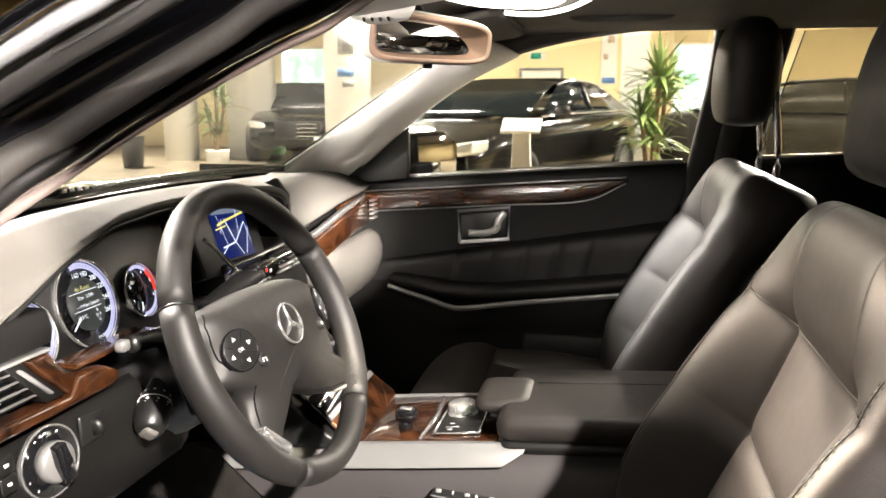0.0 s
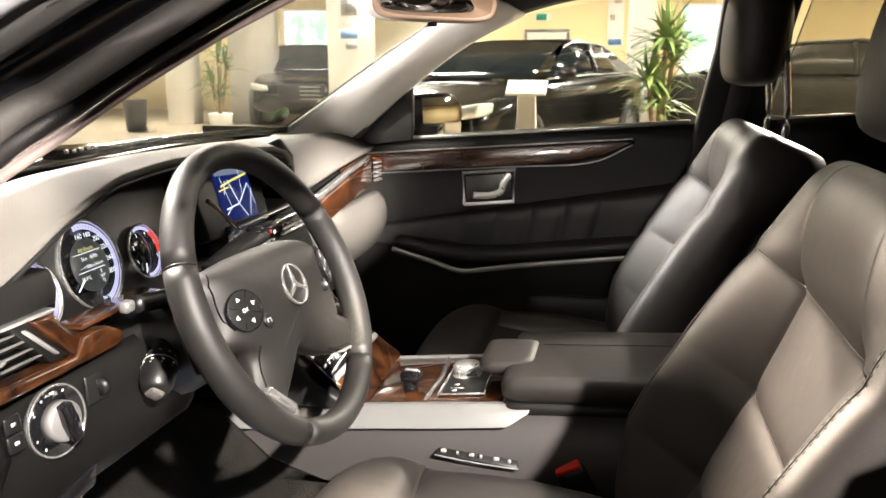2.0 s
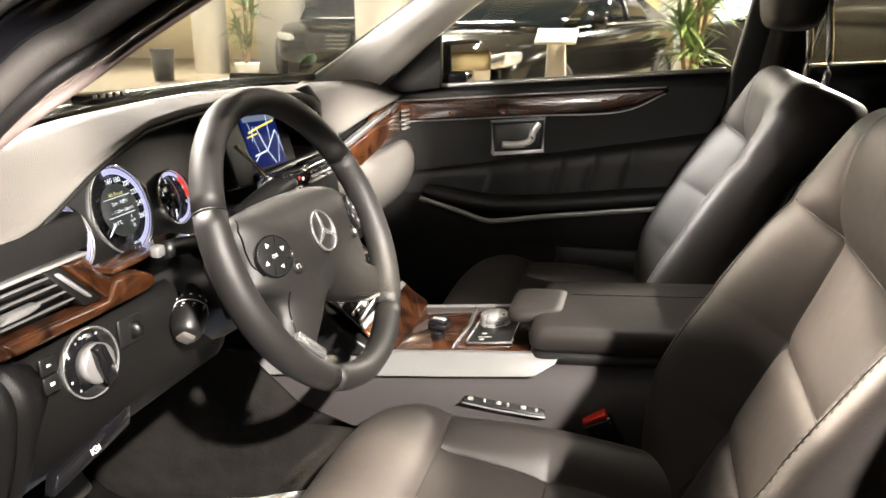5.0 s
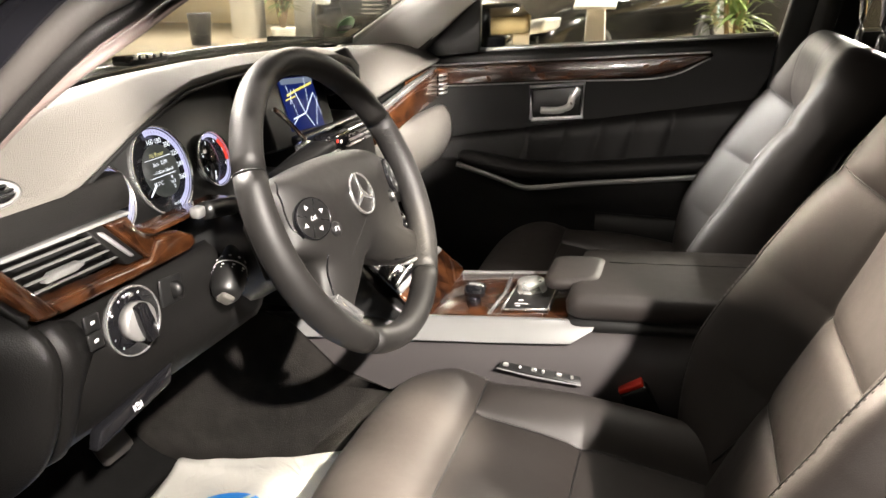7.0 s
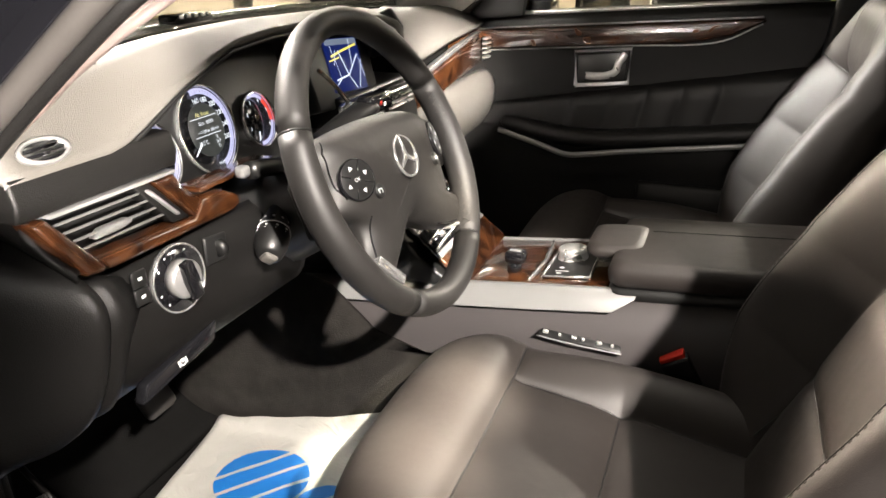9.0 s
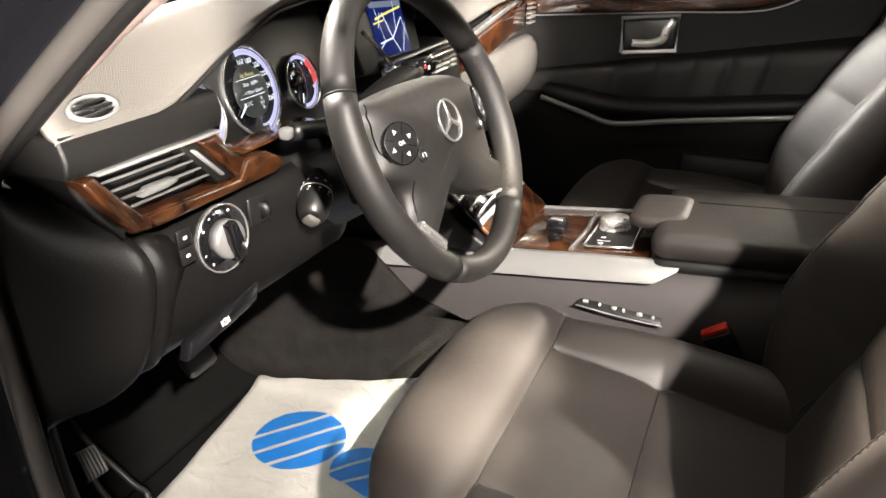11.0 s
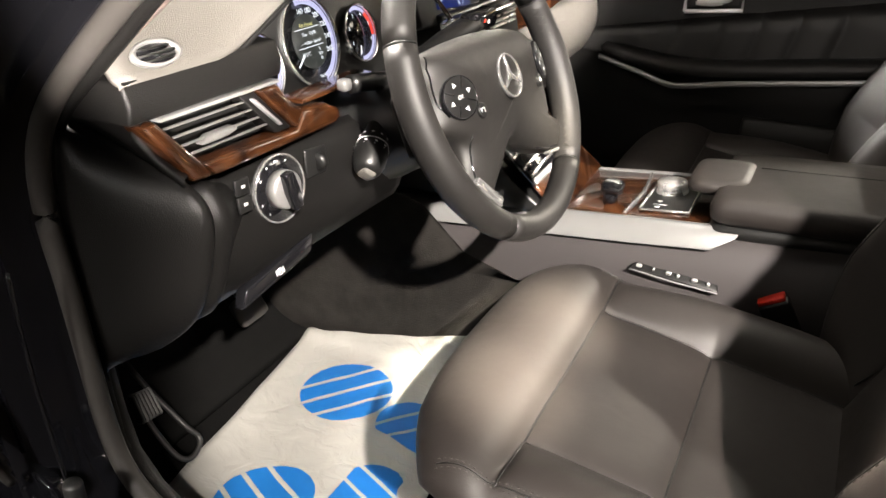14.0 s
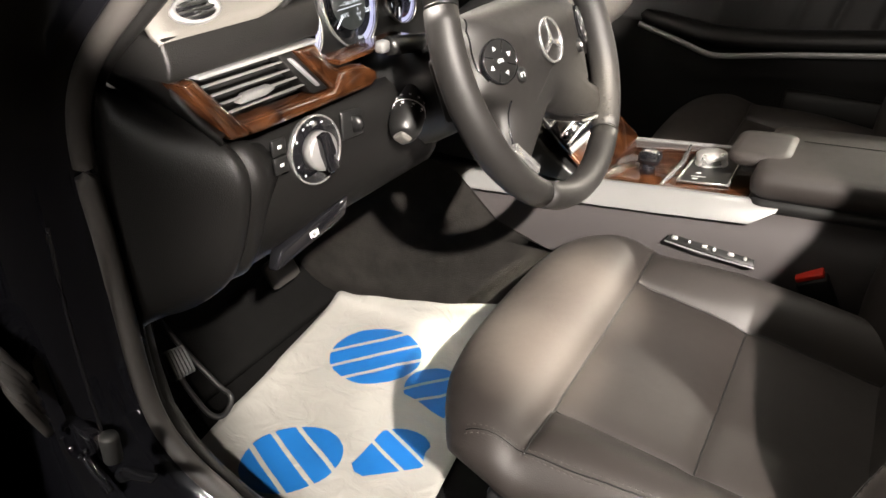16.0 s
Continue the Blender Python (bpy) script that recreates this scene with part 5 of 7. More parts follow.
for k in range(3):
    box("print_mark", (-0.1055, -0.236 + 0.013 * k, 0.880 + 0.003 * (k % 2)), (0.001, 0.005, 0.005), WHITE if k != 1 else RED, cap, bevel=0.0)

# ---- centre console ----
con = thing("centre_console", "grey centre console topped with walnut and satin silver", "console", (0.1, 0, 0.25))


def top_z(x):
    return 0.578 + 0.10 * x


rings = []
for x in (-0.62, -0.40, -0.22, -0.12, 0.0, 0.12, 0.24, 0.5, 0.8):
    z = top_z(x) - 0.004
    rings.append([(x, -0.105, z), (x, -0.13, z - 0.03), (x, -0.148, z - 0.085), (x, -0.142, z - 0.20), (x, -0.135, 0.24), (x, 0.135, 0.24), (x, 0.142, z - 0.20), (x, 0.148, z - 0.085), (x, 0.13, z - 0.03), (x, 0.105, z)])
loft("body", rings, material("grey_console_plastic", (0.040, 0.036, 0.036), 0.40, vary=0.06, grain=0.15, grain_scale=800), con, "smooth grey console body")
# walnut deck
prism("walnut_deck", [(-0.10, -0.100), (0.222, -0.100), (0.222, 0.100), (-0.10, 0.100)], 0.0, 0.006, WOOD, con, "glossy burr walnut deck", axes((0, 0, 0.574), (1, 0, 0.10), (0, 1, 0)), 0.002)
# silver side strips
for s in (-1, 1):
    pts = [(x, top_z(x)) for x in (-0.34, -0.20, -0.05, 0.1, 0.24)]
    rings = []
    for x, z in pts:
        w = 0.024
        e = 0.0 if x < 0.2 else 0.018
        rings.append([(x + e, s * 0.100, z + 0.004), (x + e, s * 0.112, z + 0.005), (x + e * 0.8, s * 0.128, z - 0.004), (x - e, s * 0.142, z - w), (x - e, s * 0.138, z - w - 0.002), (x, s * 0.110, z - 0.008)])
    loft("silver_strip", rings, SILVER, con, "satin silver edge strip", bevel=0.0015)
DF = axes((0, 0, 0.580), (1, 0, 0.10), (0, 1, 0))
# chrome divider
prism("chrome_divider", [(0.083, -0.094), (0.088, -0.094), (0.096, 0.0), (0.088, 0.094), (0.083, 0.094), (0.089, 0.0)], 0.0, 0.005, CHROME, con, "bright chrome divider", DF, 0.0015)
# selector
se = tube("selector", [(0.049, -0.047, 0.583), (0.049, -0.047, 0.602)], 0.012, GLOSS, con, "gloss black selector", n=14, k=1, up=(1, 0, 0))
box("selector_cap", (0.051, -0.047, 0.611), (0.034, 0.030, 0.020), GLOSS, se, "gloss black cap with a silver inlay", 0.006)
box("silver_inlay", (0.051, -0.047, 0.6215), (0.020, 0.016, 0.002), CHROME, se, bevel=0.001)
# controller plate with its rotary knob
cp = prism("controller_plate", [(0.104, -0.078), (0.178, -0.076), (0.178, 0.050), (0.128, 0.066), (0.106, 0.04)], 0.0, 0.004, PLASTIC, con, "black controller plate", DF, 0.002)
OUTP = [(0.104, -0.078), (0.178, -0.076), (0.178, 0.050), (0.128, 0.066), (0.106, 0.04)]
tube("chrome_rim", [DF @ Vector((p, q, 0.004)) for p, q in OUTP + OUTP[:1]], 0.0022, CHROME, cp, "chrome rim", n=8, k=1)
for p, q, w, h in ((0.130, -0.052, 0.022, 0.0015), (0.127, -0.037, 0.008, 0.004), (0.127, -0.062, 0.008, 0.004)):
    prism("key_mark", [(p - w / 2, q - h / 2), (p + w / 2, q - h / 2), (p + w / 2, q + h / 2), (p - w / 2, q + h / 2)], 0.004, 0.0045, WHITE, cp, "", DF, 0.0)
lathe("rotary_knob", [(0.0255, 0.0), (0.0255, 0.003), (0.0215, 0.005), (0.0235, 0.007), (0.0240, 0.017), (0.0215, 0.0195), (0.0005, 0.0200)], DF @ pose(0.136, 0.012, 0.003), BRIGHT, cp, "knurled silver rotary knob", n=36)
# armrest box with a split lid
ar = thing("armrest", "dark leather armrest lid with a release flap", "armrest", (0.4, 0, 0.6))


def lid(name, x0, x1, y0, y1, z0, z1, mat, label, lean=0.06):
    o = [(x0, y0), (x0, y1), (x1, y1), (x1, y0)]
    rings = []
    for h, inset in ((0.0, 0.012), (0.25, 0.002), (0.6, 0.0), (0.9, 0.004), (1.0, 0.016)):
        ring = []
        for (cx, cy, sx, sy) in ((x0, y0, 1, 1), (x0, y1, 1, -1), (x1, y1, -1, -1), (x1, y0, -1, 1)):
            r = 0.022
            for k in range(5):
                t = math.pi / 2 * k / 4
                if (sx, sy) == (1, 1):
                    p = (cx + r - r * math.cos(math.pi / 2 - t), cy + r - r * math.sin(math.pi / 2 - t))
                elif (sx, sy) == (1, -1):
                    p = (cx + r - r * math.cos(t), cy - r + r * math.sin(t))
                elif (sx, sy) == (-1, -1):
                    p = (cx - r + r * math.sin(t), cy - r + r * math.cos(t))
                else:
                    p = (cx - r + r * math.cos(t), cy + r - r * math.sin(t))
                mx, my = (x0 + x1) / 2, (y0 + y1) / 2
                px = p[0] + (inset if p[0] < mx else -inset)
                py = p[1] + (inset if p[1] < my else -inset)
                ring.append((px, py, z0 + (z1 - z0) * h + lean * (px - x0)))
        rings.append(ring)
    return loft(name, rings, mat, ar, label)


lid("lid", 0.208, 0.62, -0.128, 0.115, 0.606, 0.650, LEATHER, "dark leather lid")
tube("lid_crease", [(0.26, 0.03, 0.6535), (0.42, 0.03, 0.663), (0.60, 0.03, 0.674)], 0.0009, PLASTIC, ar, n=6)
lid("release_flap", 0.164, 0.256, -0.066, 0.060, 0.626, 0.650, LEATHER, "dark leather flap")
lid("lower_box", 0.21, 0.63, -0.122, 0.125, 0.585, 0.610, PLASTIC, "black seam under the lid")
# seat switch row beside the cushion, buckle
sp = thing("seat_switch_row", "row of small silver seat switches in a black strip", "switches", (0.18, -0.152, 0.525))
SF = axes((0.120, -0.150, 0.533), (1, -0.02, -0.06), (0, 0.75, 0.66))
prism("strip_plate", [(-0.005, -0.007), (0.125, -0.008), (0.122, 0.005), (0.0, 0.006)], -0.004, 0.003, PLASTIC, sp, "black strip", SF, 0.002)
for i, p in enumerate((0.008, 0.030, 0.052, 0.066, 0.090, 0.110)):
    box("switch", SF @ Vector((p, 0.0, 0.006)), (0.009 if i % 2 == 0 else 0.005, 0.005, 0.006), BRIGHT, sp, "silver switch", 0.002)
tube("silver_edge", [SF @ Vector((-0.005, -0.008, 0.003)), SF @ Vector((0.06, -0.010, 0.003)), SF @ Vector((0.125, -0.009, 0.003))], 0.0014, SILVER, sp, n=8)
bu = thing("belt_buckle", "red press button on a black belt buckle", "buckle", (0.32, -0.14, 0.45))
BF = axes((0.318, -0.146, 0.523), (1, 0.0, 0.55), (0, 1, 0.25))
prism("button", [(-0.019, -0.010), (0.019, -0.010), (0.019, 0.010), (-0.019, 0.010)], 0, 0.008, RED, bu, "red button", BF, 0.002)
prism("housing", [(-0.021, -0.014), (0.023, -0.014), (0.023, 0.014), (-0.021, 0.014)], -0.07, 0.001, PLASTIC, bu, "black housing", BF, 0.004)

# ---- front seats ----
def cushion_ring(x, yc, half, z_mid, z_side, z_low):
    """A cross-section of the cushion: dished middle between two grooves, raised side bolsters."""
    prof = ((-1.0, z_low), (-1.04, z_low * 0.45 + z_side * 0.55), (-1.0, z_side - 0.022), (-0.92, z_side), (-0.80, z_side + 0.004), (-0.68, z_side * 0.55 + z_mid * 0.45 + 0.004), (-0.625, z_mid + 0.012), (-0.605, z_mid + 0.001), (-0.585, z_mid + 0.012),
            (-0.3, z_mid + 0.012), (0, z_mid + 0.008), (0.3, z_mid + 0.012), (0.585, z_mid + 0.012), (0.605, z_mid + 0.001), (0.625, z_mid + 0.012), (0.68, z_side * 0.55 + z_mid * 0.45 + 0.004), (0.80, z_side + 0.004), (0.92, z_side), (1.0, z_side - 0.022),
            (1.04, z_low * 0.45 + z_side * 0.55), (1.0, z_low))
    return [(x, yc + half * s, z) for s, z in prof]


def front_ring(x, yc, half, z, z_low):
    """A cross-section of the plain front roll."""
    prof = (-1.0, -1.04, -1.0, -0.92, -0.80, -0.68, -0.625, -0.605, -0.585, -0.3, 0, 0.3, 0.585, 0.605, 0.625, 0.68, 0.80, 0.92, 1.0, 1.04, 1.0)
    out = []
    for i, s in enumerate(prof):
        zz = z - 0.010 * abs(s) ** 4
        if i in (0, 20):
            zz = z_low
        elif i in (1, 19):
            zz = z_low * 0.45 + max(z, 0.534 if x > 0.05 else 0.0) * 0.55
        elif i in (2, 18):
            zz = max(z, 0.534 if x > 0.05 else 0.0) - 0.026
        elif i in (3, 17):
            zz = max(zz, 0.522 if x > 0.05 else 0.0)
        back = max(0.0, (0.10 - x) / 0.15)
        if i < 2:
            zz += 0.026 * min(1.0, back)
        out.append((x + (0.060 if s < 0 else 0.018) * back * abs(s) ** 2.6, yc + half * s, zz + (0.010 * s if s > 0 else 0.0)))
    return out


def stitches(skin, pts, along, parent, length=0.0034, r=0.00055):
    """A row of short threads lying on a skin."""
    line = []
    for a, b in zip(pts[:-1], pts[1:]):
        a, b = Vector(a), Vector(b)
        k = max(1, int((b - a).length / length))
        line += [a + (b - a) * i / k for i in range(k)]
    path = drape(skin, line, along)
    up = -Vector(along).normalized()
    verts, faces = [], []
    for a, b in zip(path[0:-1:2], path[1::2]):
        if (b - a).length > 4 * length:
            continue
        side = (b - a).cross(up).normalized() * r
        b = a + (b - a) * 0.9
        n = len(verts)
        for p in (a, b):
            verts += [p - side, p + up * r * 1.5, p + side]
        faces += [(n, n + 3, n + 4, n + 1), (n + 1, n + 4, n + 5, n + 2), (n, n + 1, n + 2), (n + 3, n + 5, n + 4)]
    return poly("stitching", verts, faces, THREAD, parent, "rows of pale grey stitches")


def seat(yc, label, bx, hq, hd, tip):
    t = thing("car_seat", label, "seat", (0.3, yc, 0.26), "front seats")
    cy = yc - 0.033 if yc < 0 else yc
    rings = [front_ring(x, cy, h, z, zl) for x, h, z, zl in ((-0.005, 0.170, 0.425, 0.415), (-0.040, 0.194, 0.447, 0.418), (-0.052, 0.214, 0.484, 0.420), (-0.036, 0.231, 0.514, 0.425), (0.008, 0.244, 0.536, 0.430), (0.062, 0.253, 0.543, 0.432), (0.098, 0.256, 0.529, 0.432), (0.107, 0.255, 0.513, 0.432))]
    rings += [cushion_ring(x, cy, h * 1.045, zm, zs, zl) for x, h, zm, zs, zl in ((0.115, 0.244, 0.506, 0.526, 0.432), (0.14, 0.242, 0.503, 0.528, 0.430), (0.20, 0.242, 0.494, 0.530, 0.42), (0.252, 0.242, 0.484, 0.528, 0.41), (0.262, 0.242, 0.474, 0.527, 0.41),
              (0.272, 0.242, 0.482, 0.526, 0.41), (0.34, 0.242, 0.470, 0.518, 0.39), (0.42, 0.242, 0.455, 0.505, 0.34), (0.52, 0.24, 0.44, 0.48, 0.33), (0.62, 0.24, 0.43, 0.46, 0.33))]
    cush = loft("cushion", rings, LEATHER, t, "black leather cushion", sub=2)
    box("base", (0.33, cy, 0.335), (0.54, 0.44, 0.19), PLASTIC, t, "black seat base", 0.012)
    # seams and twin stitching on the cushion
    down = (0, 0, -1)
    for s in (-1, 1):
        for o in (0.0, 0.007):
            stitches(cush, [(0.042, cy + s * (0.237 - o), 0.6), (0.16, cy + s * (0.243 - o), 0.6), (0.42, cy + s * (0.240 - o), 0.6)], down, t)
        sewn("seam", cush, [(0.042, cy + s * 0.2335, 0.6), (0.16, cy + s * 0.2395, 0.6), (0.42, cy + s * 0.2365, 0.6)], down, 0.0009, PLASTIC, t)
        sewn("seam", cush, [(0.112, cy + s * 0.154, 0.6), (0.60, cy + s * 0.153, 0.6)], down, 0.0011, PLASTIC, t)
    sewn("seam", cush, [(0.110, cy - 0.240, 0.6), (0.110, cy + 0.240, 0.6)], down, 0.0011, PLASTIC, t)
    sewn("seam", cush, [(0.262, cy - 0.154, 0.6), (0.262, cy + 0.154, 0.6)], down, 0.0011, PLASTIC, t)
    # backrest, leaning back; third axis points forward
    BF_ = axes((bx, yc, 0.44), (0, -1, 0), (0.42, 0, 1))

    def back_ring(q, half, mid, side, rear, groove=0.008):
        near = side - (0.020 * max(0.0, min(1.0, (q - 0.04) / 0.16)) if yc < 0 else 0.0)
        prof = ((-1.0, -rear), (-1.04, -rear * 0.3), (-1.03, side * 0.6), (-0.97, side * 0.95), (-0.88, side), (-0.76, side * 0.75 + mid * 0.25), (-0.62, side * 0.25 + mid * 0.75), (-0.56, mid + 0.004), (-0.535, mid - groove), (-0.51, mid + 0.004), (-0.3, mid + 0.006), (0, mid + 0.004),
                (0.3, mid + 0.006), (0.51, mid + 0.004), (0.535, mid - groove), (0.56, mid + 0.004), (0.62, near * 0.25 + mid * 0.75), (0.76, near * 0.75 + mid * 0.25), (0.88, near), (0.97, near * 0.95), (1.03, near * 0.6), (1.04, -rear * 0.3), (1.0, -rear), (0.5, -rear - 0.01), (0, -rear - 0.012), (-0.5, -rear - 0.01))
        return [BF_ @ Vector((half * p, q, d)) for p, d in prof]

    def dent(q, half, mid, side, rear):
        """Three rings round a cross seam of the middle panel."""
        return [back_ring(q - 0.010, half, mid, side, rear), back_ring(q, half, mid - 0.009, side, rear, 0.002), back_ring(q + 0.010, half, mid, side, rear)]

    BS = [back_ring(-0.04, 0.20, -0.002, 0.02, 0.05), back_ring(0.02, 0.228, -0.004, 0.040, 0.06), back_ring(0.08, 0.246, -0.006, 0.068, 0.065)]
    BS += dent(0.165, 0.257, -0.010, 0.088, 0.065) + [back_ring(0.235, 0.258, -0.012, 0.086, 0.065)] + dent(0.305, 0.255, -0.013, 0.076, 0.06) + [back_ring(0.365, 0.250, -0.012, 0.068, 0.06), back_ring(0.435, 0.243, -0.008, 0.056, 0.055)]
    BS += [back_ring(0.450, 0.241, -0.010, 0.046, 0.06, 0.004), back_ring(0.465, 0.240, 0.010, 0.050, 0.07, 0.0), back_ring(0.50, 0.235, 0.026, 0.044, 0.09, 0.0), back_ring(0.545, 0.228, 0.038, 0.038, 0.105, 0.0), back_ring(0.575, 0.218, 0.038, 0.034, 0.112, 0.0), back_ring(0.600, 0.204, 0.028, 0.020, 0.106, 0.0), back_ring(0.606, 0.18, 0.008, 0.0, 0.085, 0.0)]
    rest = loft("backrest", BS, LEATHER, t, "black leather backrest", sub=2)
    back = BF_.to_3x3() @ Vector((0, 0, -1))
    for s in (-1, 1):
        sewn("seam", rest, [BF_ @ Vector((s * 0.135, 0.05, 0.1)), BF_ @ Vector((s * 0.131, 0.30, 0.1)), BF_ @ Vector((s * 0.129, 0.448, 0.1))], back, 0.0012, PLASTIC, t)
        for o in (0.0, 0.008):
            stitches(rest, [BF_ @ Vector((s * (0.230 - o), 0.06, 0.1)), BF_ @ Vector((s * (0.233 - o), 0.20, 0.1)), BF_ @ Vector((s * (0.227 - o), 0.40, 0.1)), BF_ @ Vector((s * (0.216 - o), 0.50, 0.1))], back, t, 0.0042, 0.0007)
        sewn("seam", rest, [BF_ @ Vector((s * 0.226, 0.06, 0.1)), BF_ @ Vector((s * 0.229, 0.20, 0.1)), BF_ @ Vector((s * 0.223, 0.40, 0.1)), BF_ @ Vector((s * 0.212, 0.50, 0.1))], back, 0.0012, PLASTIC, t)
    sewn("seam", rest, [BF_ @ Vector((-0.212, 0.458, 0.1)), BF_ @ Vector((-0.129, 0.450, 0.1)), BF_ @ Vector((0.129, 0.450, 0.1)), BF_ @ Vector((0.212, 0.458, 0.1))], back, 0.0013, PLASTIC, t)
    for q in (0.165, 0.305):
        sewn("seam", rest, [BF_ @ Vector((-0.133, q, 0.1)), BF_ @ Vector((0.133, q, 0.1))], back, 0.0012, PLASTIC, t)
    # head restraint on two posts
    HF = BF_ @ pose(0, hq, hd) @ pose(0, 0, 0, tip, 0, 0)
    hr = []
    for q, hw, d0, d1 in ((-0.095, 0.10, -0.02, 0.045), (-0.075, 0.118, -0.04, 0.060), (-0.03, 0.128, -0.052, 0.066), (0.03, 0.126, -0.052, 0.064), (0.075, 0.115, -0.045, 0.058), (0.108, 0.090, -0.022, 0.035)):
        hr.append([HF @ Vector((hw * math.copysign(abs(math.cos(a)) ** 0.7, math.cos(a)), q, (d0 + d1) / 2 + (d1 - d0) / 2 * math.copysign(abs(math.sin(a)) ** 0.8, math.sin(a)))) for a in [2 * math.pi * i / 16 for i in range(16)]])
    hd = loft("headrest", hr, LEATHER, t, "black leather head restraint", sub=2)
    for s in (-1, 1):
        tube("post", [BF_ @ Vector((s * 0.095, 0.53, -0.048)), BF_ @ Vector((s * 0.095, 0.60, -0.048)) + Vector((-0.004, 0, 0.03)), BF_ @ Vector((s * 0.095, 0.60, -0.048)) + Vector((-0.016, 0, 0.16))], 0.0065, CHROME, hd, "chrome post", n=10)
    return t


seat(-0.392, "black leather driver seat with stitched panels", 0.415, 0.730, 0.026, 14)
seat(0.375, "black leather passenger seat with stitched panels", 0.385, 0.757, 0.070, 21)
# rear bench in the dark
rb = thing("rear_bench", "black leather rear bench in shadow", "seat", (1.3, 0, 0.3))
loft("cushion", [[(x, y, z) for y, z in ((-0.65, zl), (-0.66, zt - 0.03), (-0.6, zt), (0.0, zt), (0.6, zt), (0.66, zt - 0.03), (0.65, zl))] for x, zt, zl in ((1.05, 0.40, 0.3), (1.08, 0.47, 0.28), (1.3, 0.46, 0.28), (1.55, 0.44, 0.28))], LEATHER, rb, sub=1)
loft("backrest", [[(x, y, z) for x, z in ((x0, z0), (x0 + 0.12, z0), (x0 + 0.12, z0 + 0.02))] + [(x0, y, z0 + 0.02)] for y in (-0.65, 0.65) for x0, z0 in ((1.5, 0.42),)], LEATHER, rb)
loft("backrest_pad", [[(x, -0.65, z), (x, 0.65, z), (x + 0.12, 0.65, z), (x + 0.12, -0.65, z)] for x, z in ((1.45, 0.42), (1.52, 0.6), (1.60, 0.85), (1.63, 0.93))], LEATHER, rb, bevel=0.02)

# ---- passenger door ----
dr = thing("passenger_door", "closed dark grey passenger door with walnut trim", "door", (0.15, 0.72, 0.30))


def belt(x):
    return 0.935 + 0.073 * x


XS = [-0.34 + 0.95 * i / 18 for i in range(19)]
rows = []
for x in XS:
    b = belt(x)
    rows.append([(x, 0.745, b - 0.004), (x, 0.722, b), (x, 0.712, b - 0.015), (x, 0.715, b - 0.05), (x, 0.722, b - 0.10), (x, 0.725, b - 0.16), (x, 0.722, 0.68), (x, 0.72, 0.58), (x, 0.715, 0.42), (x, 0.72, 0.30)])
sheet("door_panel", rows, DASH_DARK, dr, "dark grey soft door panel", thick=0.01)
def trim_width(x):
    return 0.050 if x < 0.30 else max(0.010, 0.050 - 0.38 * (x - 0.30))


# walnut trim with a chrome line under it
rings = []
for x in [-0.33 + 0.735 * i / 10 for i in range(11)]:
    b = belt(x) - 0.028
    w = trim_width(x)
    rings.append([(x, 0.714, b), (x, 0.703, b - 0.006), (x, 0.703, b - w + 0.006), (x, 0.716, b - w)])
loft("walnut_trim", rings, WOOD, dr, "long glossy walnut trim", bevel=0.003)
tube("chrome_line", [(x, 0.706, belt(x) - 0.028 - trim_width(x)) for x in (-0.33, -0.1, 0.1, 0.3, 0.40)], 0.0017, SATIN, dr, "thin chrome line", n=8)
tube("chrome_line", [(x, 0.708, belt(x) - 0.026) for x in (-0.33, -0.1, 0.1, 0.3, 0.40)], 0.002, SATIN, dr, "thin chrome line", n=8)
# inner handle
HX, HZ = 0.058, 0.812
hf = axes((HX, 0.712, HZ), (1, 0, 0.10), (0, 0, 1))
hb = prism("handle_bowl", [(-0.060, -0.030), (0.052, -0.030), (0.062, 0.034), (-0.056, 0.034)], -0.004, 0.010, PLASTIC, dr, "black handle bowl", hf, 0.003)
OUTH = [(-0.066, -0.038), (0.058, -0.038), (0.068, 0.040), (-0.062, 0.040)]
tube("chrome_frame", [hf @ Vector((p, q, 0.010)) for p, q in OUTH + OUTH[:1]], 0.005, WHITE_TRIM, hb, "chrome frame", n=8, k=1)
lever = tube("lever", [hf @ Vector((-0.040, -0.016, 0.012)), hf @ Vector((0.0, -0.018, 0.018)), hf @ Vector((0.030, -0.010, 0.018)), hf @ Vector((0.040, 0.012, 0.018)), hf @ Vector((0.056, 0.030, 0.012))], 0.008, BRIGHT, hb, "chrome lever", n=10,
             shape=circle(0.006, 10, ry=0.009))
# leather insert with upright padded pleats
PLEATS = (-0.26, 0.085, 0.166, 0.244, 0.327, 0.62)
rows = []
for i in range(141):
    x = -0.26 + 0.84 * i / 140
    zt = min(0.70 + 0.175 * (x + 0.26) if x < 0.5 else 0.833, belt(x) - 0.11)
    row = []
    for k in range(7):
        z = zt + (0.655 - zt) * k / 6
        e = x - 0.25 * (z - 0.75)
        n_ = max(0, min(4, sum(1 for p in PLEATS[1:-1] if e > p)))
        f = (e - PLEATS[n_]) / (PLEATS[n_ + 1] - PLEATS[n_])
        puff = 0.0 if e < 0.0 else 0.009 * max(0.0, 1 - abs(2 * min(1, max(0, f)) - 1) ** 5)
        row.append((x, (0.716 if k == 0 else 0.709 - 0.001 * k) - (puff if k else 0), z))
    rows.append(row)
sheet("leather_insert", rows, LEATHER_DOOR, dr, "black leather insert with pleats", thick=0.006)
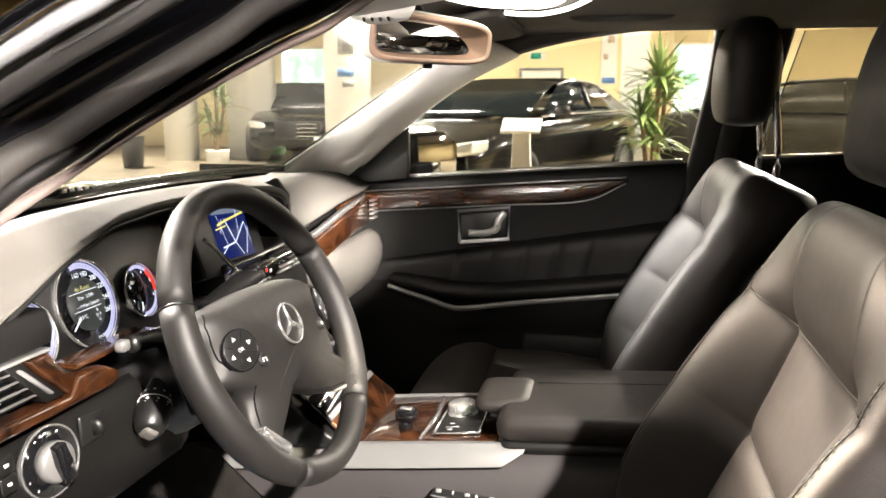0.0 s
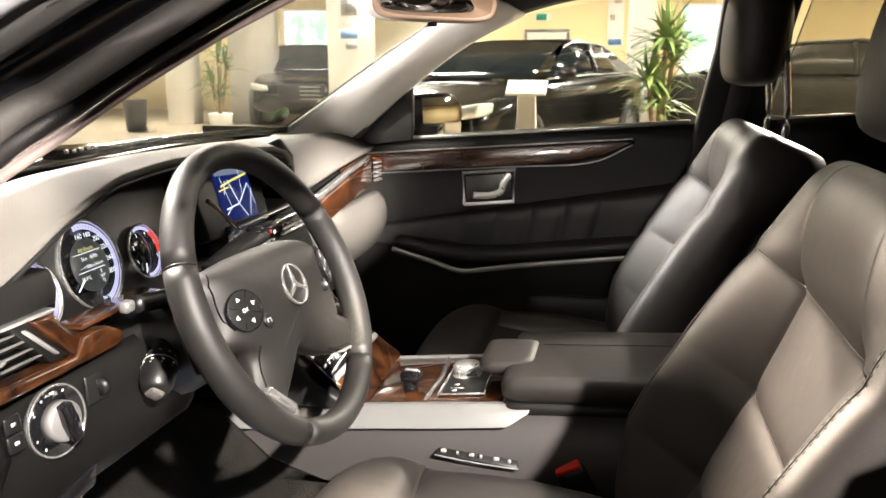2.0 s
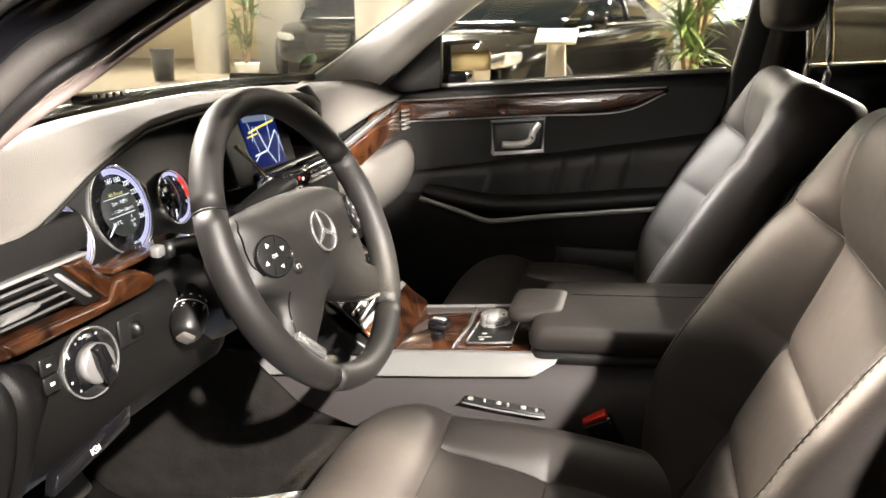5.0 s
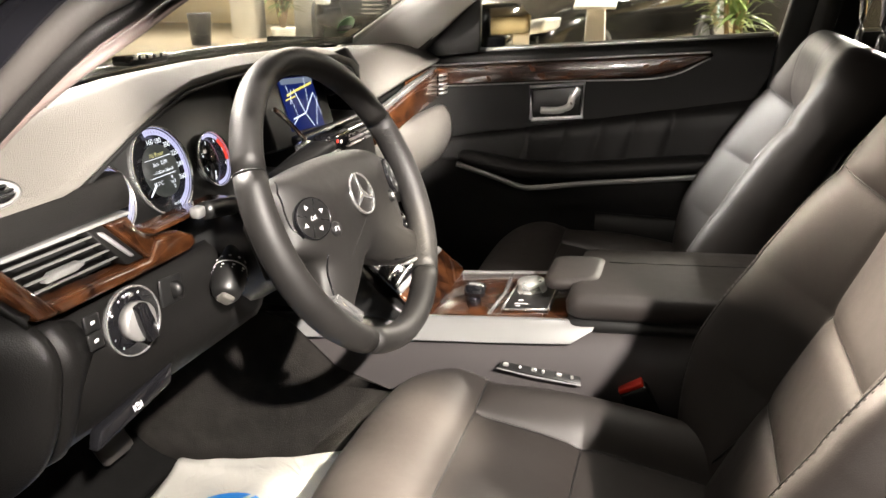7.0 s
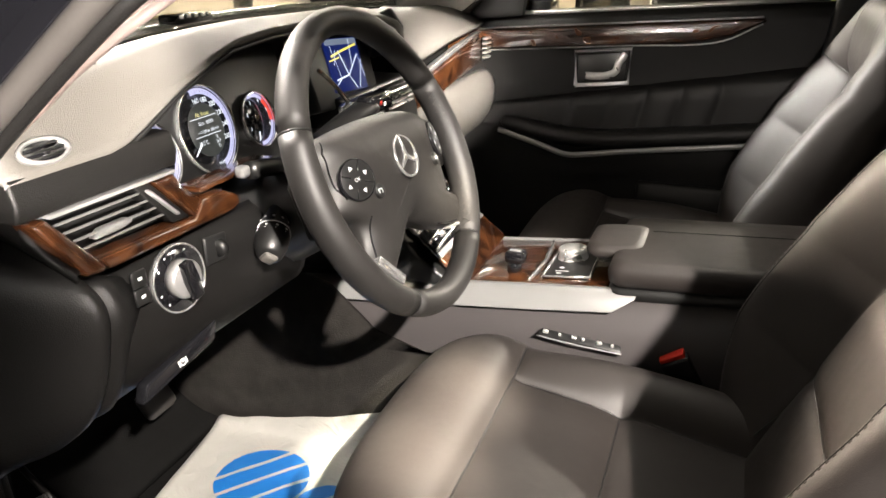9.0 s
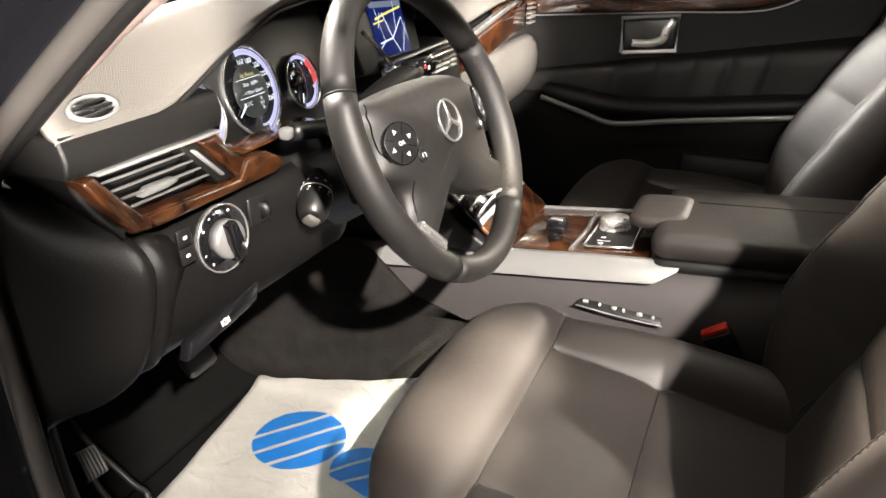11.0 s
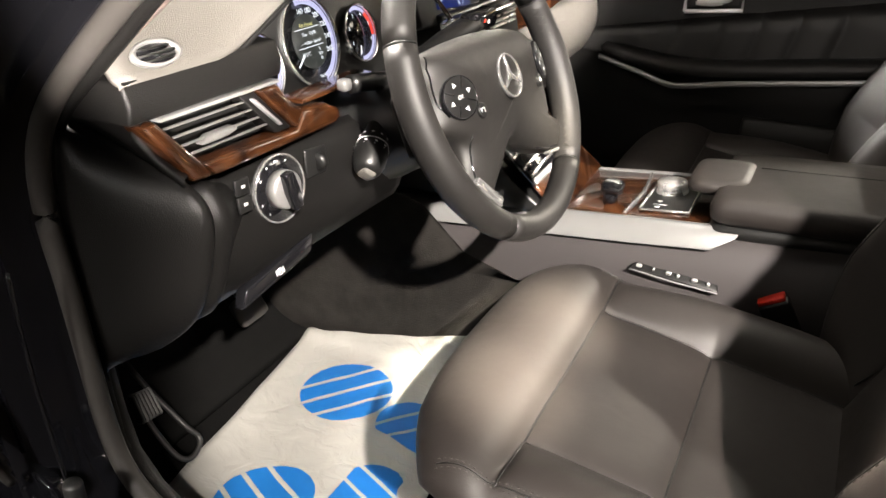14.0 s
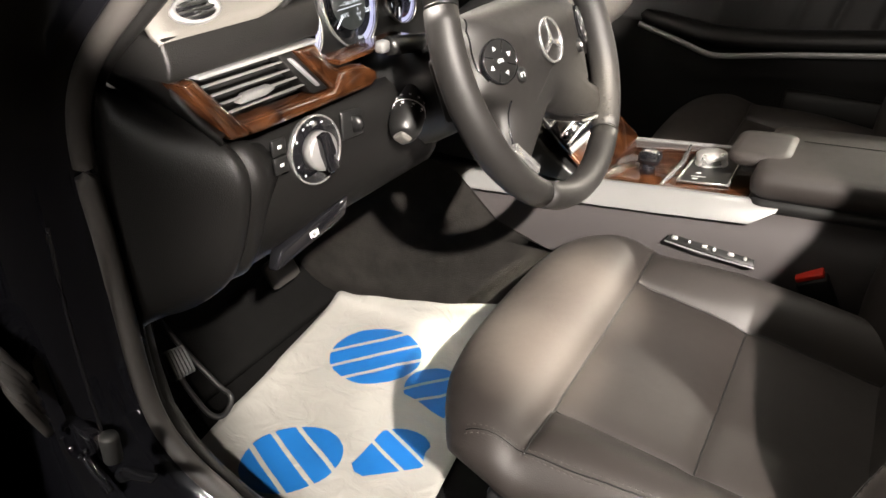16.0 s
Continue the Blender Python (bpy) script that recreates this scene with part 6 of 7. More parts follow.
# armrest with a silver strip
loft("armrest", [[(x, 0.715, z + 0.032), (x, 0.66 + g, z + 0.034), (x, 0.64 + g, z + 0.018), (x, 0.645 + g, z - 0.012), (x, 0.715, z - 0.02)] for x, z, g in
     ((-0.20, 0.66, 0.045), (-0.10, 0.645, 0.02), (0.014, 0.632, 0.0), (0.15, 0.645, 0.0), (0.38, 0.675, 0.0), (0.60, 0.70, 0.0))], LEATHER_DOOR, dr, "padded black armrest", sub=1)
tube("silver_strip", [(-0.185, 0.672, 0.652), (-0.08, 0.655, 0.628), (-0.015, 0.643, 0.612), (0.03, 0.642, 0.613), (0.15, 0.642, 0.632), (0.38, 0.642, 0.662), (0.58, 0.645, 0.69)], 0.006, SILVER, dr, "satin silver strip", n=8, shape=[(-0.003, -0.006), (0.003, -0.006), (0.004, 0.0), (0.003, 0.006), (-0.003, 0.006)])
# lower pocket
loft("door_pocket", [[(x, 0.72, 0.545), (x, 0.704, 0.54), (x, 0.690, 0.50), (x, 0.690, 0.33), (x, 0.72, 0.32)] for x in (0.16, 0.20, 0.5, 0.62)], DASH_DARK, dr, "dark door pocket", bevel=0.012)
# window glass, mirror corner
gl = sheet("window_pane", [[(-0.28, 0.735, 0.92), (-0.03, 0.70, 1.15)], [(0.10, 0.735, 0.945), (0.12, 0.69, 1.22)], [(0.35, 0.735, 0.965), (0.35, 0.685, 1.26)], [(0.53, 0.735, 0.975), (0.57, 0.68, 1.28)]], GLASS, dr, "clear window glass", thick=0.004)
gl.visible_shadow = False
prism("mirror_corner", [(-0.36, 0.90), (-0.14, 0.925), (-0.135, 0.955), (-0.135, 1.055), (-0.25, 0.97)], -0.72, -0.70, PLASTIC, dr, "black mirror corner cover", axes((0, 0, 0), (1, 0, 0), (0, 0, 1)), 0.004)
tube("window_ledge", [(x, 0.738, belt(x) + 0.004) for x in (-0.16, 0.1, 0.35, 0.53)], 0.006, SATIN, dr, "bright window ledge", n=8)
# outside mirror
om = thing("side_mirror", "door mirror with a black housing", "mirror", (-0.1, 0.86, 0.95))
MF = axes((-0.10, 0.865, 0.975), (0.42, 0.9, 0), (-0.06, 0.03, 1))
prism("housing", [(-0.10, -0.055), (0.09, -0.065), (0.11, 0.03), (0.06, 0.065), (-0.09, 0.06)], -0.10, 0.0, PAINT, om, "black painted housing", MF, 0.02, segs=4)
prism("mirror_glass", [(-0.085, -0.045), (0.08, -0.055), (0.095, 0.025), (0.055, 0.053), (-0.08, 0.05)], 0.0, 0.004, MIRROR, om, "mirror glass", MF, 0.002)
box("foot", (-0.11, 0.785, 0.945), (0.06, 0.10, 0.035), PAINT, om, "", 0.008)
# rear door behind the seat
rd = thing("rear_door", "dark rear door with a tinted window", "door", (1.1, 0.72, 0.3))
rows = [[(x, 0.745, belt(x) - 0.01), (x, 0.715, belt(x)), (x, 0.705, belt(x) - 0.04), (x, 0.72, 0.7), (x, 0.72, 0.3)] for x in (0.68, 0.9, 1.1, 1.3, 1.6)]
sheet("door_panel", rows, DASH_DARK, rd, "dark door panel", thick=0.01)
g2 = sheet("window_pane", [[(0.645, 0.735, 0.985), (0.71, 0.685, 1.27)], [(1.0, 0.735, 1.0), (1.0, 0.685, 1.28)], [(1.3, 0.735, 1.02), (1.25, 0.69, 1.24)], [(1.5, 0.735, 1.03), (1.4, 0.70, 1.18)]], GLASS, rd, "clear window pane", thick=0.003)
g2.visible_shadow = False
g3 = sheet("sun_blind", [[(0.697, 0.727, 0.988), (0.768, 0.677, 1.27)], [(1.0, 0.727, 1.0), (1.0, 0.677, 1.28)], [(1.3, 0.727, 1.02), (1.25, 0.682, 1.24)], [(1.5, 0.727, 1.03), (1.4, 0.692, 1.18)]], TINT, rd, "smoky film behind the window", thick=0.002)
g3.visible_shadow = False
tube("blind_edge", [(0.697, 0.726, 0.988), (0.733, 0.701, 1.13), (0.768, 0.676, 1.27)], 0.0016, PLASTIC, rd, "thin dark film edge", n=6)
tube("bright_ledge", [(0.645, 0.737, 0.983), (1.0, 0.738, 1.003), (1.4, 0.74, 1.03)], 0.007, SATIN, rd, "bright window ledge", n=8)
tube("window_frame", [(0.645, 0.73, 0.985), (0.675, 0.705, 1.12), (0.710, 0.685, 1.27)], 0.010, PLASTIC, rd, "black window frame", n=8)

# ---- roof fittings ----
mr = thing("rear_view_mirror", "inside mirror in a pale grey housing", "mirror", (0.08, 0.0, 1.30))
RM = axes((0.085, 0.0, 1.213), (0.72, 0.66, -0.05), (0.12, -0.10, 1))


def oblong(a, b, k, n=28):
    """A rounded oblong, a little taller at its inner end."""
    out = []
    for i in range(n):
        t = 2 * math.pi * i / n
        p, q = math.copysign(abs(math.cos(t)) ** k, math.cos(t)), math.copysign(abs(math.sin(t)) ** k, math.sin(t))
        out.append((a * p, b * q * (1 - 0.12 * p)))
    return out


loft("housing", [[RM @ Vector((p, q, h)) for p, q in oblong(a, b, 0.42)] for a, b, h in ((0.108, 0.036, 0.002), (0.113, 0.039, -0.006), (0.114, 0.040, -0.018), (0.104, 0.035, -0.034), (0.07, 0.02, -0.044))], GREYTRIM, mr, "pale grey housing")
loft("frame", [[RM @ Vector((p, q, h)) for p, q in oblong(a, b, 0.42)] for a, b, h in ((0.109, 0.037, -0.002), (0.108, 0.036, 0.005), (0.104, 0.032, 0.007), (0.100, 0.028, 0.004), (0.100, 0.028, 0.001))], FRAME_TAN, mr, "pale frame tinted as if by warm bounced light")
prism("mirror_glass", oblong(0.101, 0.029, 0.42), 0.002, 0.0045, MIRROR, mr, "mirror glass", RM, 0.0)
tube("stem", [(0.07, 0.02, 1.225), (0.05, 0.02, 1.26), (0.03, 0.02, 1.285)], 0.014, PLASTIC, mr, "black stem", n=10)
box("tab", RM @ Vector((0.0, -0.040, -0.005)), (0.014, 0.010, 0.010), PLASTIC, mr, "", 0.002)
oc = thing("overhead_console", "grey overhead console with a lit reading lamp", "overhead console", (0.2, 0, 1.28))
loft("body", [[(x, -w, z + 0.03), (x, -w, z + 0.008), (x, -w + 0.03, z), (x, w - 0.03, z), (x, w, z + 0.008), (x, w, z + 0.03)] for x, w, z in ((0.06, 0.10, 1.287), (0.10, 0.17, 1.275), (0.22, 0.225, 1.274), (0.33, 0.20, 1.282), (0.37, 0.15, 1.296))], HEADLINER, oc, "grey console body", bevel=0.006)
LAMP = glowing("reading_lamp", (1.0, 0.93, 0.8), 2.2)
prism("lamp_lens", [(0.115, -0.16), (0.115, -0.05), (0.130, 0.002), (0.148, 0.045), (0.170, 0.072), (0.205, 0.092), (0.247, 0.097), (0.270, 0.065), (0.288, 0.014), (0.298, -0.05), (0.300, -0.16)], 1.266, 1.274, LAMP, oc, "lit lamp lens", None, 0.002)
tube("light_strip", [(0.172, 0.195, 1.272), (0.205, 0.203, 1.269), (0.237, 0.200, 1.269), (0.272, 0.165, 1.270), (0.300, 0.105, 1.271), (0.322, 0.045, 1.273), (0.336, -0.01, 1.275)], 0.004, LAMP, oc, "thin lit strip", n=8)
for s in (-1, 1):
    vs = thing("sun_visor", "grey cloth sun visor folded up", "sun visor", (0.1, s * 0.3, 1.26))
    # near flap takes the pale trim, far flap the dark headliner cloth
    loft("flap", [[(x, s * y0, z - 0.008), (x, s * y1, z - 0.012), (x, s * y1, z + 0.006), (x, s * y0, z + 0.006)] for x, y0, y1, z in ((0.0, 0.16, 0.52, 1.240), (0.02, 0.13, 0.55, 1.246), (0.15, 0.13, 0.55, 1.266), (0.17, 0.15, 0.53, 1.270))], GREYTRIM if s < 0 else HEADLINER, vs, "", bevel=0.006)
gh = thing("grab_handle", "dark grab handle on the roof rail", "handle", (0.4, 0.58, 1.26))
tube("grip", [(0.27, 0.455, 1.300), (0.29, 0.450, 1.286), (0.38, 0.448, 1.283), (0.46, 0.450, 1.287), (0.48, 0.455, 1.302)], 0.009, HEADLINER, gh, n=10)
sp_ = thing("sensor_pod", "grey roof pod with slots beside the mirror", "sensor pod", (0.02, -0.06, 1.26))
loft("shell", [[Vector((0.03, -0.10, 1.252)) + Vector((a * w, b * 0.9 * w, h)) for a, b in circle(1.0, 18)] for w, h in ((0.050, 0.03), (0.052, 0.0), (0.042, -0.016), (0.02, -0.022))], GREYTRIM, sp_, "pale grey shell")
for i in range(4):
    box("slot", (0.012 + i * 0.012, -0.125, 1.2365), (0.003, 0.035, 0.004), PLASTIC, sp_, bevel=0.0, m=pose(0, 0, 0, 20, 0, 25))

# ---- footwell ----
pm = thing("floor_paper", "white paper floor mat printed with blue shoe soles", "paper mat", (-0.33, -0.38, 0.25))
rows = []
for i in range(19):
    r = []
    for j in range(15):
        s, t = i / 18, j / 14
        x = -0.470 + 0.36 * s * 0.966 + 0.0765 * t
        y = -0.163 + 0.36 * s * 0.26 - 0.56 * t
        z = 0.2515 + 0.006 * noise.noise((x * 7, y * 7, 1.3)) + 0.004 * noise.noise((x * 19, y * 19, 4.1)) + 0.03 * max(0, s - 0.8) + (0.10 * (0.12 - s) if s < 0.12 else 0)
        r.append((x, min(y, -0.176), z + 0.9 * max(0.0, y + 0.176)))
    rows.append(r)
sheet("paper", rows, PAPER, pm, "creased white paper", thick=0.0012, sub=1)


def paper_z(x, y):
    s = ((x + 0.468) * 0.52 + (y + 0.165) * 0.0765) / (0.483 * 0.52 + 0.0765 * 0.1)
    return 0.2535 + 0.006 * noise.noise((x * 7, y * 7, 1.3)) + 0.004 * noise.noise((x * 19, y * 19, 4.1)) + 0.0005 + 0.03 * max(0, s - 0.8)


def sole(cx, cy, rx, ry, turn, cuts, a0=0, a1=360, flat=False):
    """A printed sole: an oval cut into bands."""
    ca, sa = math.cos(radians(turn)), math.sin(radians(turn))
    edges = [-1.0] + cuts + [1.0]
    gap = 0.05
    for k in range(len(edges) - 1):
        lo, hi = edges[k] + (gap if k else 0), edges[k + 1] - (gap if k < len(edges) - 2 else 0)
        n = 10
        left, right = [], []
        for i in range(n + 1):
            q = lo + (hi - lo) * i / n
            w = math.sqrt(max(0.0, 1 - q * q))
            if flat:
                w = min(w, 0.25 + 0.55 * (q + 1))
            left.append((-w * rx, q * ry))
            right.append((w * rx, q * ry))
        verts, faces = [], []
        for i in range(n + 1):
            for m_ in range(7):
                p = left[i][0] + (right[i][0] - left[i][0]) * m_ / 6
                q = left[i][1]
                x, y = cx + p * ca - q * sa, cy + p * sa + q * ca
                verts.append((x, y, paper_z(x, y)))
        for i in range(n):
            for m_ in range(6):
                faces.append((i * 7 + m_, i * 7 + m_ + 1, (i + 1) * 7 + m_ + 1, (i + 1) * 7 + m_))
        poly("printed_sole", verts, faces, BLUE, pm, "blue printed band", True)


sole(-0.309, -0.294, 0.079, 0.078, 50, [-0.5, 0.0, 0.5])
sole(-0.166, -0.328, 0.056, 0.066, 50, [-0.1, 0.45], flat=True)
sole(-0.278, -0.567, 0.066, 0.077, -27, [-0.5, 0.0, 0.5])
sole(-0.158, -0.489, 0.052, 0.062, -25, [-0.1, 0.45], flat=True)

pd = thing("brake_pedal", "steel-capped parking brake pedal on a bent arm", "pedal", (-0.43, -0.6, 0.3))
PF = axes((-0.430, -0.608, 0.394), (0, 1, 0), (-0.6, 0, 0.8))
pad2 = prism("pad", [(-0.0133, 0.0240), (0.0208, 0.0172), (0.0168, -0.0226), (-0.0208, -0.0179)], -0.014, 0.000, RUBBER, pd, "ribbed pedal pad", PF, 0.005)
for i in range(6):
    s = (i + 0.5) / 6
    a = (-0.0125 + 0.0322 * s, 0.0228 - 0.0066 * s)
    b = (-0.0195 + 0.0352 * s, -0.0170 - 0.0046 * s)
    tube("rib", [PF @ Vector((a[0], a[1], -0.004)), PF @ Vector((a[0], a[1] - 0.003, 0.001)), PF @ Vector((b[0], b[1] + 0.003, 0.001)), PF @ Vector((b[0], b[1], -0.004))], 0.0019, SILVER, pad2, "worn steel rib", n=8)
tube("arm", [(-0.436, -0.610, 0.384), (-0.412, -0.618, 0.366), (-0.385, -0.614, 0.330), (-0.372, -0.604, 0.318), (-0.372, -0.585, 0.318), (-0.380, -0.570, 0.330), (-0.402, -0.580, 0.358), (-0.50, -0.58, 0.44), (-0.62, -0.57, 0.6)], 0.0042, SPOKE, pd, "dark steel bent arm", n=8)
bp2 = thing("foot_brake", "black brake pedal hanging under the dashboard", "pedal", (-0.45, -0.34, 0.35))
box("pad", (-0.50, -0.30, 0.37), (0.02, 0.07, 0.05), RUBBER, bp2, "black rubber pad", 0.01, pose(0, 0, 0, 0, -35, 0))
tube("arm", [(-0.505, -0.30, 0.38), (-0.56, -0.31, 0.5), (-0.57, -0.31, 0.66)], 0.012, PLASTIC, bp2, "", n=8)

# ---- showroom ----
def slab(name, lo, hi, mat, label, cat):
    c = [(a + b) / 2 for a, b in zip(lo, hi)]
    s = [b - a for a, b in zip(lo, hi)]
    return tagged(box(name, c, s, mat, None, "", 0.0), label, cat, kind="structure")


slab("floor", (-16, -9, -0.1), (12, 18, 0.0), FLOOR, "polished tan showroom floor", "floor")
slab("ceiling", (-16, -9, 3.6), (12, 18, 3.75), CEIL, "unseen showroom ceiling, darkened to cut bounced light", "ceiling")
def wall_y(name, y0, y1, x0, x1, holes):
    """A wall along x with window openings (x0, x1, z0, z1)."""
    t = thing(name, "warm cream painted showroom wall", "wall", (x0, y0, 0), kind="structure")
    xs = sorted({x0, x1, *[h[0] for h in holes], *[h[1] for h in holes]})
    for a, b in zip(xs[:-1], xs[1:]):
        hole = [h for h in holes if h[0] <= a and b <= h[1]]
        zs = [(0, 3.6)] if not hole else [(0, hole[0][2]), (hole[0][3], 3.6)]
        for z0, z1 in zs:
            box("wall_panel", ((a + b) / 2, (y0 + y1) / 2, (z0 + z1) / 2), (b - a, y1 - y0, z1 - z0), WALL, t, bevel=0.0)
    return t


WINS = [(-7.525, -5.997, 1.075, 2.355), (1.527, 3.436, 0.199, 2.333)]
wall_y("wall_north", 17.0, 17.3, -16, 12, WINS)
slab("wall_south", (-16, -9.3, 0), (12, -9, 3.6), WALL_DARK, "unseen showroom wall, darkened to cut bounced light", "wall")
slab("wall_west", (-16.3, -9, 0), (-16, 18, 3.6), WALL, "cream showroom wall", "wall")
slab("wall_east", (12, -9, 0), (12.3, 18, 3.6), WALL, "cream showroom wall", "wall")
for i, (a, b, z0, z1) in enumerate(WINS):
    w = thing("window_%d" % (i + 1), "bright overexposed showroom window", "window", ((a + b) / 2, 17.1, z0), kind="structure")
    box("backdrop", ((a + b) / 2, 17.28, (z0 + z1) / 2), (b - a, 0.02, z1 - z0), DAY, w, "bright daylight outside", bevel=0.0)
    for x in (a + 0.03, b - 0.03):
        box("window_frame", (x, 17.12, (z0 + z1) / 2), (0.06, 0.06, z1 - z0), PILLAR, w, bevel=0.004)
    for z in (z0 + 0.03, z1 - 0.03):
        box("window_frame", ((a + b) / 2, 17.12, z), (b - a - 0.12, 0.06, 0.06), PILLAR, w, bevel=0.004)
for x0, x1, y0 in ((-4.52, -3.80, 12.0), (0.42, 0.80, 10.5), (-7.9, -7.4, 12.5), (-6.95, -6.1, 13.2)):
    slab("pillar", (x0, y0, 0), (x1, y0 + 0.4, 3.6), PILLAR, "white square showroom pillar", "pillar")


def saloon(m, label, paint=CAR_PAINT, wagon=False, bright=True, glass=CAR_GLASS):
    """A dark saloon car: nose towards -y of its own frame, 5 m long."""
    t = thing("parked_car", label, "car", m.translation)
    def ring(y, w, z0, z1, tum=0.9):
        pts = [(-w * 0.92, z0), (-w, z0 + 0.15), (-w * 1.0, (z0 + z1) / 2), (-w * 0.97, z1 - 0.06), (-w * tum, z1), (0, z1 + 0.02), (w * tum, z1), (w * 0.97, z1 - 0.06), (w, (z0 + z1) / 2), (w, z0 + 0.15), (w * 0.92, z0)]
        return [m @ Vector((p, y, z)) for p, z in pts]
    loft("body", [ring(*r) for r in ((-2.45, 0.62, 0.35, 0.62), (-2.40, 0.80, 0.25, 0.72), (-2.2, 0.90, 0.2, 0.80), (-1.8, 0.93, 0.2, 0.88), (-1.1, 0.94, 0.2, 0.95), (0.0, 0.94, 0.2, 0.97), (1.2, 0.94, 0.2, 0.99), (2.0, 0.92, 0.22, 1.0), (2.4, 0.86, 0.3, 0.98), (2.5, 0.7, 0.4, 0.9))], paint, t, "black polished body", sub=1)
    def cab(y, w, z):
        return [m @ Vector(p) for p in ((-w, y, z), (-w * 0.6, y, z + 0.02), (w * 0.6, y, z + 0.02), (w, y, z))]
    ys = ((-1.20, 0.80, 0.94), (-0.75, 0.76, 1.15), (-0.20, 0.69, 1.31), (0.4, 0.69, 1.36), (1.0, 0.66, 1.33), (1.5, 0.66, 1.21), (2.1, 0.72, 1.0))
    if wagon:
        ys = ((-1.05, 0.80, 0.95), (-0.75, 0.74, 1.20), (-0.45, 0.66, 1.42), (0.4, 0.66, 1.47), (1.8, 0.64, 1.42), (2.1, 0.70, 1.22), (2.35, 0.76, 1.0))
    sheet("roof", [cab(y, w, z) for y, w, z in ys[2:5]], paint, t, "black roof", 0.02)
    sheet("windscreen", [cab(y, w, z) for y, w, z in ys[:3]], glass, t, "dark windscreen", 0.01)
    sheet("rear_screen", [cab(y, w, z) for y, w, z in ys[4:]], glass, t, "dark rear screen", 0.01)
    for s in (-1, 1):
        low = [(s * 0.86, -1.0, 0.96), (s * 0.87, 0.0, 0.98), (s * 0.87, 1.0, 0.99), (s * 0.84, 1.9, 1.0)]
        top = [(s * 0.72, -0.22, 1.28), (s * 0.725, 0.10, 1.325), (s * 0.71, 0.9, 1.31), (s * 0.73, 1.5, 1.17)]
        if wagon:
            top = [(s * 0.68, -0.45, 1.38), (s * 0.68, 0.05, 1.43), (s * 0.67, 1.0, 1.42), (s * 0.67, 1.9, 1.30)]
        sheet("side_glass", [[m @ Vector(p) for p in low], [m @ Vector(p) for p in top]], glass, t, "dark side glass", 0.008)
        tube("door_post", [m @ Vector((low[1][0] * 1.01, 0.42, 0.98)), m @ Vector((top[1][0] * 1.01, 0.45, top[1][2]))], 0.030, paint, t, "black door post", n=6)
        for y in (-0.1, 0.95):
            tube("door_handle", [m @ Vector((s * 0.955, y, 0.84)), m @ Vector((s * 0.975, y + 0.06, 0.845)), m @ Vector((s * 0.975, y + 0.16, 0.85)), m @ Vector((s * 0.955, y + 0.22, 0.85))], 0.012, CHROME if bright else paint, t, n=6)
        if bright:
            tube("chrome_line", [m @ Vector((p[0] * 1.005, p[1], p[2] + 0.005)) for p in top], 0.012, CHROME, t, n=6)
            tube("chrome_line", [m @ Vector((p[0] * 1.03, p[1], p[2])) for p in low], 0.010, CHROME, t, n=6)
        prism("headlamp", [(s * 0.50, 0.60), (s * 0.86, 0.66), (s * 0.88, 0.78), (s * 0.62, 0.74)], -2.42, -2.10, material("lamp_lens", (0.75, 0.75, 0.72), 0.1, 0.6, vary=0.1, scale=20), t, "clear headlamp", m @ axes((0, 0, 0), (1, 0, 0), (0, 0, 1)) @ Matrix.Diagonal((1, 1, -1, 1)), 0.03)
        box("mirror", m @ Vector((s * 1.0, -0.75, 1.0)), (0.16, 0.16, 0.13), paint, t, "black door mirror", 0.04)
        for y in (-1.5, 1.5):
            wf = m @ axes((s * 0.90, y, 0.33), (0, 1, 0), (0, 0, 1))
            w_ = lathe("wheel", [(0.25, -0.1), (0.33, -0.1), (0.34, 0.0), (0.33, 0.06), (0.25, 0.06)], wf, RUBBER, t, "black tyre", n=28)
            lathe("rim", [(0.24, -0.04), (0.24, 0.04 * s), (0.05, 0.03 * s), (0.001, 0.03 * s)], wf, SATIN, w_, "alloy rim", n=20)
    gr = prism("grille", [(-0.38, 0.45), (0.38, 0.45), (0.42, 0.76), (-0.42, 0.76)], -2.47, -2.40, PLASTIC, t, "dark grille", m @ axes((0, 0, 0), (1, 0, 0), (0, 0, 1)) @ Matrix.Diagonal((1, 1, -1, 1)), 0.02)
    for i in range(4):
        box("bar", m @ Vector((0, -2.475, 0.50 + i * 0.07)), (0.7, 0.01, 0.018), CHROME, gr, bevel=0.003)
    return t


saloon(pose(-0.87, 8.08, 0, 0, 0, -18.5), "black parked saloon car with clear headlamps")
saloon(pose(-5.85, 14.5, 0, 0, 0, 18), "black parked estate car by the wall", wagon=True)
DULL = material("dull_car_paint", (0.014, 0.012, 0.009), 0.6, vary=0.3, scale=3, spec=0.12)
saloon(pose(3.45, 9.3, 0, 0, 0, 80), "dark parked car behind the rear window", DULL, False, False, material("dull_car_glass", (0.020, 0.018, 0.014), 0.4, vary=0.3, scale=4, spec=0.15))


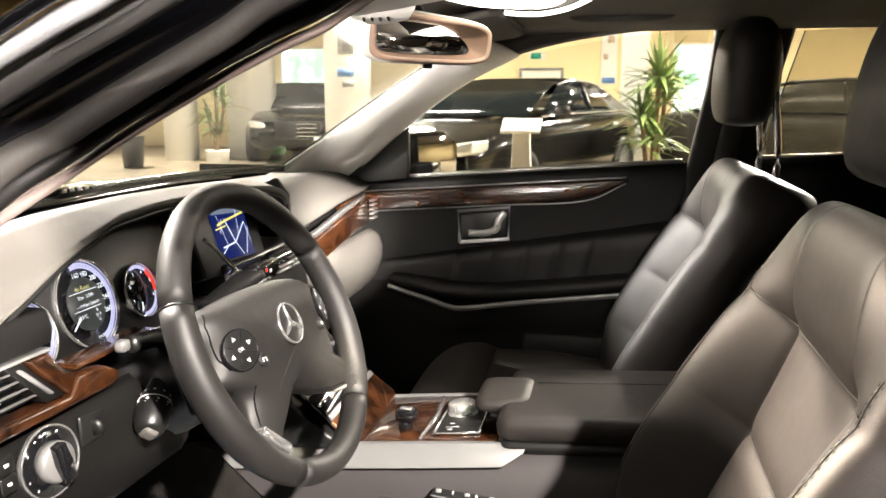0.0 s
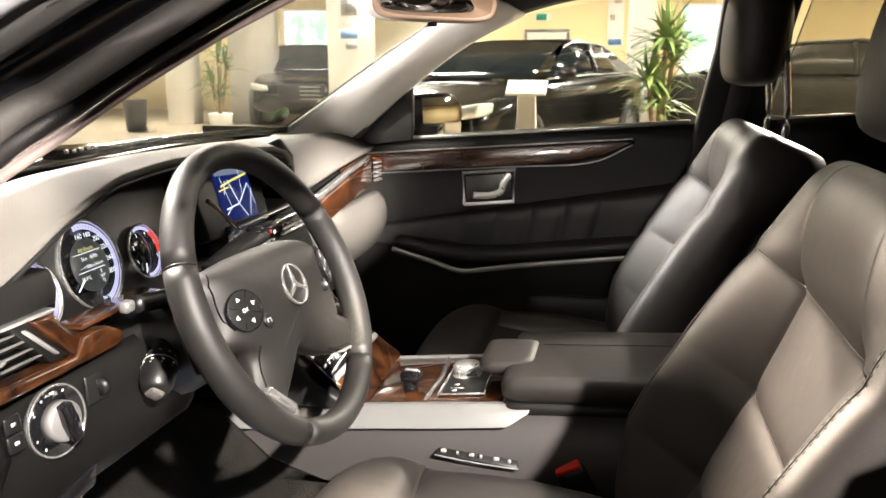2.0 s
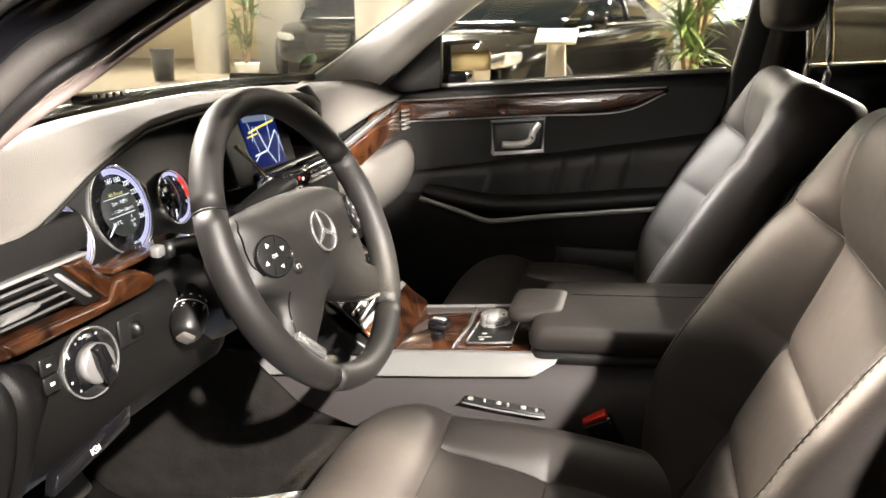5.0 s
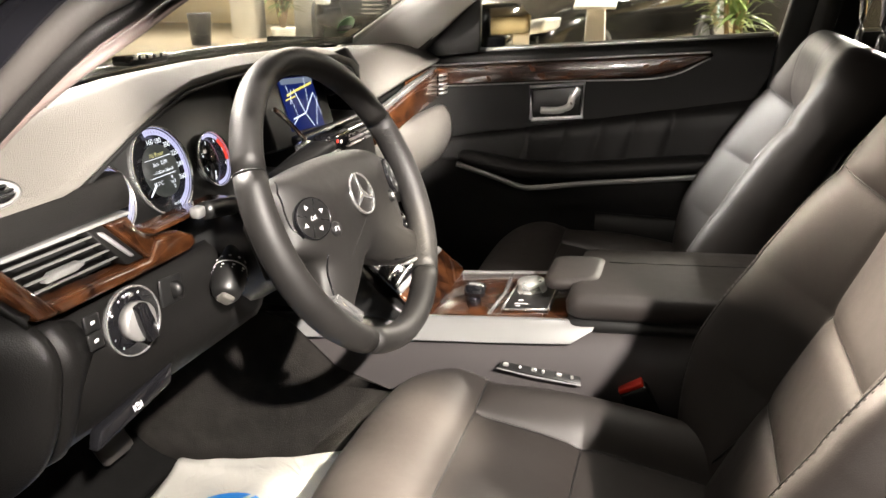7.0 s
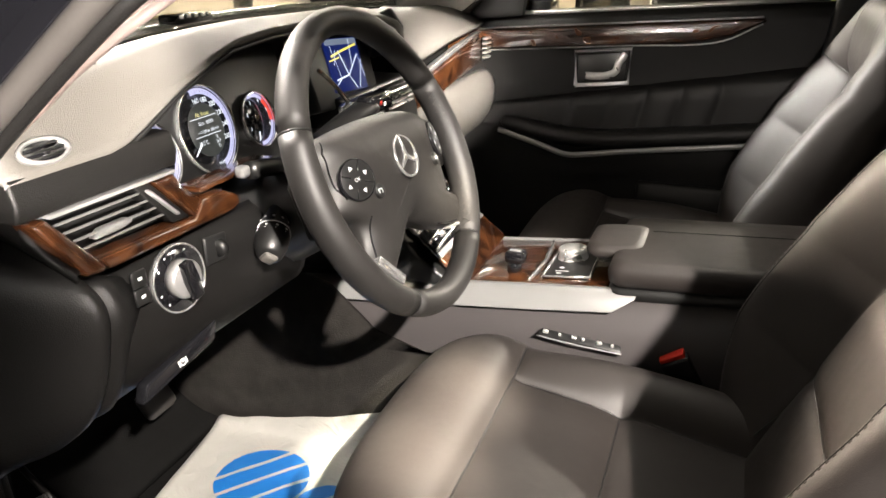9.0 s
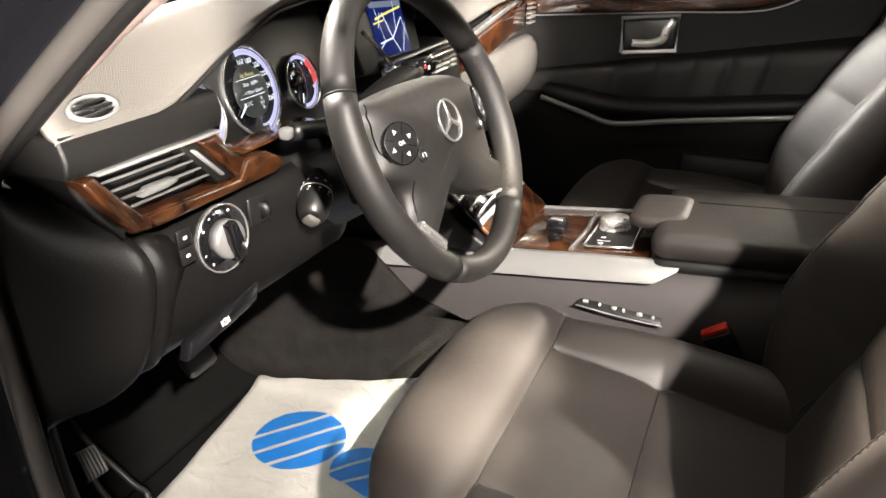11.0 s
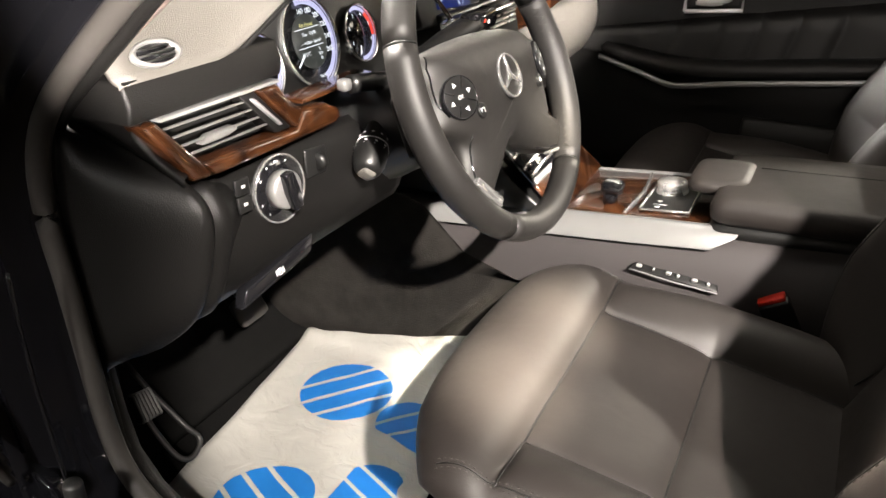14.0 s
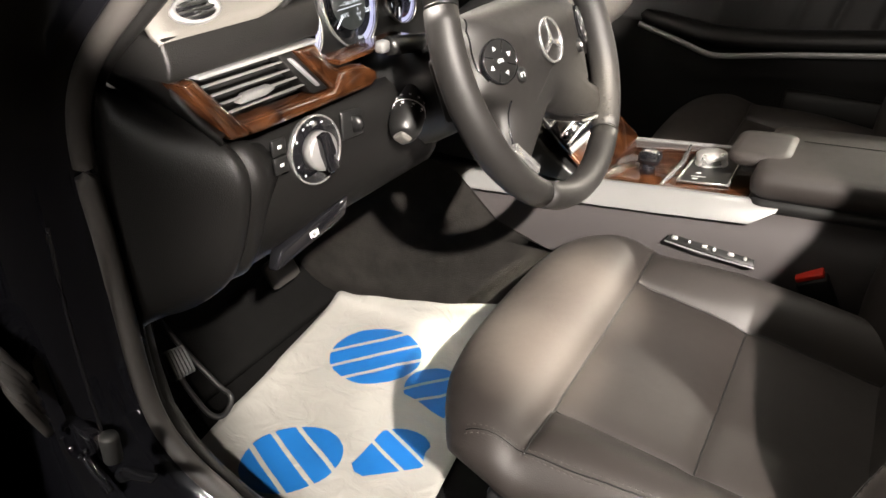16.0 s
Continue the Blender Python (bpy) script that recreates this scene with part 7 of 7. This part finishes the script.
def yucca(at, h, n, spread, label, seed):
    rnd = random.Random(seed)
    t = thing("yucca_plant", label, "plant", at)
    x, y, z = at
    lathe("pot", [(0.16, 0.0), (0.20, 0.28), (0.21, 0.30), (0.18, 0.30), (0.17, 0.27), (0.001, 0.27)], Matrix.Translation(at), PILLAR, t, "pale pot", n=24)
    heads = [(0.02, 0, h * 0.50), (0.13, 0.05, h * 0.84), (-0.10, -0.04, h * 0.66), (0.05, -0.06, h * 0.95)]
    for hx, hy, hz in heads:
        tube("trunk", [(x, y, z + 0.25), (x + hx * 0.6, y + hy * 0.6, z + hz * 0.6), (x + hx, y + hy, z + hz)], 0.025, BARK, t, "brown trunk", n=8)
    verts, faces = [], []
    for i in range(n):
        hx, hy, hz = heads[i % 4]
        a, e = rnd.uniform(0, 2 * math.pi), rnd.uniform(-0.15, 1.5)
        ln = spread * rnd.uniform(0.7, 1.15)
        d = Vector((math.cos(a) * math.cos(e), math.sin(a) * math.cos(e), math.sin(e)))
        side = d.cross(Vector((0, 0, 1))).normalized()
        base = Vector((x + hx, y + hy, z + hz + rnd.uniform(-0.12, 0.08)))
        k = len(verts)
        for s, w in ((0.0, 0.012), (0.35, 0.024), (0.7, 0.018), (1.0, 0.002)):
            c = base + d * ln * s + Vector((0, 0, -0.35 * ln * s * s * max(0.2, math.cos(e))))
            verts += [c - side * w, c + Vector((0, 0, -0.006)), c + side * w]
        for r in range(3):
            for q in range(2):
                faces.append((k + r * 3 + q, k + r * 3 + q + 1, k + r * 3 + 3 + q + 1, k + r * 3 + 3 + q))
    tagged(poly("leaves", verts, faces, LEAF, t, "long narrow green leaves"), kind="stuff")
    return t


yucca((0.74, 7.4, 0.0), 1.42, 250, 0.46, "tall green yucca plant in a pot", 3)
yucca((-6.15, 11.2, 0.0), 1.28, 110, 0.42, "small green yucca plant on a thin trunk", 8)
sd = thing("sign_stand", "white sloping price display stand", "stand", (-0.33, 4.9, 0))
loft("post", [[(-0.33 - w, 4.9, z), (-0.33 + w, 4.9, z), (-0.33 + w, 4.95, z), (-0.33 - w, 4.95, z)] for w, z in ((0.10, 0.0), (0.08, 0.5), (0.065, 0.90))], PILLAR, sd, "white post", bevel=0.006)
box("board", (-0.33, 4.9, 0.93), (0.30, 0.22, 0.02), PILLAR, sd, "white board", 0.004, pose(0, 0, 0, 25, 0, 0))
bn = thing("waste_bin", "dark grey waste bin", "bin", (-7.6, 11.0, 0))
lathe("body", [(0.16, 0.0), (0.2, 0.5), (0.21, 0.52), (0.18, 0.5), (0.15, 0.03), (0.001, 0.03)], Matrix.Translation((-7.6, 11.0, 0)), PLASTIC, bn, n=24)

# pictures, exit sign and door on the far wall
def picture(at, w, h, patches, label, y_off=0.0):
    t = tagged(box("poster", at, (w, 0.02, h), PILLAR, None, "", 0.002), label, "poster")
    for i, (px, pz, pw, ph, mt) in enumerate(patches):
        box("printed_patch", (at[0] + px * w, at[1] - 0.013, at[2] + pz * h), (pw * w, 0.004, ph * h), mt, t, bevel=0.0)
    return t


TONE_1 = material("print_grey", (0.22, 0.22, 0.22), 0.6, vary=0.4, scale=9)
TONE_2 = material("print_blue", (0.10, 0.20, 0.42), 0.6, vary=0.3, scale=9)
TONE_3 = material("print_tan", (0.50, 0.38, 0.28), 0.6, vary=0.4, scale=14)
TONE_4 = material("sign_green", (0.02, 0.30, 0.20), 0.5, vary=0.1)
picture((-4.12, 11.98, 2.05), 0.34, 0.42, ((0.0, 0.0, 0.8, 0.8, TONE_1), (0.15, 0.05, 0.35, 0.5, PILLAR)), "small framed grey picture on a pillar")
picture((-4.12, 11.98, 1.48), 0.34, 0.40, ((0.0, 0.25, 0.9, 0.35, TONE_2), (0.1, -0.2, 0.6, 0.3, TONE_1)), "small blue and white notice on a pillar")
picture((-8.412, 16.98, 1.94), 0.60, 1.0, ((0.0, 0.2, 0.8, 0.35, TONE_3), (-0.1, -0.25, 0.6, 0.3, TONE_1), (0.2, -0.1, 0.3, 0.3, TONE_3)), "pale wall map with brown patches")
picture((0.179, 16.98, 2.052), 0.34, 1.2, ((0.1, 0.3, 0.4, 0.12, TONE_3), (-0.2, 0.0, 0.3, 0.1, TONE_3), (0.0, -0.42, 0.8, 0.10, TONE_2)), "narrow white notice board with coloured papers")
picture((-1.371, 16.98, 2.086), 0.36, 0.16, ((-0.1, 0.0, 0.6, 0.8, TONE_4),), "green emergency exit sign")
dw = thing("door_1", "white framed showroom door", "door", (-1.1, 17.0, 0), kind="structure")
box("leaf", (-1.28, 16.97, 0.88), (0.86, 0.04, 1.76), PILLAR, dw, bevel=0.004)
for x in (-1.74, -0.82):
    box("jamb", (x, 16.96, 0.87), (0.06, 0.06, 1.77), TONE_1, dw, bevel=0.004)
box("head", (-1.28, 16.96, 1.80), (0.98, 0.06, 0.05), TONE_1, dw, bevel=0.004)
# sticker on the windscreen corner
st_ = tagged(prism("screen_sticker", circle(0.023, 24), 0, 0.001, material("sticker_green", (0.30, 0.46, 0.27), 0.5, vary=0.1), None, "", axes((-0.375, 0.445, 1.000), (0.35, 0.9, 0.0), (0.45, -0.25, 0.62)), 0.0), "round green windscreen sticker with a pale panel", "sticker")
prism("panel", [(-0.02, -0.016), (0.02, -0.016), (0.02, 0.0), (-0.02, 0.0)], 0.001, 0.0016, PAPER, st_, "", axes((-0.375, 0.445, 1.000), (0.35, 0.9, 0.0), (0.45, -0.25, 0.62)), 0.0)
